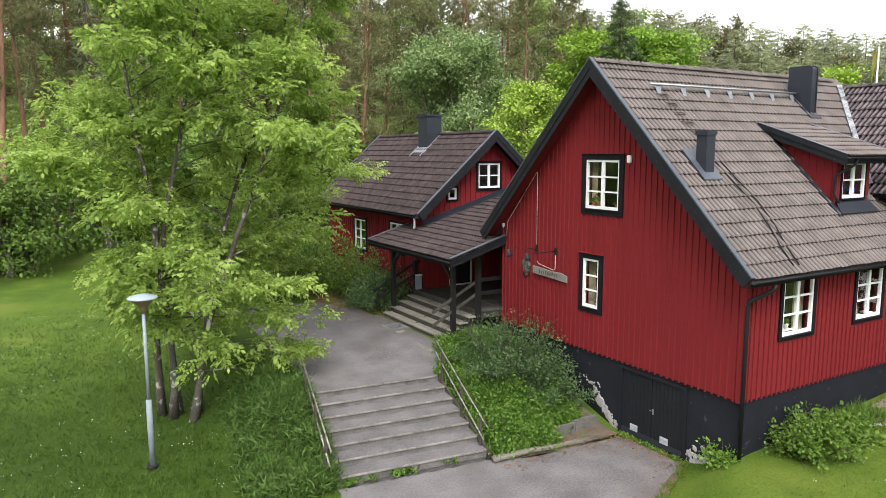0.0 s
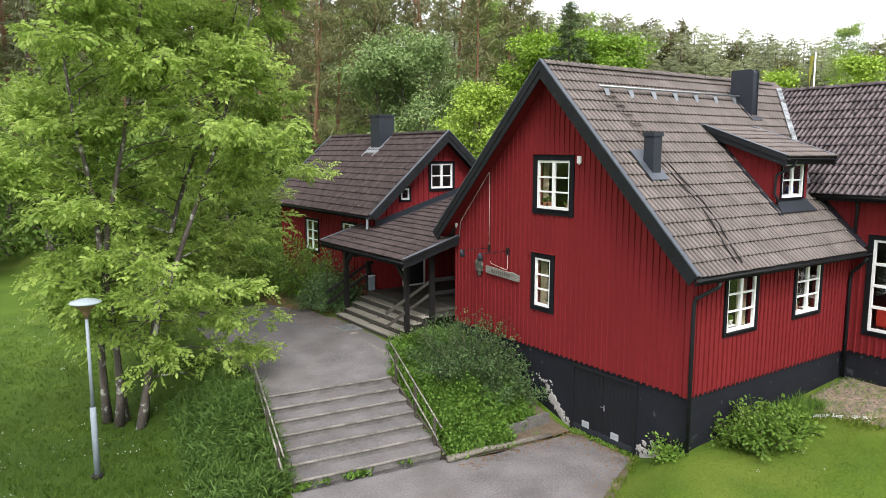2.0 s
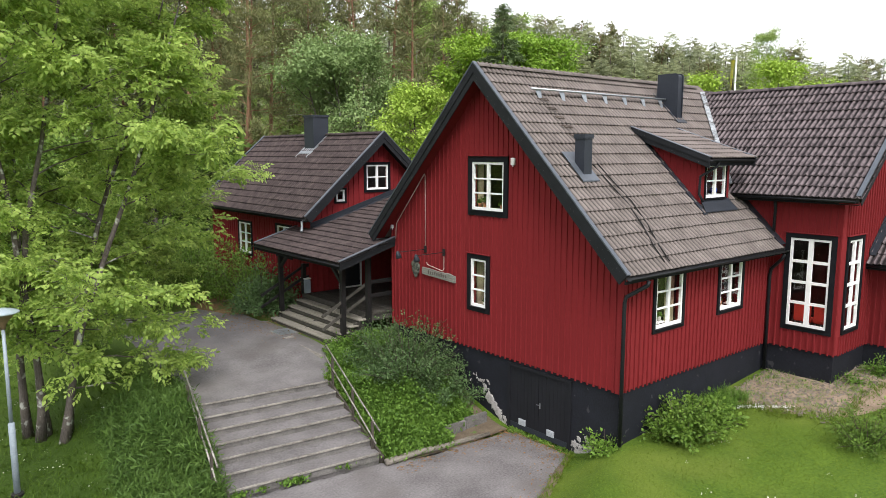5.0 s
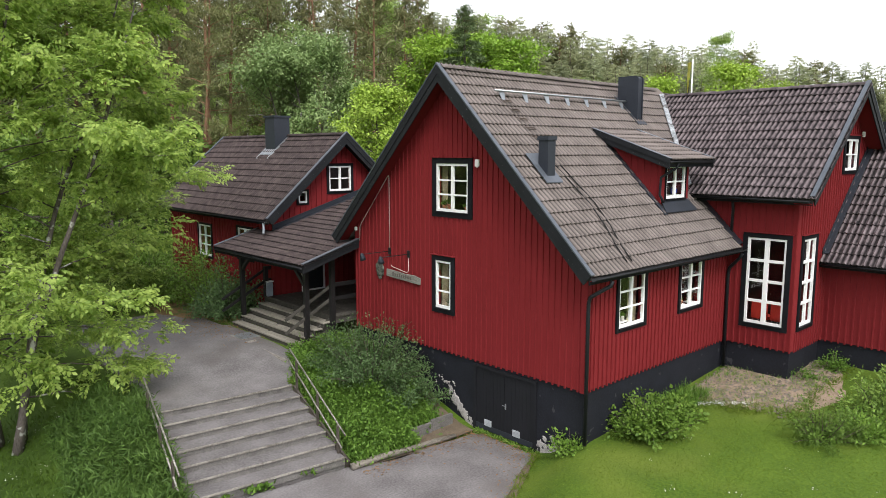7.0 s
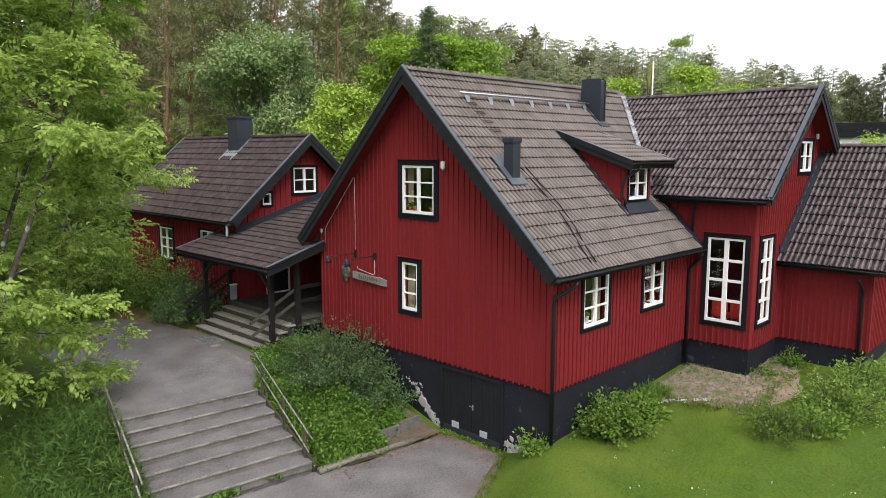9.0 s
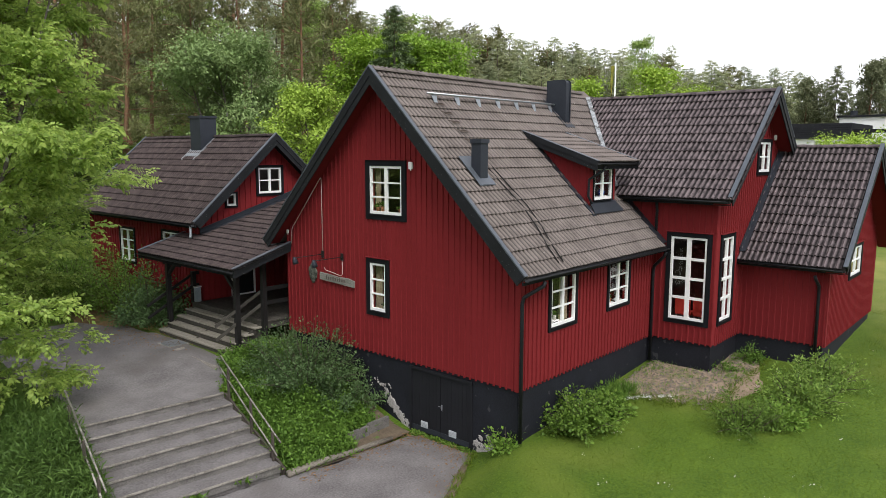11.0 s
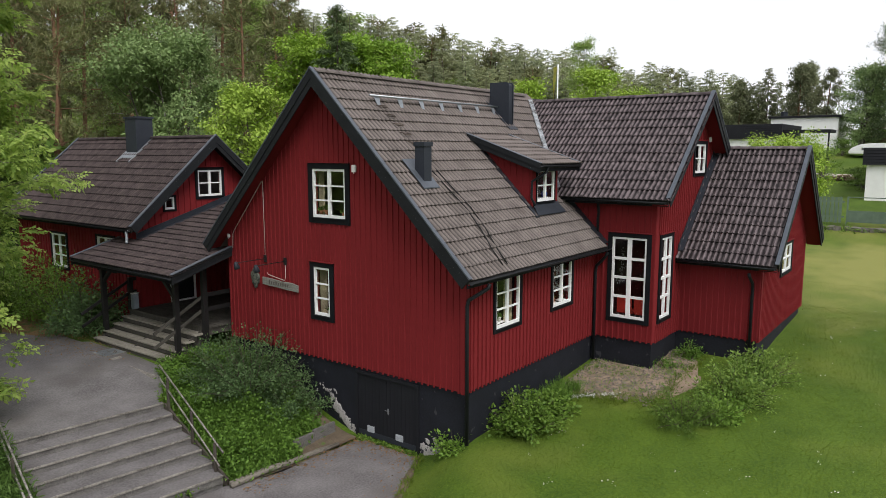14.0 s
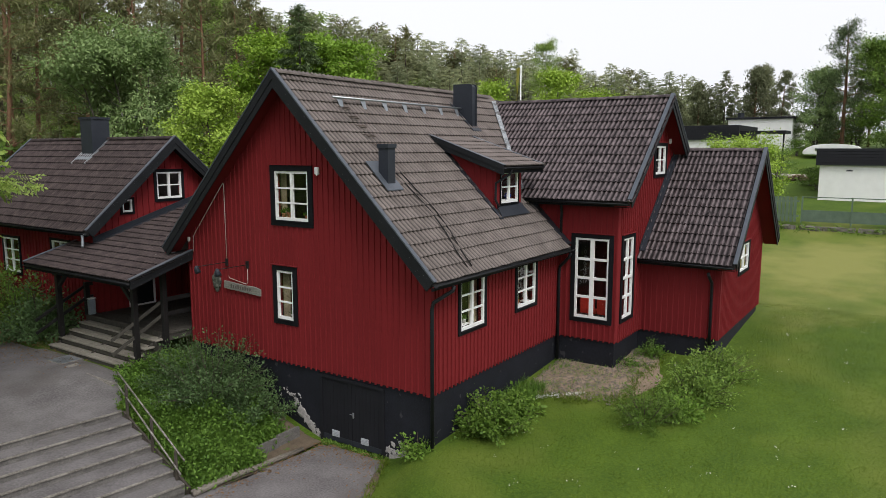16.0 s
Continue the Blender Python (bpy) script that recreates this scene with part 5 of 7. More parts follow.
        size = leaf_size * rng.uniform(0.75, 1.25, (sprays, 1))
        pos, dirs, nrm, length = [], [], [], []
        for j in range(9):
            s = 0.0 if j == 8 else (1 if j % 2 else -1)
            along = 0.45 + 0.5 * (j // 2)
            pos.append(c + stalk * size * along + side * size * 0.05 * s)
            dirs.append(stalk * (1.0 if j == 8 else 0.55) + side * s + rng.normal(0, 0.16, (sprays, 3)) + np.array([0, 0, -0.15]))
            nrm.append(plane + rng.normal(0, 0.22, (sprays, 3)))
            length.append(size[:, 0] * (0.8 if j < 2 else 1.0))
        leaf_object("crown", np.concatenate(pos), np.concatenate(dirs), np.concatenate(length), width, leaf_mat, tree, rng, nrm=np.concatenate(nrm))
        return tree
    n = leaves
    thick = rng.lognormal(0, 0.55, len(S))
    pick = rng.choice(len(S), n, p=thick / thick.sum())
    g = rng.uniform(0.1, 1.1, (n, 1))
    pos = S[pick] + (E[pick] - S[pick]) * g
    off = rng.normal(0, 1, (n, 3)) * np.array([1, 1, flat]) * leaf_size * 1.7
    pos = pos + off
    dirs = (E[pick] - S[pick]) * 0.8 + off * 0.8 / leaf_size * 0.3
    dirs = dirs / (np.linalg.norm(dirs, axis=1)[:, None] + 1e-9) + rng.normal(0, 0.75, (n, 3)) + np.array([0, 0, -0.3])
    out = pos - np.array([0, 0, crown_base + 0.38 * (height - crown_base)])
    out = out / (np.linalg.norm(out, axis=1)[:, None] + 1e-9)
    facing = out * 0.75 + np.array([0, 0, 0.55]) + rng.normal(0, 0.5, (n, 3))
    leaf_object("crown", pos, dirs, leaf_size * rng.uniform(0.7, 1.25, n), width, leaf_mat, tree, rng, nrm=facing)
    return tree


def pine(name, label, at, height, seed, crown_from=0.5, spread=2.6, tufts=1500, group="", bark=None, mat=None, blade=1.0):
    """A Scots pine: bare tapering trunk, dead stubs, an uneven crown of needle tufts."""
    rng = np.random.default_rng(seed)
    tree = thing(name, label, "tree", group, at)
    bm = bmesh.new()
    pts = limb_path(rng, (0, 0, -0.3), (0, 0, 1), height, 10, 0.018, 0.02)
    tube(bm, pts, [0.2 * (1 - 0.85 * i / 10) + 0.01 for i in range(11)], 8)
    part("trunk", bm, bark or BARK_PINE, tree, "", True)
    bm = bmesh.new()
    P, D = [], []
    n_b = 34
    for k in range(n_b):
        q = (k + rng.uniform(0, 1)) / n_b
        h = crown_from + (0.99 - crown_from) * q
        f = h * 10
        i = min(9, int(f))
        p = pts[i].lerp(pts[i + 1], f - i)
        ang = k * 2.4 + rng.uniform(-0.6, 0.6)
        reach = spread * (0.35 + 0.75 * math.sin(math.pi * min(1, 0.18 + 0.85 * q))) * rng.uniform(0.6, 1.1)
        lp = limb_path(rng, p, (math.cos(ang), math.sin(ang), mix(-0.1, 0.5, q)), reach, 5, 0.16, 0.03)
        tube(bm, [lp[0], lp[2], lp[5]], [0.05, 0.03, 0.01], 3, False)
        for t in range(max(3, tufts // n_b // 6)):
            j = rng.integers(2, 5)
            c = lp[j].lerp(lp[j + 1], rng.uniform(0, 1)) + Vector(rng.normal(0, 0.28, 3) * np.array([1, 1, 0.6]))
            for _ in range(6):
                P.append(tuple(c + Vector(rng.normal(0, 0.13, 3))))
                D.append(rng.normal(0, 1, 3) + np.array([0, 0, 0.5]))
    for k in range(7):
        h = rng.uniform(min(0.2, 0.5 * crown_from), crown_from) * 10
        i = int(h)
        p = pts[i].lerp(pts[i + 1], h - i)
        a = rng.uniform(0, 6.28)
        lp = limb_path(rng, p, (math.cos(a), math.sin(a), -0.1), rng.uniform(0.5, 1.6), 3, 0.15, -0.05)
        tube(bm, lp, [0.025, 0.018, 0.012, 0.005], 4, False)
    tagged(part("limb", bm, bark or BARK_PINE, tree, "", True), "", "", "", "stuff")
    leaf_object("crown", np.array(P), np.array(D), blade * rng.uniform(0.38, 0.8, len(P)), 0.25 if blade > 0.7 else 0.15, mat or NEEDLE_PINE, tree, rng)
    return tree


def spruce(name, label, at, height, seed, spread=2.3, group="", blades=4200, mat=None, blade=1.0, fall=0.8):
    """A spruce: whorls of drooping branches hung with needle sprays."""
    rng = np.random.default_rng(seed)
    tree = thing(name, label, "tree", group, at)
    bm = bmesh.new()
    tube(bm, [(0, 0, -0.3), (0, 0, height * 0.5), (0, 0, height * 0.97)], [0.2, 0.12, 0.015], 7)
    part("trunk", bm, BARK_DARK, tree, "", True)
    n_b = 110
    q = (np.arange(n_b) + rng.uniform(0, 1, n_b)) / n_b
    z = height * (0.06 + 0.93 * q)
    reach = spread * (1 - q) ** fall * rng.uniform(0.75, 1.12, n_b) + 0.12
    ang = np.arange(n_b) * 2.4 + rng.uniform(-0.5, 0.5, n_b)
    pick = rng.integers(0, n_b, blades)
    g = np.sqrt(rng.uniform(0.02, 1, blades))
    r = reach[pick] * g
    pos = np.stack([np.cos(ang[pick]) * r, np.sin(ang[pick]) * r, z[pick] - 0.38 * r + 0.22 * r * g], axis=1)
    pos += rng.normal(0, 1, (blades, 3)) * np.array([0.16, 0.16, 0.07]) * (0.4 + 0.6 * g)[:, None]
    d = np.stack([np.cos(ang[pick]), np.sin(ang[pick]), -0.35 + 0 * g], axis=1) + rng.normal(0, 0.5, (blades, 3))
    leaf_object("crown", pos, d, blade * rng.uniform(0.38, 0.8, blades) * np.clip(0.42 + 1.8 * (1 - q[pick]), 0.42, 1.0), 0.25, mat or NEEDLE_SPRUCE, tree, rng)
    return tree


def bush(name, label, at, spread, height, leaves, leaf_size, mat, seed, width=0.55, shoots=26, up=0.9, group="", stem_mat=None, category="shrub"):
    """A shrub of arching shoots with leaves along them."""
    rng = np.random.default_rng(seed)
    b = thing(name, label, category, group, at)
    bm = bmesh.new()
    S = []
    for k in range(shoots):
        a = k * 2.399 + rng.uniform(-0.4, 0.4)
        rr = math.sqrt((k + 0.5) / shoots)
        d = Vector((math.cos(a) * rr, math.sin(a) * rr, up * (1.15 - 0.6 * rr)))
        base = Vector((math.cos(a) * rr * spread * 0.3, math.sin(a) * rr * spread * 0.3, -0.05))
        ln = math.hypot(spread * 0.75 * rr, height * (1.05 - 0.35 * rr)) * rng.uniform(0.55, 1.2)
        lp = limb_path(rng, base, d, ln, 6, 0.10, -0.06 * rr)
        tube(bm, lp, [0.014 * (1 - 0.8 * j / 6) for j in range(7)], 4, False)
        S.append([tuple(v) for v in lp])
    part("stem", bm, stem_mat or BARK_DARK, b)
    S = np.array(S)
    n = leaves
    thick = rng.lognormal(0, 0.6, shoots)
    k, t = rng.choice(shoots, n, p=thick / thick.sum()), rng.uniform(1.0, 6.0, n)
    i = np.minimum(t.astype(int), 5)
    fr = (t - i)[:, None]
    pos = S[k, i] * (1 - fr) + S[k, i + 1] * fr
    off = rng.normal(0, 1, (n, 3)) * leaf_size * 1.0
    d = off / leaf_size + (S[k, i + 1] - S[k, i]) * 2 + np.array([0, 0, 0.15])
    leaf_object("foliage", pos + off, d, leaf_size * rng.uniform(0.6, 1.3, n), width, mat, b, rng)
    return b


def polar(bearing, dist):
    """A place on the ground, seen from the yard's south-west corner."""
    a = radians(bearing)
    x, y = -12.4 + dist * math.sin(a), -9.0 + dist * math.cos(a)
    return (x, y, ground_z(x, y))


# the large tree beside the steps
hx, hy = -9.5, 10.3
broadleaf("tree", "large multi-stemmed rowan with fresh bright green leaves on the lawn", "tree", (hx, hy, ground_z(hx, hy)), 14.4, 3.15, 2.7, 0, 0.125, LEAF_MAPLE, BARK_GREY, 11, sprays=20000, shift=0.12, limit=(0.5, 4.1),
          stems=5, stem_r=0.088, limbs=120, twigs=12, width=0.58, droop=-0.05, flat=0.6,
          stem_points=[(0.35, -0.5, 0), (0.15, 0.35, 0), (-0.25, 0.5, 0), (-0.05, 0.1, 0), (0.5, -0.15, 0)],
          profile=lambda q: 1.02 + 0.12 * math.sin(math.pi * min(1, q * 1.6)) - 0.9 * max(0, q - 0.4))

broadleaf("tree", "young leafy rowan before the annex wall", "tree", (-4.7, 17.6, ground_z(-4.7, 17.6)), 6.4, 1.95, 0.7, 0, 0.12, LEAF_MAPLE, BARK_GREY, 12, sprays=6400, stems=3, stem_r=0.05, limbs=44, twigs=8, width=0.5, droop=-0.03)
# trees behind the houses
p = polar(31.6, 46)
broadleaf("tree", "round grey-green willow behind the annex", "tree", p, 12.6, 4.0, 1.5, 42000, 0.22, LEAF_GREY, BARK_GREY, 21, stems=3, limbs=60, twigs=9, width=0.5)
p = polar(36.2, 40)
broadleaf("tree", "small lime-green tree between the houses", "tree", p, 9.6, 2.9, 1.5, 20000, 0.18, LEAF_LIME, BARK_GREY, 22, limbs=36, twigs=8, width=0.6)
p = polar(41.2, 47)
broadleaf("tree", "tall fresh green maple behind the roof", "tree", p, 13.2, 3.8, 1.6, 30000, 0.20, LEAF_GREEN2, BARK_GREY, 23, limbs=50, twigs=8, width=0.7)
p = polar(48.2, 46)
broadleaf("tree", "broad mid-green maple behind the ridge", "tree", p, 13.9, 3.8, 1.6, 30000, 0.20, LEAF_GREEN, BARK_GREY, 24, limbs=50, twigs=8, width=0.7)
spruce("tree", "dark green spruce behind the ridge", polar(44.3, 40), 14.0, 25, 2.8, blades=20000, blade=0.5)
for k, (b, r, h) in enumerate(((60.4, 52, 12.2), (64.9, 50, 12.0), (66.4, 55, 11.6))):
    broadleaf("tree", "lime-green tree top showing above the roof", "tree", polar(b, r), h, 2.4, 1.5, 7000, 0.21, LEAF_LIME, BARK_GREY, 30 + k, limbs=28, twigs=7, width=0.65)
for k, (b, r, h) in enumerate(((29.0, 62, 22), (38.6, 70, 20.5), (64.0, 95, 20.4), (27.4, 70, 19))):
    broadleaf("birch", "slender birch with light green leaves and white bark", "tree", polar(b, r), h, 2.9, 4.0, 12000, 0.19, LEAF_BIRCH, BARK_BIRCH, 40 + k, limbs=44, twigs=7, width=0.6, droop=-0.08, stem_r=0.14)
for k, (b, r, h) in enumerate(((24.6, 50, 24), (24.0, 47, 17), (26.0, 54, 20), (-1.4, 50, 24), (0.2, 52, 25), (1.6, 56, 23), (20.0, 52, 23), (22.0, 56, 22), (-3.5, 54, 24))):
    pine("pine", "tall pine with orange bark and a high dark crown", polar(b, r), h, 60 + k, 0.42 if k != 1 else 0.2, 3.0, 11000, blade=0.5)

# woods on the hill: seven patterns, set many times
rng = np.random.default_rng(77)
patterns = [pine("pine", "pine of the wooded hillside", polar(10 + 3 * k, 60 + 4 * k), 19 + 1.5 * k, 90 + k, 0.24 + 0.06 * k, 2.9, 2100, "hillside woods", mat=NEEDLE_WOOD, blade=0.9) for k in range(3)]
patterns += [spruce("spruce", "spruce of the wooded hillside", polar(14 + 5 * k, 66 + 6 * k), 17 + 2 * k, 95 + k, 2.2, "hillside woods", 2000, NEEDLE_WOOD if k == 2 else NEEDLE_HAZED_DARK, 0.95) for k in range(3)]
patterns += [broadleaf("birch", "birch of the wooded hillside", "tree", polar(17, 70), 15, 3.0, 2.0, 3600, 0.34, LEAF_BIRCH, BARK_BIRCH, 99, limbs=34, twigs=6, width=0.6, droop=-0.06, stem_r=0.12, group="hillside woods")]
placed = []
tries = 0
while len(placed) < 105 and tries < 6000:
    tries += 1
    b = rng.uniform(-7, 46)
    near = 56 if b < 40 else 82 if b < 52 else 100
    r = near + (150 - near) * rng.uniform(0, 1) ** 1.15
    x, y, z = polar(b, r)
    if any((x - u) ** 2 + (y - v) ** 2 < 14 for u, v in placed):
        continue
    placed.append((x, y))
    w = (0.22, 0.2, 0.14, 0.12, 0.1, 0.08, 0.14) if b < 45 else (0.2, 0.16, 0.12, 0.16, 0.12, 0.12, 0.12)
    src = patterns[int(rng.choice(7, p=w))]
    s = rng.uniform(0.9, 1.2) * (1.0 if b < 45 else 0.78)
    wd = 1.0 if b < 45 else 1.45
    copy_thing(src, Matrix.Translation((x, y, z - 0.2)) @ Matrix.Rotation(rng.uniform(0, 6.28), 4, "Z") @ Matrix.Diagonal((s * wd, s * wd, s * rng.uniform(0.9, 1.1), 1)))
for k, (b, r, s) in enumerate(((28.6, 96, 1.3), (30.4, 101, 1.35), (31.6, 110, 1.4), (33.0, 97, 1.3), (34.2, 108, 1.35), (35.4, 100, 1.25), (36.8, 106, 1.2), (39.0, 102, 1.1), (9.5, 92, 1.3), (12.0, 98, 1.35), (14.5, 94, 1.3), (17.0, 98, 1.3), (5.5, 92, 1.3), (1.0, 95, 1.3), (22.5, 112, 1.5), (25.0, 118, 1.5), (27.0, 114, 1.55), (29.4, 122, 1.5), (32.4, 120, 1.5), (19.5, 116, 1.5), (37.8, 118, 1.3), (40.2, 114, 1.25))):
    x, y, z = polar(b, r)
    copy_thing(patterns[(4, 0, 5, 1, 3)[k % 5]], Matrix.Translation((x, y, z - 0.2)) @ Matrix.Rotation(k * 2.2, 4, "Z") @ Matrix.Diagonal((s, s, s, 1)))
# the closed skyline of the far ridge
far_trees = [spruce("spruce", "spruce on the far wooded ridge", polar(52 + 7 * k, 136), 18 + 2 * k, 120 + k, 2.5 + 0.2 * k, "ridge woods", 2600, (NEEDLE_HAZED_DARK, NEEDLE_HAZED, NEEDLE_HAZED)[k], 1.3, (0.75, 0.6, 0.5)[k]) for k in range(3)]
def skyline(b):
    return float(np.interp(b, (38, 44, 51, 57, 63, 70, 75, 80), (33.8, 31.6, 28.8, 26.4, 24.3, 21.4, 18.6, 14.5)))


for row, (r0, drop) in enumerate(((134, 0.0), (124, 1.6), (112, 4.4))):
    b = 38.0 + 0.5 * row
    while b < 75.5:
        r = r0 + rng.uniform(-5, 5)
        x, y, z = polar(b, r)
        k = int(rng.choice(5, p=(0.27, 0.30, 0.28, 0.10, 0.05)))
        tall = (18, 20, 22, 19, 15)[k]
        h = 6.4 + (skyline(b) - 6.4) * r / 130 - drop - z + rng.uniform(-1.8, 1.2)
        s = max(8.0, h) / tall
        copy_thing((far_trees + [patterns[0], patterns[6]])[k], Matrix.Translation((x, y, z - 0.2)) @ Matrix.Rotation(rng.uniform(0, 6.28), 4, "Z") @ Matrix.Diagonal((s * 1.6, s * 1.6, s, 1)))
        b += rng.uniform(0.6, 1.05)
# trees round the neighbouring houses
garden = [pine("pine", "dark pine beyond the neighbouring houses", polar(80.2, 95), 14, 131, 0.3, 2.6, 5200, "neighbour woods", mat=NEEDLE_GARDEN, blade=0.8),
          spruce("spruce", "dense dark spruce beyond the neighbouring houses", polar(76.2, 99), 14, 132, 2.2, "neighbour woods", 5600, NEEDLE_GARDEN, 0.8, 0.75)]
for k, (b, r, rise, kind) in enumerate(((71.6, 112, 0.083, 3), (73.7, 100, 0.082, 1), (75.1, 98, 0.0885, 0), (75.8, 103, 0.078, 3), (76.6, 96, 0.09, 4), (77.2, 94, 0.106, 4), (77.9, 99, 0.088, 3), (78.9, 92, 0.105, 1),
                                        (81.0, 84, 0.100, 2), (84.0, 92, 0.10, 4), (85.6, 88, 0.115, 4), (86.6, 86, 0.12, 0), (88.0, 82, 0.15, 1), (89.4, 84, 0.14, 0), (91.2, 80, 0.15, 1))):
    x, y, z = polar(b, r)
    s = (6.7 + rise * r - z) / 14
    wd = s * (0.85 if kind > 2 else 0.95)
    copy_thing(garden[kind > 2], Matrix.Translation((x, y, z - 0.1)) @ Matrix.Rotation(k * 1.3, 4, "Z") @ Matrix.Diagonal((wd, wd, s, 1)))
broadleaf("tree", "tall pale grey-green tree beside the caravan", "tree", polar(83.3, 80), 8.0, 2.2, 0.6, 15000, 0.20, LEAF_GREY, BARK_GREY, 51, limbs=52, twigs=8, stems=2, width=0.6)
pine("pine", "tall dark pine standing behind the caravan", polar(85.0, 79), 12.2, 57, 0.12, 2.8, 15000, "", BARK_PINE, NEEDLE_SPRUCE, 0.5)
broadleaf("tree", "tall green maple at the neighbour's plot", "tree", polar(87.9, 77), 10.6, 2.9, 1.0, 18000, 0.20, LEAF_EDGE, BARK_GREY, 52, limbs=50, twigs=8, width=0.65)
broadleaf("shrub", "lime-green garden bush behind the wing roof", "shrub", polar(78.9, 50), 4.1, 2.5, 0.4, 14000, 0.16, LEAF_LIME, BARK_GREY, 53, limbs=30, twigs=7, stems=3, width=0.6)

# dense edge of the wood, low growth
for k in range(22):
    b = -8 + k * 2.1 + rng.uniform(-0.5, 0.5)
    r = 44 + rng.uniform(0, 10) if b < 24 else 56 + rng.uniform(0, 10)
    s = rng.uniform(0.8, 1.5)
    if k == 0:
        edge = broadleaf("shrub", "leafy undergrowth at the edge of the wood", "shrub", polar(b, r), 4.2, 2.6, 0.3, 2600, 0.28, LEAF_UNDER, BARK_GREY, 54, limbs=26, twigs=7, stems=3, width=0.6, group="wood edge growth")
        edge2 = broadleaf("shrub", "light green undergrowth at the edge of the wood", "shrub", polar(b + 0.8, r), 5.0, 2.4, 0.3, 3000, 0.22, LEAF_EDGE, BARK_GREY, 55, limbs=26, twigs=7, stems=3, width=0.6, group="wood edge growth")
    else:
        copy_thing(edge if k % 3 else edge2, Matrix.Translation(polar(b, r)) @ Matrix.Rotation(k * 2.1, 4, "Z") @ Matrix.Diagonal((s, s, s * 1.1, 1)))
# hedge and garden shrubs round the neighbouring plot
for k, (b, r, s) in enumerate(((81.0, 62, 0.55), (83.2, 58.5, 0.34), (83.6, 56.5, 0.30), (86.0, 83, 0.7), (84.4, 84, 0.7), (88.0, 70, 0.7), (90.0, 68, 0.75), (82.2, 75, 0.4))):
    copy_thing(edge if k % 2 else edge2, Matrix.Translation(polar(b, r)) @ Matrix.Rotation(k * 1.7, 4, "Z") @ Matrix.Diagonal((s, s, s * 0.85, 1)))
# ---- gable details ----
for y in (6.86, 6.02):
    lamp = thing("wall_lamp", "small dark spotlight on a thin iron wall arm above the sign", "lamp", "sign lamps", (0, y, 3.58))
    bm = bmesh.new()
    tube(bm, [(-0.03, 0, 0), (-0.98, 0, 0.0)], 0.012, 6)
    part("arm", bm, TARRED, lamp, "", True)
    bm = bmesh.new()
    box(bm, -0.05, -0.022, -0.05, 0.05, -0.1, 0.1)
    part("wall_plate", bm, TARRED, lamp)
    bm = bmesh.new()
    tube(bm, [(-1.02, 0, 0.03), (-1.02, 0, -0.03), (-1.0, 0, -0.09), (-0.98, 0, -0.16)], [0.03, 0.06, 0.075, 0.085], 10)
    part("shade", bm, METAL, lamp, "", True)
sign = thing("sign", "weathered grey wooden name board with carved lettering on the red gable", "sign", "", (-0.03, 6.95, 2.84))
bm = bmesh.new()
edge = [(0.0, 0.02), (0.25, 0.0), (0.62, -0.015), (1.0, -0.035), (1.46, -0.06), (1.46, 0.12), (1.2, 0.17), (0.8, 0.165), (0.4, 0.20), (0.0, 0.22)]
prism(bm, [(-0.01, -u, z) for u, z in edge], (-0.045, 0, 0))
part("board", bm, material("silvered_wood", (0.27, 0.265, 0.235), 0.9, (0.10, 0.097, 0.085), 6, 50, 0.5, stretch=(1, 0.4, 4)), sign)
bm = bmesh.new()
for i in range(9):
    u = 0.28 + i * 0.095
    box(bm, -0.061, -0.056, -u - 0.055, -u, 0.05 - 0.02 * i * 0.095, 0.05 + (0.085 if i % 3 else 0.11) - 0.02 * i * 0.095)
part("lettering", bm, material("carved_letters", (0.11, 0.095, 0.085), 0.9), sign, "faded dark carved letters, unreadable")
orn = thing("ornament", "carved grey wooden leaf ornament on the red gable", "ornament", "", (-0.03, 7.3, 2.78))
LICHEN = material("lichen_wood", (0.13, 0.135, 0.11), 0.9, (0.03, 0.033, 0.028), 14, 50, 0.8, big=0.3)
for cy, cz, r in ((0.0, 0.0, 0.09), (0.02, 0.12, 0.14), (-0.05, 0.24, 0.15), (0.08, 0.30, 0.13), (0.0, 0.38, 0.13), (-0.10, 0.12, 0.08), (0.12, 0.18, 0.07)):
    bm = bmesh.new()
    bmesh.ops.create_icosphere(bm, subdivisions=2, radius=r, matrix=Matrix.Translation((-0.02, cy, cz)) @ Matrix.Diagonal((0.32, 1, 1, 1)))
    for v in bm.verts:
        v.co += Vector((0, 1, 1)) * 0.018 * noise.noise(v.co * 14)
    part("lobe", bm, LICHEN, orn, "", True)
PALE = material("pale_plastic", (0.62, 0.55, 0.50), 0.5)
cab = thing("cable", "thin pale cable clipped to the red gable boards", "cable", "", (0, 6.86, 3.6))
bm = bmesh.new()
tube(bm, [(-0.03, 0, 0.0), (-0.032, 0.0, 2.1), (-0.036, 0.015, 2.15), (-0.036, 0.04, 2.14), (-0.036, 1.36, 0.68), (-0.036, 1.42, 0.58), (-0.036, 1.45, 0.16)], 0.010, 6)
part("line", bm, PALE, cab, "", True)
bm = bmesh.new()
tube(bm, [(-0.03, -0.84, -0.08), (-0.032, -0.84, -0.5), (-0.032, -0.78, -0.56), (-0.032, -0.1, -0.46), (-0.032, -0.06, -0.4)], 0.009, 6)
part("line", bm, PALE, cab, "", True)
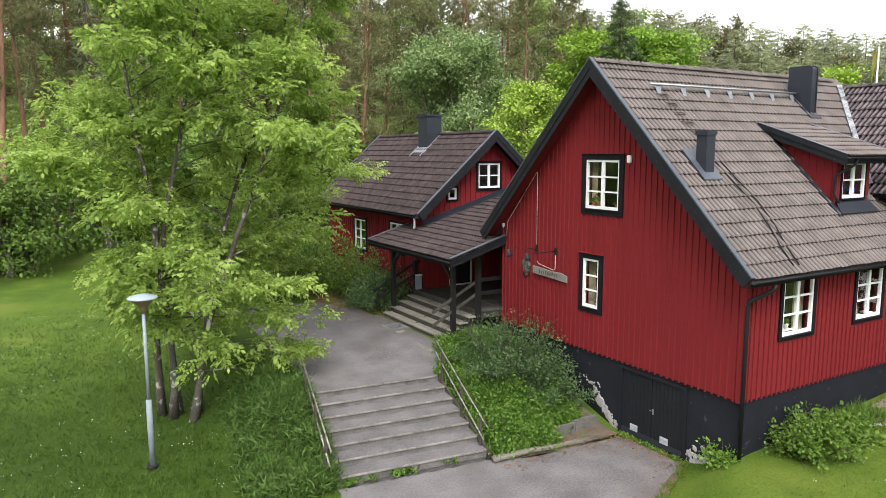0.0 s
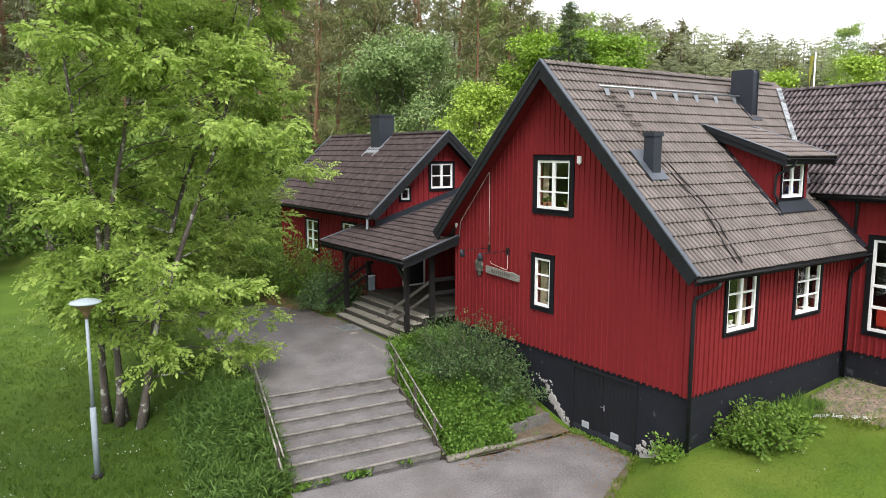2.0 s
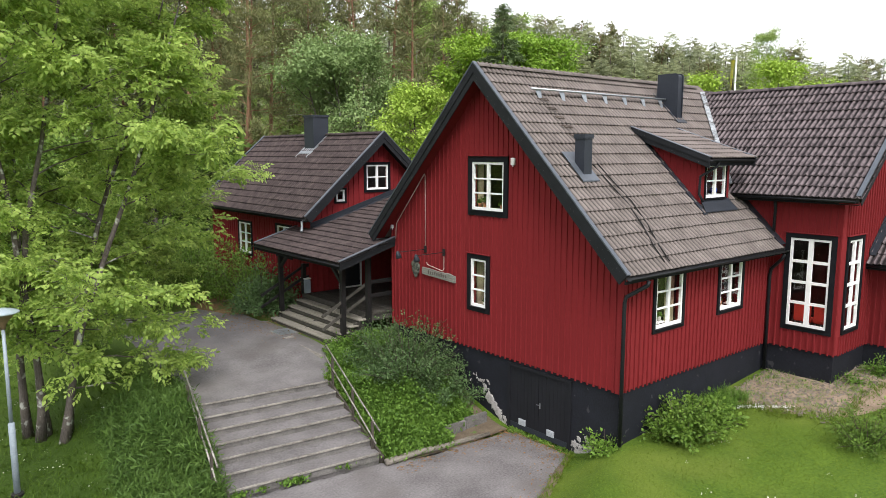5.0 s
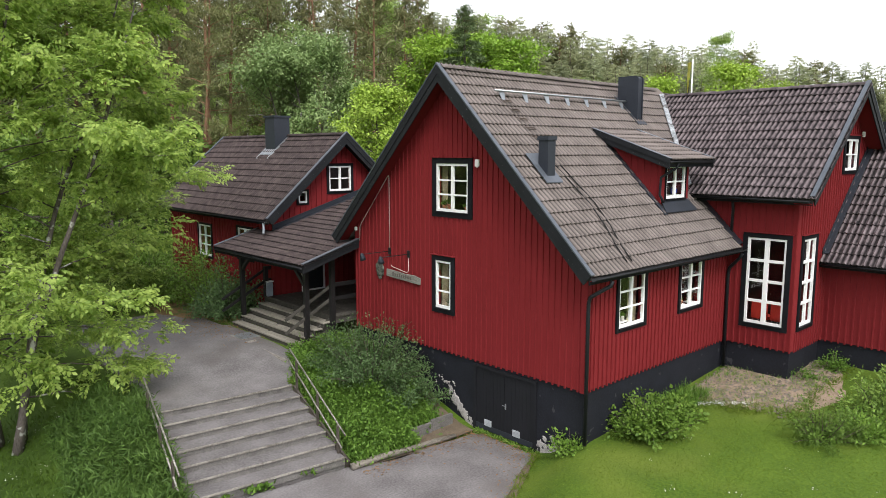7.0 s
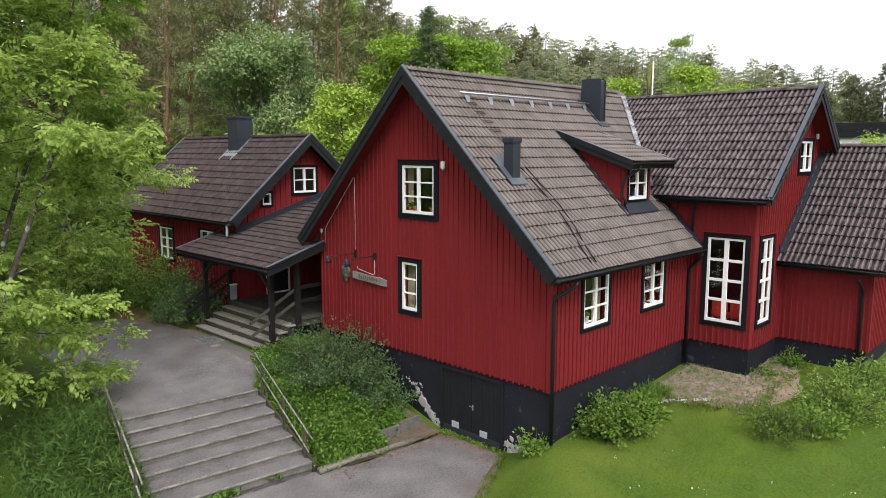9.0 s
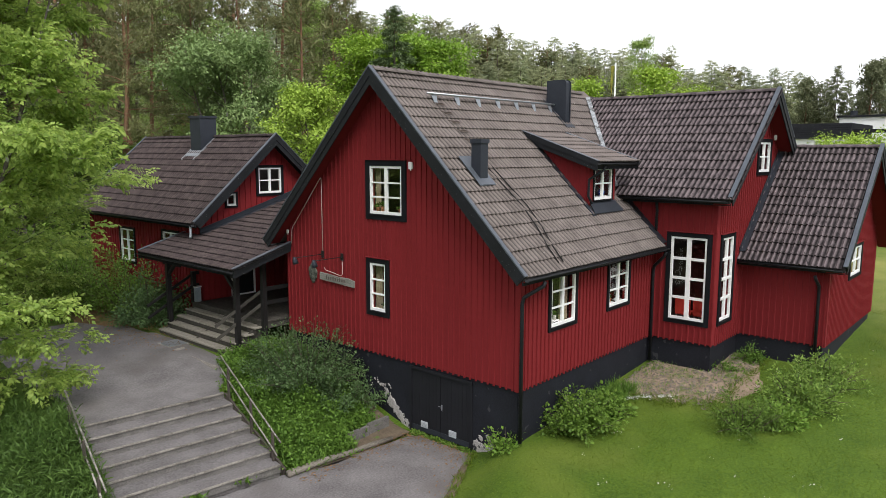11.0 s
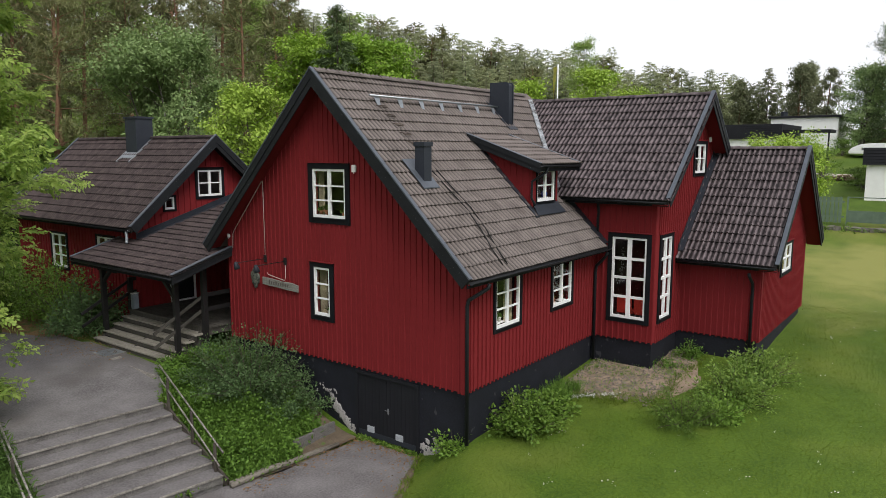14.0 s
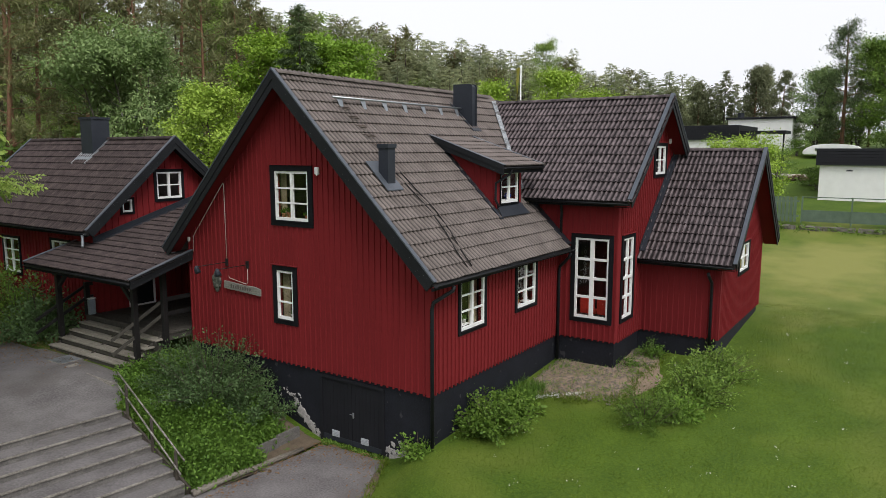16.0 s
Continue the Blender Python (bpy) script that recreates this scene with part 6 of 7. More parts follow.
for name, y, z, w, h, lab in (("sensor_box", 3.33, 6.05, 0.13, 0.18, "small white weatherproof box on the gable wall"), ("junction_box", 8.46, 4.06, 0.09, 0.11, "small white junction box by the wall corner")):
    bx = thing(name, lab, "wall box", "", (-0.03, y, z))
    bm = bmesh.new()
    box(bm, -0.06, 0.0, -w / 2, w / 2, 0, h)
    bmesh.ops.bevel(bm, geom=bm.edges[:], offset=0.012, segments=2, affect="EDGES")
    part("case", bm, WHITE, bx)
    bm = bmesh.new()
    tube(bm, [(-0.03, 0, -0.001), (-0.03, 0, -0.035)], 0.012, 6)
    part("gland", bm, WHITE, bx)
for (x, y, z, n, lab) in ((10.95, W2_Y - 0.03, 6.85, "y", "small white lamp beside the wing's gable window"),):
    bx = thing("wall_lamp", lab, "lamp", "", (x, y, z))
    bm = bmesh.new()
    box(bm, -0.035, 0.035, -0.08, 0.0, 0, 0.16)
    bmesh.ops.bevel(bm, geom=bm.edges[:], offset=0.015, segments=2, affect="EDGES")
    part("case", bm, WHITE, bx)
pl = thing("porch_lamp", "white tube lamp under the porch eave", "lamp", "", (-0.42, 14.1, 2.72))
bm = bmesh.new()
tube(bm, [(0, -0.3, 0), (0, 0.3, 0)], 0.055, 10)
part("tube_cover", bm, WHITE, pl, "", True)
bm = bmesh.new()
box(bm, -0.02, 0.07, -0.28, 0.28, -0.03, 0.1)
part("base", bm, METAL, pl)
# roof fittings
for k in range(5):
    y = 3.38 - k * 0.235
    x = 0.93 + 0.04 * k
    bm = bmesh.new()
    for dx in (0.0, 0.26):
        tube(bm, [(x + dx, y + 0.1, mz(y + 0.1) + 0.06), (x + dx, y, mz(y) + 0.14), (x + dx, y - 0.06, mz(y - 0.06) + 0.16)], 0.012, 5)
    tube(bm, [(x, y - 0.06, mz(y - 0.06) + 0.16), (x + 0.26, y - 0.06, mz(y - 0.06) + 0.16)], 0.014, 5)
    tube(bm, [(x, y, mz(y) + 0.14), (x + 0.26, y, mz(y) + 0.14)], 0.014, 5)
    part("roof_step", bm, BARK_DARK, house, "rusty iron roof step")
for dx in (0.0, 0.2):
    bm = bmesh.new()
    pts = [(1.08 + dx, 1.85), (1.15 + dx, 1.4), (1.28 + dx, 0.9), (1.2 + dx, 0.4), (1.05 + dx, 0.0), (0.98 + dx, -0.35)]
    tube(bm, [(x, y, mz(y) + 0.085 + 0.01 * (i % 2)) for i, (x, y) in enumerate(pts)], 0.016, 5)
    part("roof_cable", bm, TARRED, house, "dark heating cable lying on the tiles", True)
# foundation stones laid bare beside the basement door
rng = random.Random(5)
ROUGH = []
for k in range(6):
    bm = bmesh.new()
    bmesh.ops.create_icosphere(bm, subdivisions=1, radius=1.0)
    for v in bm.verts:
        v.co *= 1 + 0.75 * noise.noise(v.co * 1.7 + Vector((k * 7, 0, 0)))
    me = bpy.data.meshes.new("stone")
    bm.to_mesh(me)
    bm.free()
    me.materials.append(STONE)
    ROUGH.append(me)
found = thing("foundation_stones", "rough pale foundation stones laid bare under flaked black paint", "stones")
for i in range(190):
    if i < 120:
        # a band that follows the slope of the bed, thinning upwards
        w = (i / 120) ** 1.3
        across = rng.gauss(0.05, 0.22 - 0.08 * w)
        y, z = mix(3.74, 4.45, w) + across * 0.8, mix(-0.66, 0.16, w) + across * 0.55 + 0.05
        s = rng.uniform(0.03, 0.13) * (1.1 - 0.65 * w)
    elif i < 135:
        y, z = rng.uniform(4.1, 5.0), rng.uniform(0.12, 0.36)
        s = rng.uniform(0.015, 0.04)
    else:
        y, z = 0.25 + rng.random() ** 0.8 * 1.1, -0.70 + abs(rng.gauss(0, 0.16))
        s = rng.uniform(0.04, 0.13)
    ob = new("stone", rng.choice(ROUGH))
    ob.matrix_basis = Matrix.Translation((0.052, y, max(z, -0.76))) @ Euler((rng.uniform(-3, 3), 0, 0)).to_matrix().to_4x4() @ Matrix.Diagonal((0.018, s * rng.uniform(0.85, 1.2), s * rng.uniform(0.6, 1.0), 1))
    ob.parent = found
# ---- rails beside the steps ----
IRON = material("worn_painted_iron", (0.33, 0.31, 0.28), 0.5, (0.09, 0.08, 0.07), 4, 30, 0.2, metal=0.3, big=0.3)
POST = material("brown_iron_post", (0.10, 0.085, 0.07), 0.7, (0.05, 0.042, 0.036), 5, 40, 0.3)


def stair_point(v, across, h):
    return STAIR_FOOT + STAIR_UP * v + STAIR_ALONG * across + Z * (STAIR_RISE / STAIR_RUN * v + STAIR_RISE + h)


# each bar: (run, across, height) at its upper and lower end
for lab, bars, posts in (("worn two-bar iron handrail beside the planted bed", (((3.15, -0.06, 0.80), (-0.04, 0.01, 0.55)), ((3.15, -0.03, 0.50), (0.0, 0.09, 0.24))), (0.3, 1.4, 2.65)),
                         ("worn two-bar iron handrail beside the tall herbs", (((3.15, 3.60, 0.72), (-0.25, 3.78, 0.78)), ((3.15, 3.57, 0.32), (-0.25, 3.82, 0.48))), (0.2, 1.35, 2.6))):
    rl = thing("handrail", lab, "railing", "step rails")
    for a, b in bars:
        bm = bmesh.new()
        tube(bm, [stair_point(*b), stair_point(*a)], 0.021, 8)
        part("bar", bm, IRON, rl, "", True)
    (v1, a1, h1), (v0, a0, h0) = bars[0]
    for v in posts:
        k = (v - v0) / (v1 - v0)
        bm = bmesh.new()
        beam(bm, stair_point(v, mix(a0, a1, k) + 0.03, -0.35), stair_point(v, mix(a0, a1, k) + 0.03, mix(h0, h1, k)), 0.045, 0.06, (0, 1, 0))
        part("post", bm, POST, rl)
for across in (-0.03, STAIR_WIDE + 0.03):
    bm = bmesh.new()
    beam(bm, stair_point(-0.1, across, -0.13), stair_point(2.9, across, -0.13), 0.05, 0.22)
    part("string_board", bm, POST, stair)
SOIL = material("brown_garden_soil", (0.17, 0.13, 0.09), 0.95, (0.07, 0.055, 0.04), 3, 40, 0.9, spots=(0.09, 0.13, 0.035), spot_scale=4, spot_cover=0.6, big=0.6)
strip_sheet("soil", SOIL, [3.3 + 0.05 * i for i in range(13)], lambda y: -3.75 + 4.5 * max(0.0, 3.52 - y), lambda y: -0.02, "bare brown soil between log and kerb", "soil", 0.03, 16)
strip_sheet("soil_bank", SOIL, [3.9 + 0.1 * i for i in range(16)], lambda y: -1.1 + 0.35 * (y - 4.0), lambda y: -0.02, "bare soil of the bed beside the plinth", "soil", 0.02, 8)
strip_sheet("soil_edge", SOIL, [-4.0 + 0.1 * i for i in range(54)], lambda y: yard_right(y) - 0.16 - 0.07 * math.sin(3.1 * y) - 0.05 * math.sin(8.7 * y), lambda y: yard_right(y) + 0.20 + 0.09 * math.sin(2.3 * y + 1), "bare soil where the lawn meets the asphalt", "soil", 0.045, 5)
# log and kerb that hold the bed
LOG_WOOD = material("weathered_log_wood", (0.235, 0.210, 0.175), 0.9, (0.085, 0.075, 0.062), 5, 40, 0.5, stretch=(0.3, 2, 2), big=0.4)
log = thing("log", "weathered grey log lying along the bed", "log", "", (-3.8, 3.57, -0.66))
bm = bmesh.new()
tube(bm, [(0, 0, 0), (0.8, -0.06, 0.01), (1.6, -0.14, -0.005), (2.4, -0.2, -0.02), (3.0, -0.26, -0.03)], [0.085, 0.08, 0.072, 0.062, 0.05], 12)
for v in bm.verts:
    v.co += Vector((0, 1, 1)) * 0.015 * noise.noise(v.co * 4)
part("trunk", bm, LOG_WOOD, log, "", True)
kerb = thing("kerb", "low weathered concrete kerb holding the bed", "kerb", "", (0, 0, 0))
for x0, x1, y0, h in ((-1.75, -1.1, 3.83, -0.42), (-1.08, -0.35, 3.86, -0.38)):
    bm = bmesh.new()
    box(bm, x0, x1, y0, y0 + 0.1, -0.8, h)
    bmesh.ops.bevel(bm, geom=bm.edges[:], offset=0.015, segments=2, affect="EDGES")
    part("kerb_block", bm, RISER, kerb)
cover = thing("hatch", "pale square steel hatch set in the asphalt", "hatch", "", (-2.32, 11.4, ground_z(-2.32, 11.4) + 0.03))
bm = bmesh.new()
box(bm, -0.3, 0.3, -0.35, 0.35, 0.0, 0.015)
part("lid", bm, ZINC, cover)
bm = bmesh.new()
box(bm, -0.34, 0.34, -0.39, 0.39, -0.05, 0.008)
part("rim", bm, CONCRETE, cover)
# ---- street lamp ----
lx, ly = -10.51, 7.45
sl = thing("street_lamp", "grey steel lamp post with a wide disc head on grass", "street lamp", "", (lx, ly, ground_z(lx, ly)))
LAMP_GREY = material("lamp_grey_paint", (0.30, 0.345, 0.39), 0.55, (0.22, 0.255, 0.29), 4, 40, 0.1)
bm = bmesh.new()
tube(bm, [(0, 0, 0.0), (0, 0, 1.6), (0, 0, 1.62)], [0.065, 0.065, 0.05], 16)
part("lower_pole", bm, LAMP_GREY, sl, "", True)
bm = bmesh.new()
tube(bm, [(0, 0, 1.6), (0, 0, 3.62)], [0.041, 0.034], 16)
part("upper_pole", bm, LAMP_GREY, sl, "", True)
bm = bmesh.new()
tube(bm, [(0, 0, -0.05), (0, 0, 0.07), (0, 0, 0.09)], [0.13, 0.13, 0.10], 16)
part("foot_collar", bm, TARRED, sl, "dark foot collar")
bm = bmesh.new()
tube(bm, [(0, 0, 3.60), (0, 0, 3.70), (0, 0, 3.80), (0, 0, 3.90), (0, 0, 3.94)], [0.05, 0.065, 0.14, 0.25, 0.295], 28)
part("diffuser", bm, material("smoked_diffuser", (0.22, 0.15, 0.09), 0.35, (0.16, 0.11, 0.065), 4, 30, 0.02), sl, "brownish cone under the head", True)
bm = bmesh.new()
tube(bm, [(0, 0, 3.925), (0, 0, 3.945), (0, 0, 3.965), (0, 0, 4.0), (0, 0, 4.03), (0, 0, 4.04)], [0.305, 0.325, 0.31, 0.22, 0.10, 0.02], 28)
part("shade", bm, material("pale_lamp_paint", (0.36, 0.42, 0.47), 0.3, (0.28, 0.33, 0.37), 4, 40, 0.05), sl, "pale metal disc", True)
# ---- beds, shrubs, herbs ----
rng = np.random.default_rng(404)


def scatter(n, x0, x1, y0, y1, keep):
    out = []
    while len(out) < n:
        x, y = rng.uniform(x0, x1), rng.uniform(y0, y1)
        if keep(x, y):
            out.append((x, y, ground_z(x, y)))
    return np.array(out)


def herbs(name, label, pts, per, height, length, width, mat, spread=0.12, up=1.0):
    """Low growth: tufts of blades at the given places."""
    n = len(pts) * per
    base = np.repeat(pts, per, axis=0)
    clump = np.array([0.75 + 0.9 * noise.noise((p[0] * 1.3, p[1] * 1.3, 9.0)) for p in pts])
    tall = np.repeat(rng.uniform(0.5, 1.15, len(pts)) * np.clip(clump, 0.2, 1.6), per)
    pos = base + rng.normal(0, 1, (n, 3)) * np.array([spread, spread, 0]) + np.stack([0 * tall, 0 * tall, rng.uniform(0, 1, n) * height * tall], axis=1)
    d = rng.normal(0, 0.7, (n, 3)) + np.array([0, 0, up])
    ob = leaf_object(name, pos, d, length * rng.uniform(0.6, 1.3, n), width, mat, None, rng, 0.3, 0.5)
    return tagged(ob, label, "plants", "", "stuff")


def in_bed(x, y):
    right = -0.06
    return (3.62 - 0.11 * (x + 3.8)) < y < 8.7 and -3.5 + 0.12 * (y - 4.2) + (0.45 * max(0, y - 7)) < x < right and not (x > -1.9 and y < 3.95) and not (x > -0.75 + 0.3 * (y - 4.0) and y < 5.2)


herbs("bed_plants", "dense fresh green ground cover filling the sloping bed", scatter(1900, -3.6, 0, 3.2, 8.7, in_bed), 20, 0.55, 0.085, 0.55, LEAF_HERB, 0.09, 0.6)
herbs("bed_grass", "long green grass tufts in the bed", scatter(420, -3.6, 0, 3.3, 6.2, in_bed), 14, 0.03, 0.34, 0.05, LEAF_HERB, 0.07, 1.6)
bush("shrub", "dark grey-green spreading shrub at the gable", (-1.15, 6.35, ground_z(-1.15, 6.35)), 1.55, 1.75, 15000, 0.075, LEAF_SHRUB, 3, 0.5, 90, 1.1)
bush("shrub", "dark green shrub against the plinth", (-0.75, 5.15, ground_z(-0.75, 5.15)), 1.0, 0.95, 5000, 0.075, LEAF_SHRUB, 4, 0.5, 34, 0.9)
bush("shrub", "light green bush by the porch post", (-1.6, 8.35, ground_z(-1.6, 8.35)), 0.6, 0.7, 1500, 0.09, LEAF_HERB, 5, 0.55, 20, 1.0)


LEAF_BANK = leaf_material("bank_herb_leaf", (0.034, 0.080, 0.014), (0.140, 0.232, 0.050), 0.1)


def in_bank(x, y):
    return 4.2 < y < 9.2 and -9.1 + 0.12 * (y - 4) < x < -7.25 + 0.12 * (y - 4.6)


herbs("tall_herbs", "tall dense strap-leaved herbs on the bank beside the steps", scatter(1700, -9.3, -6.6, 4.0, 9.2, in_bank), 21, 0.50, 0.19, 0.14, LEAF_BANK, 0.10, 0.5)
herbs("foot_weeds", "low weeds growing along the foot of the steps", np.array([(STAIR_FOOT + STAIR_ALONG * u + Z * 0.02 - STAIR_UP * 0.03)[:] for u in (0.9, 1.95, 2.0, 2.1, 2.2, 2.3, 2.8, 3.2, 3.35, 3.45, 3.5)]), 40, 0.06, 0.09, 0.6, LEAF_HERB, 0.09, 0.6)
herbs("door_weeds", "thin weeds along the basement door", scatter(50, -0.35, -0.02, 1.2, 3.4, lambda x, y: x > -0.12 - 0.1 * (y > 3)), 10, 0.05, 0.08, 0.4, LEAF_RASP, 0.05, 0.8)
bush("shrub", "bright green bramble bush beside the red wall", (1.55, -0.65, ground_z(1.55, -0.65)), 0.72, 1.05, 7500, 0.075, LEAF_RASP, 6, 0.75, 46, 1.05)
bush("shrub", "green bramble bush with broad leaves by the lawn", (2.75, -0.75, ground_z(2.75, -0.75)), 0.5, 0.5, 1800, 0.10, LEAF_RASP, 7, 0.8, 26, 0.9)
bush("shrub", "small bright green bush at the house corner", (-0.12, 0.32, ground_z(-0.12, 0.32) + 0.05), 0.3, 0.46, 1000, 0.075, LEAF_RASP, 8, 0.7, 20, 1.0)
bush("shrub", "dark leafy bush at the edge of the lawn", (3.75, -3.75, ground_z(3.75, -3.75)), 0.6, 1.0, 5000, 0.065, LEAF_UNDER, 9, 0.45, 40, 1.15)
bush("shrub", "pale green rhododendron bush at the lawn edge", (4.55, -4.3, ground_z(4.55, -4.3)), 0.5, 0.6, 2200, 0.10, LEAF_RASP, 10, 0.5, 30, 0.9)
bush("shrub", "light green spreading shrub before the lower wing", (5.75, -4.4, ground_z(5.75, -4.4)), 0.85, 1.0, 5000, 0.09, LEAF_SPREAD, 12, 0.5, 44, 0.95)
bush("shrub", "leafy shrub with brownish twigs before the lower wing", (7.5, -4.5, ground_z(7.5, -4.5)), 0.8, 1.0, 4400, 0.085, LEAF_SPREAD, 17, 0.5, 40, 1.0)
bush("shrub", "small leafy shrub against the wing plinth", (8.3, -2.45, ground_z(8.3, -2.45)), 0.35, 0.5, 900, 0.075, LEAF_HERB, 13, 0.6, 16, 1.0)
bush("shrub", "small leafy weed clump against the wing plinth", (7.1, -2.1, ground_z(7.1, -2.1)), 0.25, 0.35, 500, 0.07, LEAF_HERB, 18, 0.6, 12, 1.0)
for k, (x, y, s, h) in enumerate(((-1.35, 14.5, 0.85, 2.0), (-1.2, 16.4, 0.9, 2.4), (-2.4, 18.6, 1.4, 2.9), (-2.0, 20.6, 1.6, 3.2))):
    bush("shrub", "dense leafy green bush in front of the annex wall", (x, y, ground_z(x, y)), s, h, 6500, 0.11, LEAF_RASP if k else LEAF_SHRUB, 14 + k, 0.55, 60, 1.2)
# bare earth before the wing
DIRT = material("dry_gravelly_earth", (0.36, 0.275, 0.200), 0.95, (0.135, 0.098, 0.070), 2.6, 30, 0.8, spots=(0.105, 0.125, 0.040), spot_scale=1.8, spot_cover=0.58, spot_soft=0.12, big=0.7)
strip_sheet("bare_earth", DIRT, [-3.4 + 0.1 * i for i in range(33)], lambda y: 4.2 + (0.75 * abs(y + 2.0) if y < -2.0 else -0.25 * (y + 2.0)) + 1.6 * max(0.0, -2.6 - y) ** 2 + 0.12 * math.sin(5 * y), lambda y: (8.7 if y > -1.75 else 8.7 - 0.9 * abs(y + 1.75)) - 1.5 * max(0.0, -2.6 - y) ** 2 + 0.22 * math.sin(4.1 * y) + 0.14 * math.sin(11.3 * y + 1) + 0.08 * math.sin(23 * y), "dry gravelly earth strip by the wing wall", "earth", 0.025)
NEEDLES = material("brown_needle_litter", (0.23, 0.14, 0.065), 0.95, (0.13, 0.09, 0.045), 1.2, 60, 0.6, spots=(0.10, 0.12, 0.035), spot_scale=1.1, spot_cover=0.60)
strip_sheet("needle_litter", NEEDLES, [13.2 + 0.25 * i for i in range(27)], lambda y: -1.2 - 2.0 * smooth_step(13.2, 16.0, y) * (1 - smooth_step(17.5, 19.7, y)) - 0.12 * math.sin(4.3 * y), lambda y: -1.0, "brown needle litter on the terrace edge", "litter", 0.05, 12)
LITTER = material("dry_leaf_bits", (0.27, 0.155, 0.070), 0.9, (0.12, 0.075, 0.04), 9, 40, 0.1, vary=0.35)
bits = []
while len(bits) < 5200:
    x, y = -1.3 + rng.normal(0, 1.25), rng.uniform(10.2, 21.0)
    if x < -0.3 and rng.random() < smooth_step(10.0, 14.0, y) + 0.08:
        bits.append((x, y, ground_z(x, y) + 0.06))
for k in range(900):
    # along the log, the steps' sides and the basement wall
    x, y = ((rng.uniform(-3.7, -0.1), 3.35 - abs(rng.normal(0, 0.3))), (-0.1 - abs(rng.normal(0, 0.35)), rng.uniform(1.3, 3.3)), ((rng.uniform(-3.0, 1.2) - 1.37) / 0.51 - abs(rng.normal(0, 0.4)), 0))[k % 3]
    if k % 3 == 2:
        y = 1.37 + 0.51 * x + abs(rng.normal(0, 0.35))
    bits.append((x, y, ground_z(x, y) + 0.045))
bits = np.array(bits)
leaf_object("leaf_litter", bits, rng.normal(0, 1, bits.shape) * np.array([1, 1, 0.12]), rng.uniform(0.03, 0.085, len(bits)), 0.5, LITTER, None, rng, 0.1, 2.0, "brown dry leaf bits and needles strewn on the paving", "stuff")["category"] = "litter"
PEBBLE = material("dull_pebble", (0.25, 0.21, 0.17), 0.9, (0.13, 0.11, 0.09), 5, 40, 0.3, vary=0.3)
pebbles_v, pebbles_f = [], []
for i in range(1500):
    x, y = rng.uniform(4.2, 8.6), rng.uniform(-2.7, -0.1)
    r = rng.uniform(0.015, 0.055)
    c = np.array((x, y, ground_z(x, y) + 0.03))
    k = len(pebbles_v)
    for dx, dy, dzz in ((1, 0, 0), (-1, 0, 0), (0, 1, 0), (0, -1, 0), (0, 0, 0.7)):
        pebbles_v.append(tuple(c + r * np.array((dx, dy, dzz)) * rng.uniform(0.7, 1.3)))
    pebbles_f += [(k, k + 2, k + 4), (k + 2, k + 1, k + 4), (k + 1, k + 3, k + 4), (k + 3, k, k + 4)]
tagged(raw("pebbles", pebbles_v, pebbles_f, PEBBLE), "small loose stones on the bare earth", "stones", "", "stuff")
herbs("earth_weeds", "sparse weeds on the bare earth", scatter(200, 4.3, 8.6, -2.8, -0.1, lambda x, y: True), 12, 0.05, 0.12, 0.12, LEAF_RASP, 0.08, 1.0)
ring = []
for k in range(520):
    y = rng.uniform(-2.95, -0.15)
    left = 4.2 + (0.75 * abs(y + 2.0) if y < -2.0 else -0.25 * (y + 2.0))
    x = left + rng.normal(0.05, 0.22) if k % 3 else rng.uniform(left, 8.6)
    if k % 3 == 0:
        y = -2.9 + abs(rng.normal(0, 0.16))
    ring.append((x, y, ground_z(x, y)))
herbs("fringe_grass", "uneven grass creeping over the edge of the bare earth", np.array(ring), 9, 0.02, 0.11, 0.10, GRASS_BLADE, 0.07, 0.7)
herbs("wall_grass", "long grass along the plinth", scatter(110, 2.9, 4.4, -0.8, -0.1, lambda x, y: True), 16, 0.02, 0.30, 0.04, LEAF_HERB, 0.07, 1.8)


def on_lawn(x, y):
    if x > -0.2 and y > -0.15:
        return False
    if x > 3.8 and -2.9 < y and x < 8.8:
        return False
    if x > 8.2 and y > -4.7 and x < 15.3:
        return False
    if y > 1.37 + 0.51 * x and -8.6 < x < 0:
        return False
    return True


pts = np.concatenate([scatter(24000, -4, 16, -9, 0.9, on_lawn), scatter(4000, 14, 20, -14, 1, lambda x, y: x > 15.4 or y < -4.8)])
herbs("lawn_grass", "short mown grass blades of the lawn", pts, 3, 0.01, 0.055, 0.16, GRASS_BLADE, 0.09, 0.5)
edge_pts = []
for k in range(420):
    y = rng.uniform(-4.0, 1.3)
    x = (y - 1.37) / 0.51 + abs(rng.normal(0.10, 0.12))
    edge_pts.append((x, y, ground_z(x, y) + 0.01))
herbs("edge_grass", "ragged grass tufts along the asphalt edge", np.array(edge_pts), 9, 0.02, 0.12, 0.10, GRASS_BLADE, 0.05, 0.7)
DARK_BLADE = leaf_material("dark_grass_blade", (0.024, 0.056, 0.004), (0.090, 0.148, 0.016), 0.05)
herbs("rough_grass", "longer uncut grass round the rowan and lamp", scatter(9500, -17, -7.5, 2, 27, lambda x, y: y < 10 + 17 * rng.random() and not in_bank(x, y)), 6, 0.02, 0.14, 0.11, DARK_BLADE, 0.09, 0.8)
FLOWER = material("white_petals", (0.75, 0.75, 0.70), 0.7)
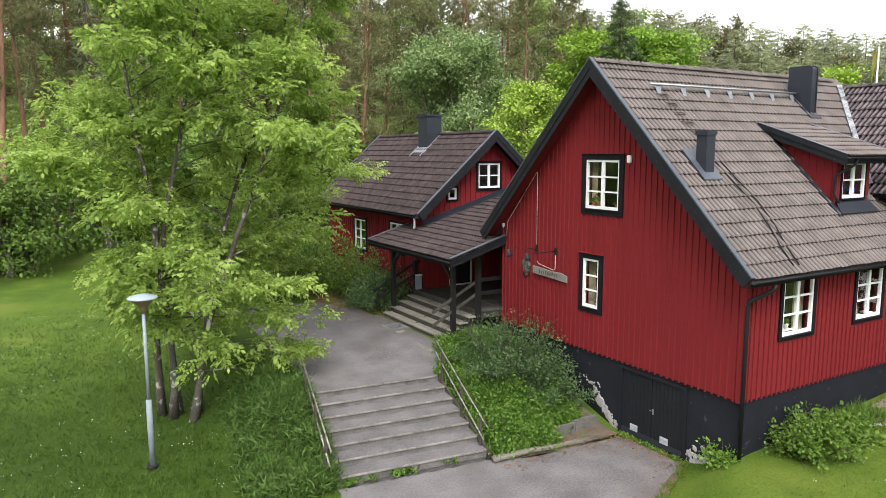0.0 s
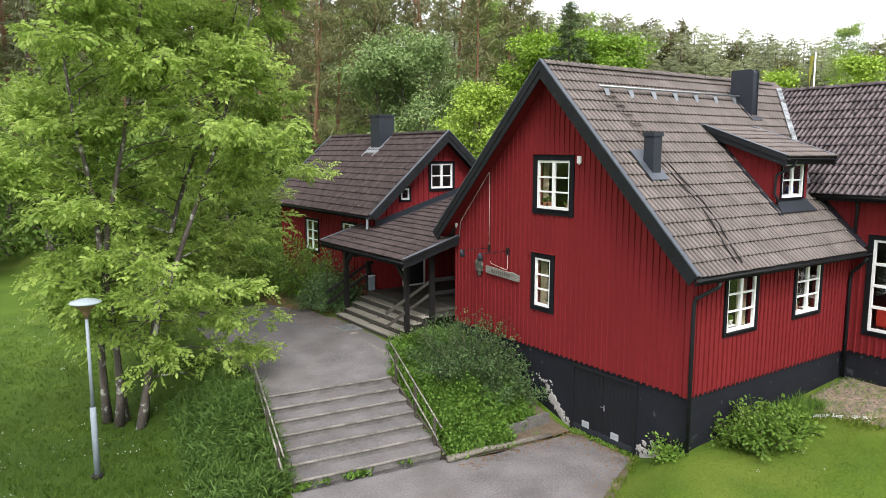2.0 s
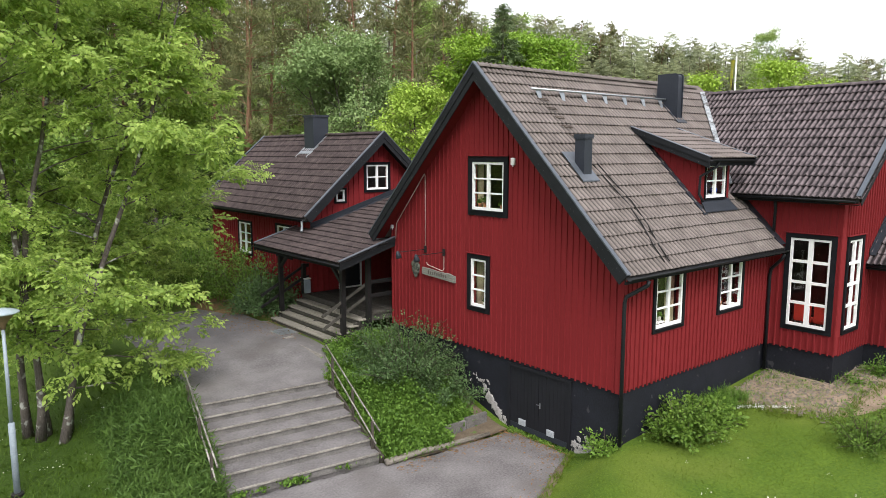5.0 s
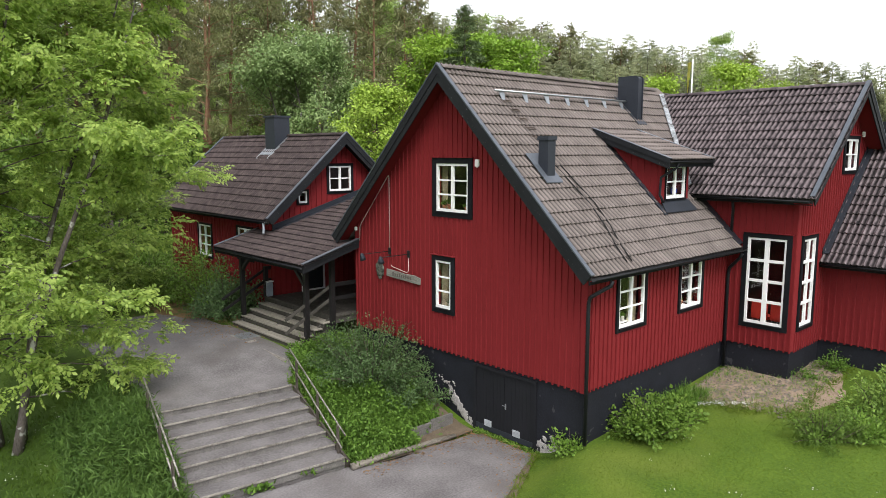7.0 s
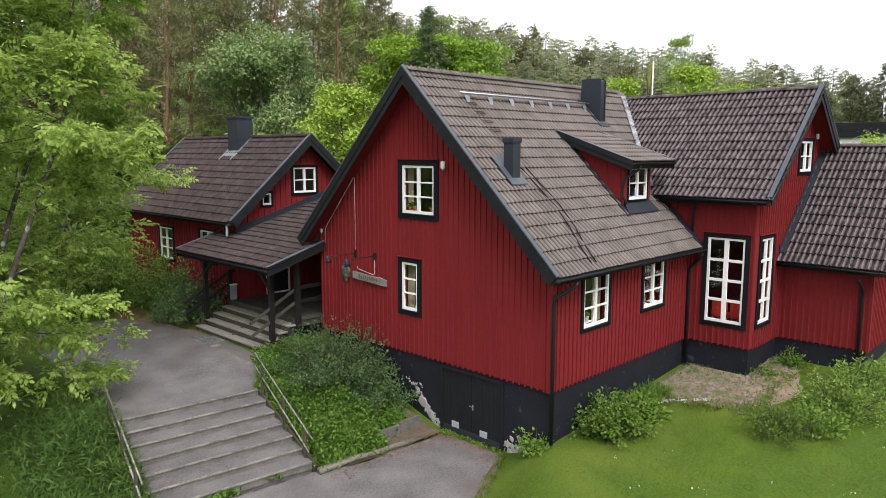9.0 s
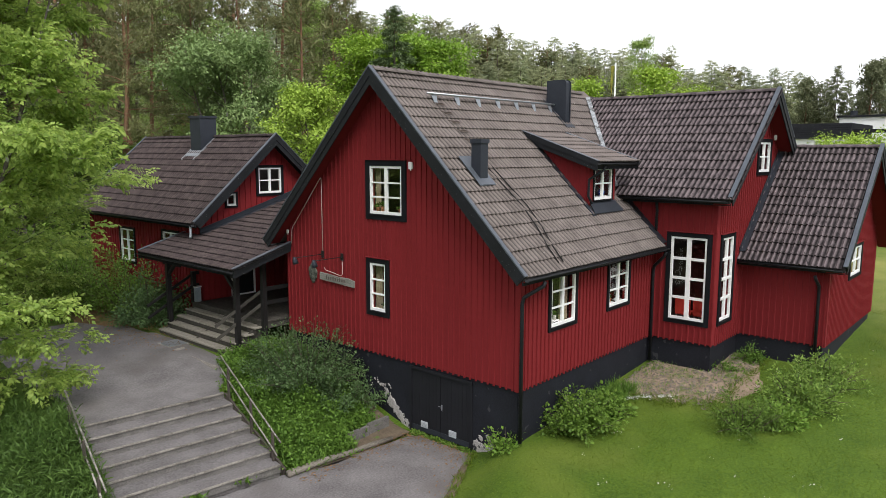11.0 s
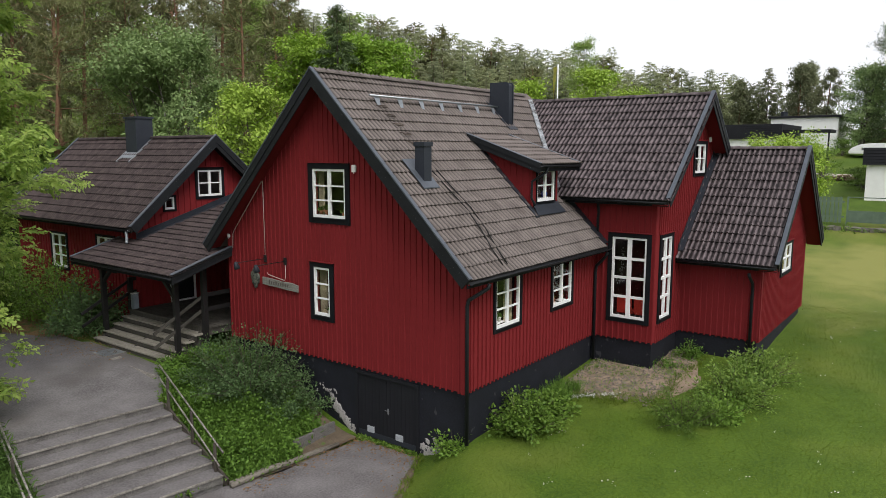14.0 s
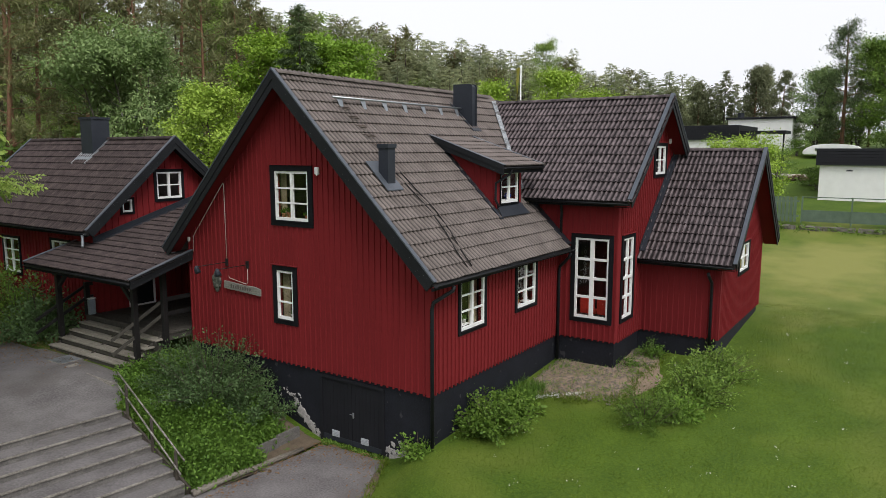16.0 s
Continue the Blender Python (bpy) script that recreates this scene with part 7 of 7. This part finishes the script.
fl = np.concatenate([scatter(420, -18, -7.8, 4, 26, lambda x, y: noise.noise((x * 0.5, y * 0.5, 3)) > 0.0), scatter(60, -1, 16, -8, -1, on_lawn), scatter(90, 3.6, 4.6, -1.8, -0.75, lambda x, y: abs((x - 3.7) * 0.763 + (y + 0.8) * 0.646) < 0.06)])
herbs("lawn_flowers", "tiny white clover and daisy heads in the grass", fl + np.array([0, 0, 0.06]), 3, 0.02, 0.03, 0.9, FLOWER, 0.05, 0.3)

# ---- beyond the lawn: stone wall, fence, neighbours ----
FX = 32.0
WALL_STONE = material("mossy_field_stone", (0.20, 0.185, 0.16), 0.95, (0.08, 0.075, 0.062), 3, 20, 0.6, vary=0.35, spots=(0.09, 0.11, 0.045), spot_scale=4, spot_cover=0.58)
BLOCKS = []
for k in range(4):
    bm = bmesh.new()
    bmesh.ops.create_cube(bm, size=1.7)
    bmesh.ops.subdivide_edges(bm, edges=bm.edges[:], cuts=2, use_grid_fill=True)
    for v in bm.verts:
        v.co = v.co * (0.82 + 0.18 * 0.85 / max(0.3, v.co.length)) + Vector((1, 1, 1)) * 0.18 * noise.noise(v.co * 1.2 + Vector((k * 5, 0, 0)))
    me = bpy.data.meshes.new("stone")
    bm.to_mesh(me)
    bm.free()
    me.materials.append(WALL_STONE)
    BLOCKS.append(me)
stone_wall = thing("stone_wall", "low dry stone wall with weeds at the lawn's far edge", "stone wall")
rng2 = random.Random(9)
for i in range(64):
    for row in range(2):
        ob = new("stone", BLOCKS[(i + row) % 4])
        s = rng2.uniform(0.22, 0.34)
        y = 4 - i * 0.42 + rng2.uniform(-0.08, 0.08) + 0.2 * row
        ob.matrix_basis = Matrix.Translation((FX + rng2.uniform(-0.05, 0.05), y, ground_z(FX - 0.5, y) + 0.16 + row * 0.26)) @ Euler((rng2.uniform(-0.15, 0.15), rng2.uniform(-0.2, 0.2), rng2.uniform(-0.2, 0.2))).to_matrix().to_4x4() @ Matrix.Diagonal((0.2, s, 0.19, 1))
        ob.parent = stone_wall
pts = np.array([(FX - 0.1 + rng2.uniform(-0.3, 0.3), 4 - rng2.random() * 27, ground_z(FX - 0.6, 0) + 0.5 * rng2.random()) for _ in range(260)])
herbs("wall_weeds", "green weeds hanging over the stone wall", pts, 14, 0.2, 0.2, 0.3, LEAF_RASP, 0.15, 0.6)
FENCE = material("grey_green_fence_paint", (0.135, 0.185, 0.135), 0.7, (0.085, 0.125, 0.09), 3, 40, 0.2, vary=0.12)
fence = thing("fence", "grey-green wooden fence on the stone wall", "fence")
fz = 2.55
bm = bmesh.new()
box(bm, 0, 0.022, 0, 0.16, 0, 1.45)
me = bpy.data.meshes.new("slat")
bmesh.ops.recalc_face_normals(bm, faces=bm.faces)
bm.to_mesh(me)
bm.free()
me.materials.append(FENCE)
for i in range(16):
    ob = new("slat", me)
    ob.location = (FX + 0.45, 0.1 - i * 0.205, fz + 0.02 * (i % 2))
    ob.parent = fence
for z in (0.3, 1.15):
    bm = bmesh.new()
    box(bm, FX + 0.475, FX + 0.53, -3.1, 0.3, fz + z, fz + z + 0.1)
    part("rail", bm, FENCE, fence)
for i in range(10):
    y = -3.25 - i * 2.5
    bm = bmesh.new()
    box(bm, FX + 0.46, FX + 0.54, y - 0.04, y + 0.04, fz - 0.4, fz + 1.5)
    part("post", bm, FENCE, fence)
    bm = bmesh.new()
    box(bm, FX + 0.485, FX + 0.515, y - 2.46, y - 0.04, fz + 0.06, fz + 0.72)
    part("panel", bm, FENCE, fence)
    bm = bmesh.new()
    tube(bm, [(FX + 0.5, y - 0.04, fz + 1.46), (FX + 0.5, y - 2.46, fz + 1.46)], 0.025, 6)
    part("top_rail", bm, FENCE, fence)
BRICKWHITE = material("white_painted_brick", (0.86, 0.86, 0.84), 0.7, (0.78, 0.78, 0.76), 2, 30, 0.3)


def neighbour(name, label, x0, x1, y0, y1, z0, zw, zr, group="", course=0.2):
    """Flat-roofed white house with a dark boarded fascia."""
    h = thing(name, label, "house", "neighbouring houses")
    bm = bmesh.new()
    box(bm, x0, x1, y0, y1, z0 - 1.5, zw)
    w = part("wall", bm, BRICKWHITE, h)
    k = int((zw - z0) / course)
    for i in range(k):
        bm = bmesh.new()
        box(bm, x0 - 0.012, x0, y0, y1, z0 + i * course, z0 + (i + 0.93) * course)
        part("course", bm, BRICKWHITE, w)
    bm = bmesh.new()
    box(bm, x0 - 0.2, x1 + 0.2, y0 - 0.2, y1 + 0.2, zw, zr - 0.02)
    f = part("roof", bm, DOOR_BLACK, h, "black boarded flat roof edge")
    n = max(3, int((zr - zw) / 0.17))
    for i in range(n):
        a, b = mix(zw, zr, i / n), mix(zw, zr, (i + 0.92) / n)
        bm = bmesh.new()
        prism(bm, [(x0 - 0.2, y0 - 0.22, a), (x0 - 0.25, y0 - 0.22, a), (x0 - 0.215, y0 - 0.22, b), (x0 - 0.2, y0 - 0.22, b)], (0, y1 - y0 + 0.44, 0))
        part("fascia_board", bm, DOOR_BLACK, f)
    return h


nb = neighbour("neighbour_house", "white brick outbuilding with a deep black boarded fascia", 40.0, 46.0, -15.0, -3.2, 2.95, 5.70, 6.80)
bm = bmesh.new()
box(bm, 39.97, 39.985, -5.1, -4.75, 5.32, 5.40)
part("wall_vent", bm, METAL, nb)
bm = bmesh.new()
box(bm, 39.96, 40.0, -15, -3.08, 2.4, 3.0)
part("plinth", bm, CONCRETE, nb)
n3 = neighbour("neighbour_house", "low white house with black boarded upper walls and flat roof", 54.0, 62.0, 5.0, 14.0, 5.4, 7.63, 8.92)
n2 = neighbour("neighbour_house", "tall white flat-roofed house behind", 66.0, 76.0, 2.3, 8.4, 5.5, 9.86, 10.08)
bm = bmesh.new()
tube(bm, [(70, 8.0, 10.0), (70, 8.0, 10.7)], 0.35, 10)
part("roof_vent", bm, METAL, n2)
bm = bmesh.new()
box(bm, 54.2, 57.0, 1.1, 4.8, 8.12, 8.38)
part("canopy", bm, DOOR_BLACK, n3, "flat black canopy beside the house")
for y in (1.25, 4.6):
    bm = bmesh.new()
    box(bm, 54.3, 54.42, y - 0.06, y + 0.06, 4.8, 8.12)
    part("canopy_post", bm, DOOR_BLACK, n3)
# caravan with rounded shell
cv = thing("caravan", "low white caravan parked on the grass under the trees", "caravan", "", (61.0, -1.76, ground_z(61.0, -1.76)))
bm = bmesh.new()
prof = [(-2.4, 0.45), (-2.45, 1.0), (-2.2, 1.6), (-1.6, 1.85), (-0.5, 2.0), (0.6, 1.98), (1.4, 1.8), (2.0, 1.35), (2.25, 0.9), (2.2, 0.45)]
prism(bm, [(-1.0, y, z) for y, z in prof], (2.0, 0, 0))
bmesh.ops.bevel(bm, geom=bm.edges[:], offset=0.08, segments=2, affect="EDGES")
for v in bm.verts:
    v.co.z *= 0.62
part("body", bm, WHITE, cv)
bm = bmesh.new()
box(bm, -1.02, -1.0, -1.5, 1.2, 0.62, 0.84)
part("window_band", bm, GLASS, cv)
for y in (-0.3,):
    bm = bmesh.new()
    tube(bm, [(-0.95, y, 0.28), (-0.75, y, 0.28)], 0.28, 16)
    part("wheel", bm, TARRED, cv)
# gravel path and stacked firewood in the neighbouring garden
GRAVEL = material("pale_path_gravel", (0.50, 0.46, 0.41), 0.95, (0.33, 0.30, 0.26), 3, 40, 0.5)
strip_sheet("gravel_path", GRAVEL, [-1.2 + 0.3 * i for i in range(18)], lambda y: 49.6 + 0.15 * math.sin(y), lambda y: 51.0 + 0.1 * math.sin(1.7 * y), "pale gravel path across the neighbouring garden", "path", 0.05, 4)
FIREWOOD = material("split_firewood", (0.30, 0.22, 0.15), 0.9, (0.12, 0.085, 0.06), 6, 40, 0.4, vary=0.3)
pile = thing("firewood_pile", "heap of split brown firewood on the grass", "firewood", "", (47.6, -1.0, ground_z(47.6, -1.0)))
rng3 = random.Random(31)
for k in range(34):
    layer = 0 if k < 15 else 1 if k < 26 else 2
    y = rng3.uniform(-1, 1) * (1.0 - 0.28 * layer)
    a = rng3.uniform(-0.7, 0.7)
    bm = bmesh.new()
    c = Vector((rng3.uniform(-0.3, 0.3), y, 0.09 + 0.15 * layer))
    d = Vector((math.cos(a), math.sin(a), rng3.uniform(-0.15, 0.15))) * 0.22
    tube(bm, [c - d, c + d], rng3.uniform(0.06, 0.1), 5)
    part("log", bm, FIREWOOD, pile)
# flagpole with a pennant
fp = thing("flagpole", "white flagpole with a hanging yellow and blue pennant", "flagpole", "", (40, 19.1, ground_z(40, 19.1)))
bm = bmesh.new()
top = 13.6 - ground_z(40, 19.1)
tube(bm, [(0, 0, -0.3), (0, 0, top)], [0.08, 0.05], 8)
part("pole", bm, WHITE, fp, "", True)
bm = bmesh.new()
prev = None
for i in range(9):
    z = top - 0.2 - i * 0.34
    w = 0.34 * (1 - i / 9)
    a, b = bm.verts.new((0.02, 0.12 + 0.03 * i, z)), bm.verts.new((0.05 + 0.05 * math.sin(i * 1.3), 0.12 + 0.03 * i + w, z - 0.05))
    if prev:
        bm.faces.new((prev[0], a, b, prev[1]))
    prev = (a, b)
bmesh.ops.solidify(bm, geom=bm.faces[:], thickness=0.01)
part("pennant", bm, material("yellow_cloth", (0.55, 0.48, 0.08), 0.8, (0.35, 0.36, 0.12), 2, 20, 0.1), fp)
# window-sill things
POT = material("white_glazed_pot", (0.7, 0.68, 0.62), 0.3)
CLAY = material("terracotta", (0.40, 0.17, 0.09), 0.8)
for x, y, z, s, mt in ((0.12, 4.45, 2.27, 1.0, POT), (0.14, 4.72, 4.92, 0.9, CLAY), (0.14, 4.52, 4.92, 1.1, CLAY), (1.42, 0.14, 2.45, 0.9, CLAY), (1.62, 0.15, 2.45, 0.9, POT), (4.35, 0.14, 2.45, 0.9, CLAY), (4.85, 0.14, 2.45, 0.8, POT), (0.14, 3.9, 4.92, 0.8, CLAY)):
    pot = thing("flower_pot", "small potted plant on the window sill", "flower pot", "sill pots", (x, y, z))
    bm = bmesh.new()
    tube(bm, [(0, 0, 0), (0, 0, 0.1 * s), (0, 0, 0.12 * s)], [0.045 * s, 0.065 * s, 0.068 * s], 12)
    part("pot", bm, mt, pot, "", True)
    g = np.random.default_rng(int(x * 100 + y * 10))
    leaf_object("plant", np.zeros((26, 3)) + np.array([0, 0, 0.12 * s]) + g.normal(0, 0.02, (26, 3)), g.normal(0, 0.6, (26, 3)) + np.array([0, 0, 1]), 0.13 * s, 0.35, LEAF_HERB, pot, g)
    bm = bmesh.new()
    wide = (x < 0.2)
    if wide:
        box(bm, x - 0.08, x + 0.12, y - 0.12, y + 0.12, z - 0.03, z - 0.001)
    else:
        box(bm, x - 0.12, x + 0.12, y - 0.08, y + 0.12, z - 0.03, z - 0.001)
    part("inner_sill", bm, WHITE, house)
ball = thing("glass_ball", "blue glass ball on the dormer window sill", "ornament", "", (5.1, 0.9, 5.36))
bm = bmesh.new()
bmesh.ops.create_uvsphere(bm, u_segments=16, v_segments=10, radius=0.1)
part("ball", bm, material("blue_glass", (0.03, 0.07, 0.45), 0.15), ball, "", True)
bm = bmesh.new()
box(bm, -0.3, 0.3, -0.06, 0.1, -0.14, -0.1)
part("stand", bm, WHITE, ball)
RED_CLOTH = material("red_upholstery", (0.62, 0.05, 0.03), 0.8)
for y in (-0.82, -1.35):
    ch = thing("chair", "red upholstered chair seen inside the tall window", "chair", "window chairs", (7.25, y, 1.35))
    bm = bmesh.new()
    box(bm, -0.25, -0.2, -0.22, 0.22, 0.45, 0.95)
    part("backrest", bm, RED_CLOTH, ch)
    bm = bmesh.new()
    box(bm, -0.2, 0.22, -0.22, 0.22, 0.42, 0.5)
    part("seat", bm, RED_CLOTH, ch)
    for dx in (-0.2, 0.18):
        for dy in (-0.19, 0.19):
            bm = bmesh.new()
            tube(bm, [(dx, dy, 0.0), (dx, dy, 0.42)], 0.018, 6)
            part("leg", bm, STEEL, ch)
# side door under the porch roof and the paler patch of paving before the steps
bm = bmesh.new()
for x0, x1, z0, z1 in ((0.72, 0.80, DECK + 0.06, DECK + 1.72), (1.62, 1.70, DECK + 0.06, DECK + 1.72), (0.72, 1.70, DECK, DECK + 0.06), (0.72, 1.70, DECK + 1.72, DECK + 1.80)):
    box(bm, x0, x1, AY - 0.07, AY - 0.032, z0, z1)
part("door_frame", bm, WHITE, annex, "white door frame")
bm = bmesh.new()
box(bm, 0.80, 1.62, AY - 0.06, AY - 0.034, DECK + 0.06, DECK + 1.72)
part("door", bm, DOOR_BLACK, annex, "dark side door")
slab_patch = thing("paving_slab", "pale worn concrete strip set in the asphalt by the steps", "paving slab", "", (0, 0, 0))
bm = bmesh.new()
prism(bm, [(x, y, ground_z(x, y) + 0.036) for x, y in ((-2.66, 10.75), (-2.32, 10.78), (-2.36, 9.6), (-2.46, 8.5), (-2.66, 8.5), (-2.62, 9.6))], (0, 0, -0.03))
part("strip", bm, CONCRETE, slab_patch)
# things on the porch
bx = thing("storage_box", "pale metal box standing on the porch deck by the wall", "box", "", (-0.55, 13.08, DECK))
bm = bmesh.new()
box(bm, -0.11, 0.11, -0.16, 0.16, 0.0, 0.5)
bmesh.ops.bevel(bm, geom=bm.edges[:], offset=0.02, segments=2, affect="EDGES")
part("case", bm, LAMP_GREY, bx)
bm = bmesh.new()
box(bm, -0.12, 0.12, -0.17, 0.17, 0.505, 0.54)
part("lid", bm, WHITE, bx)
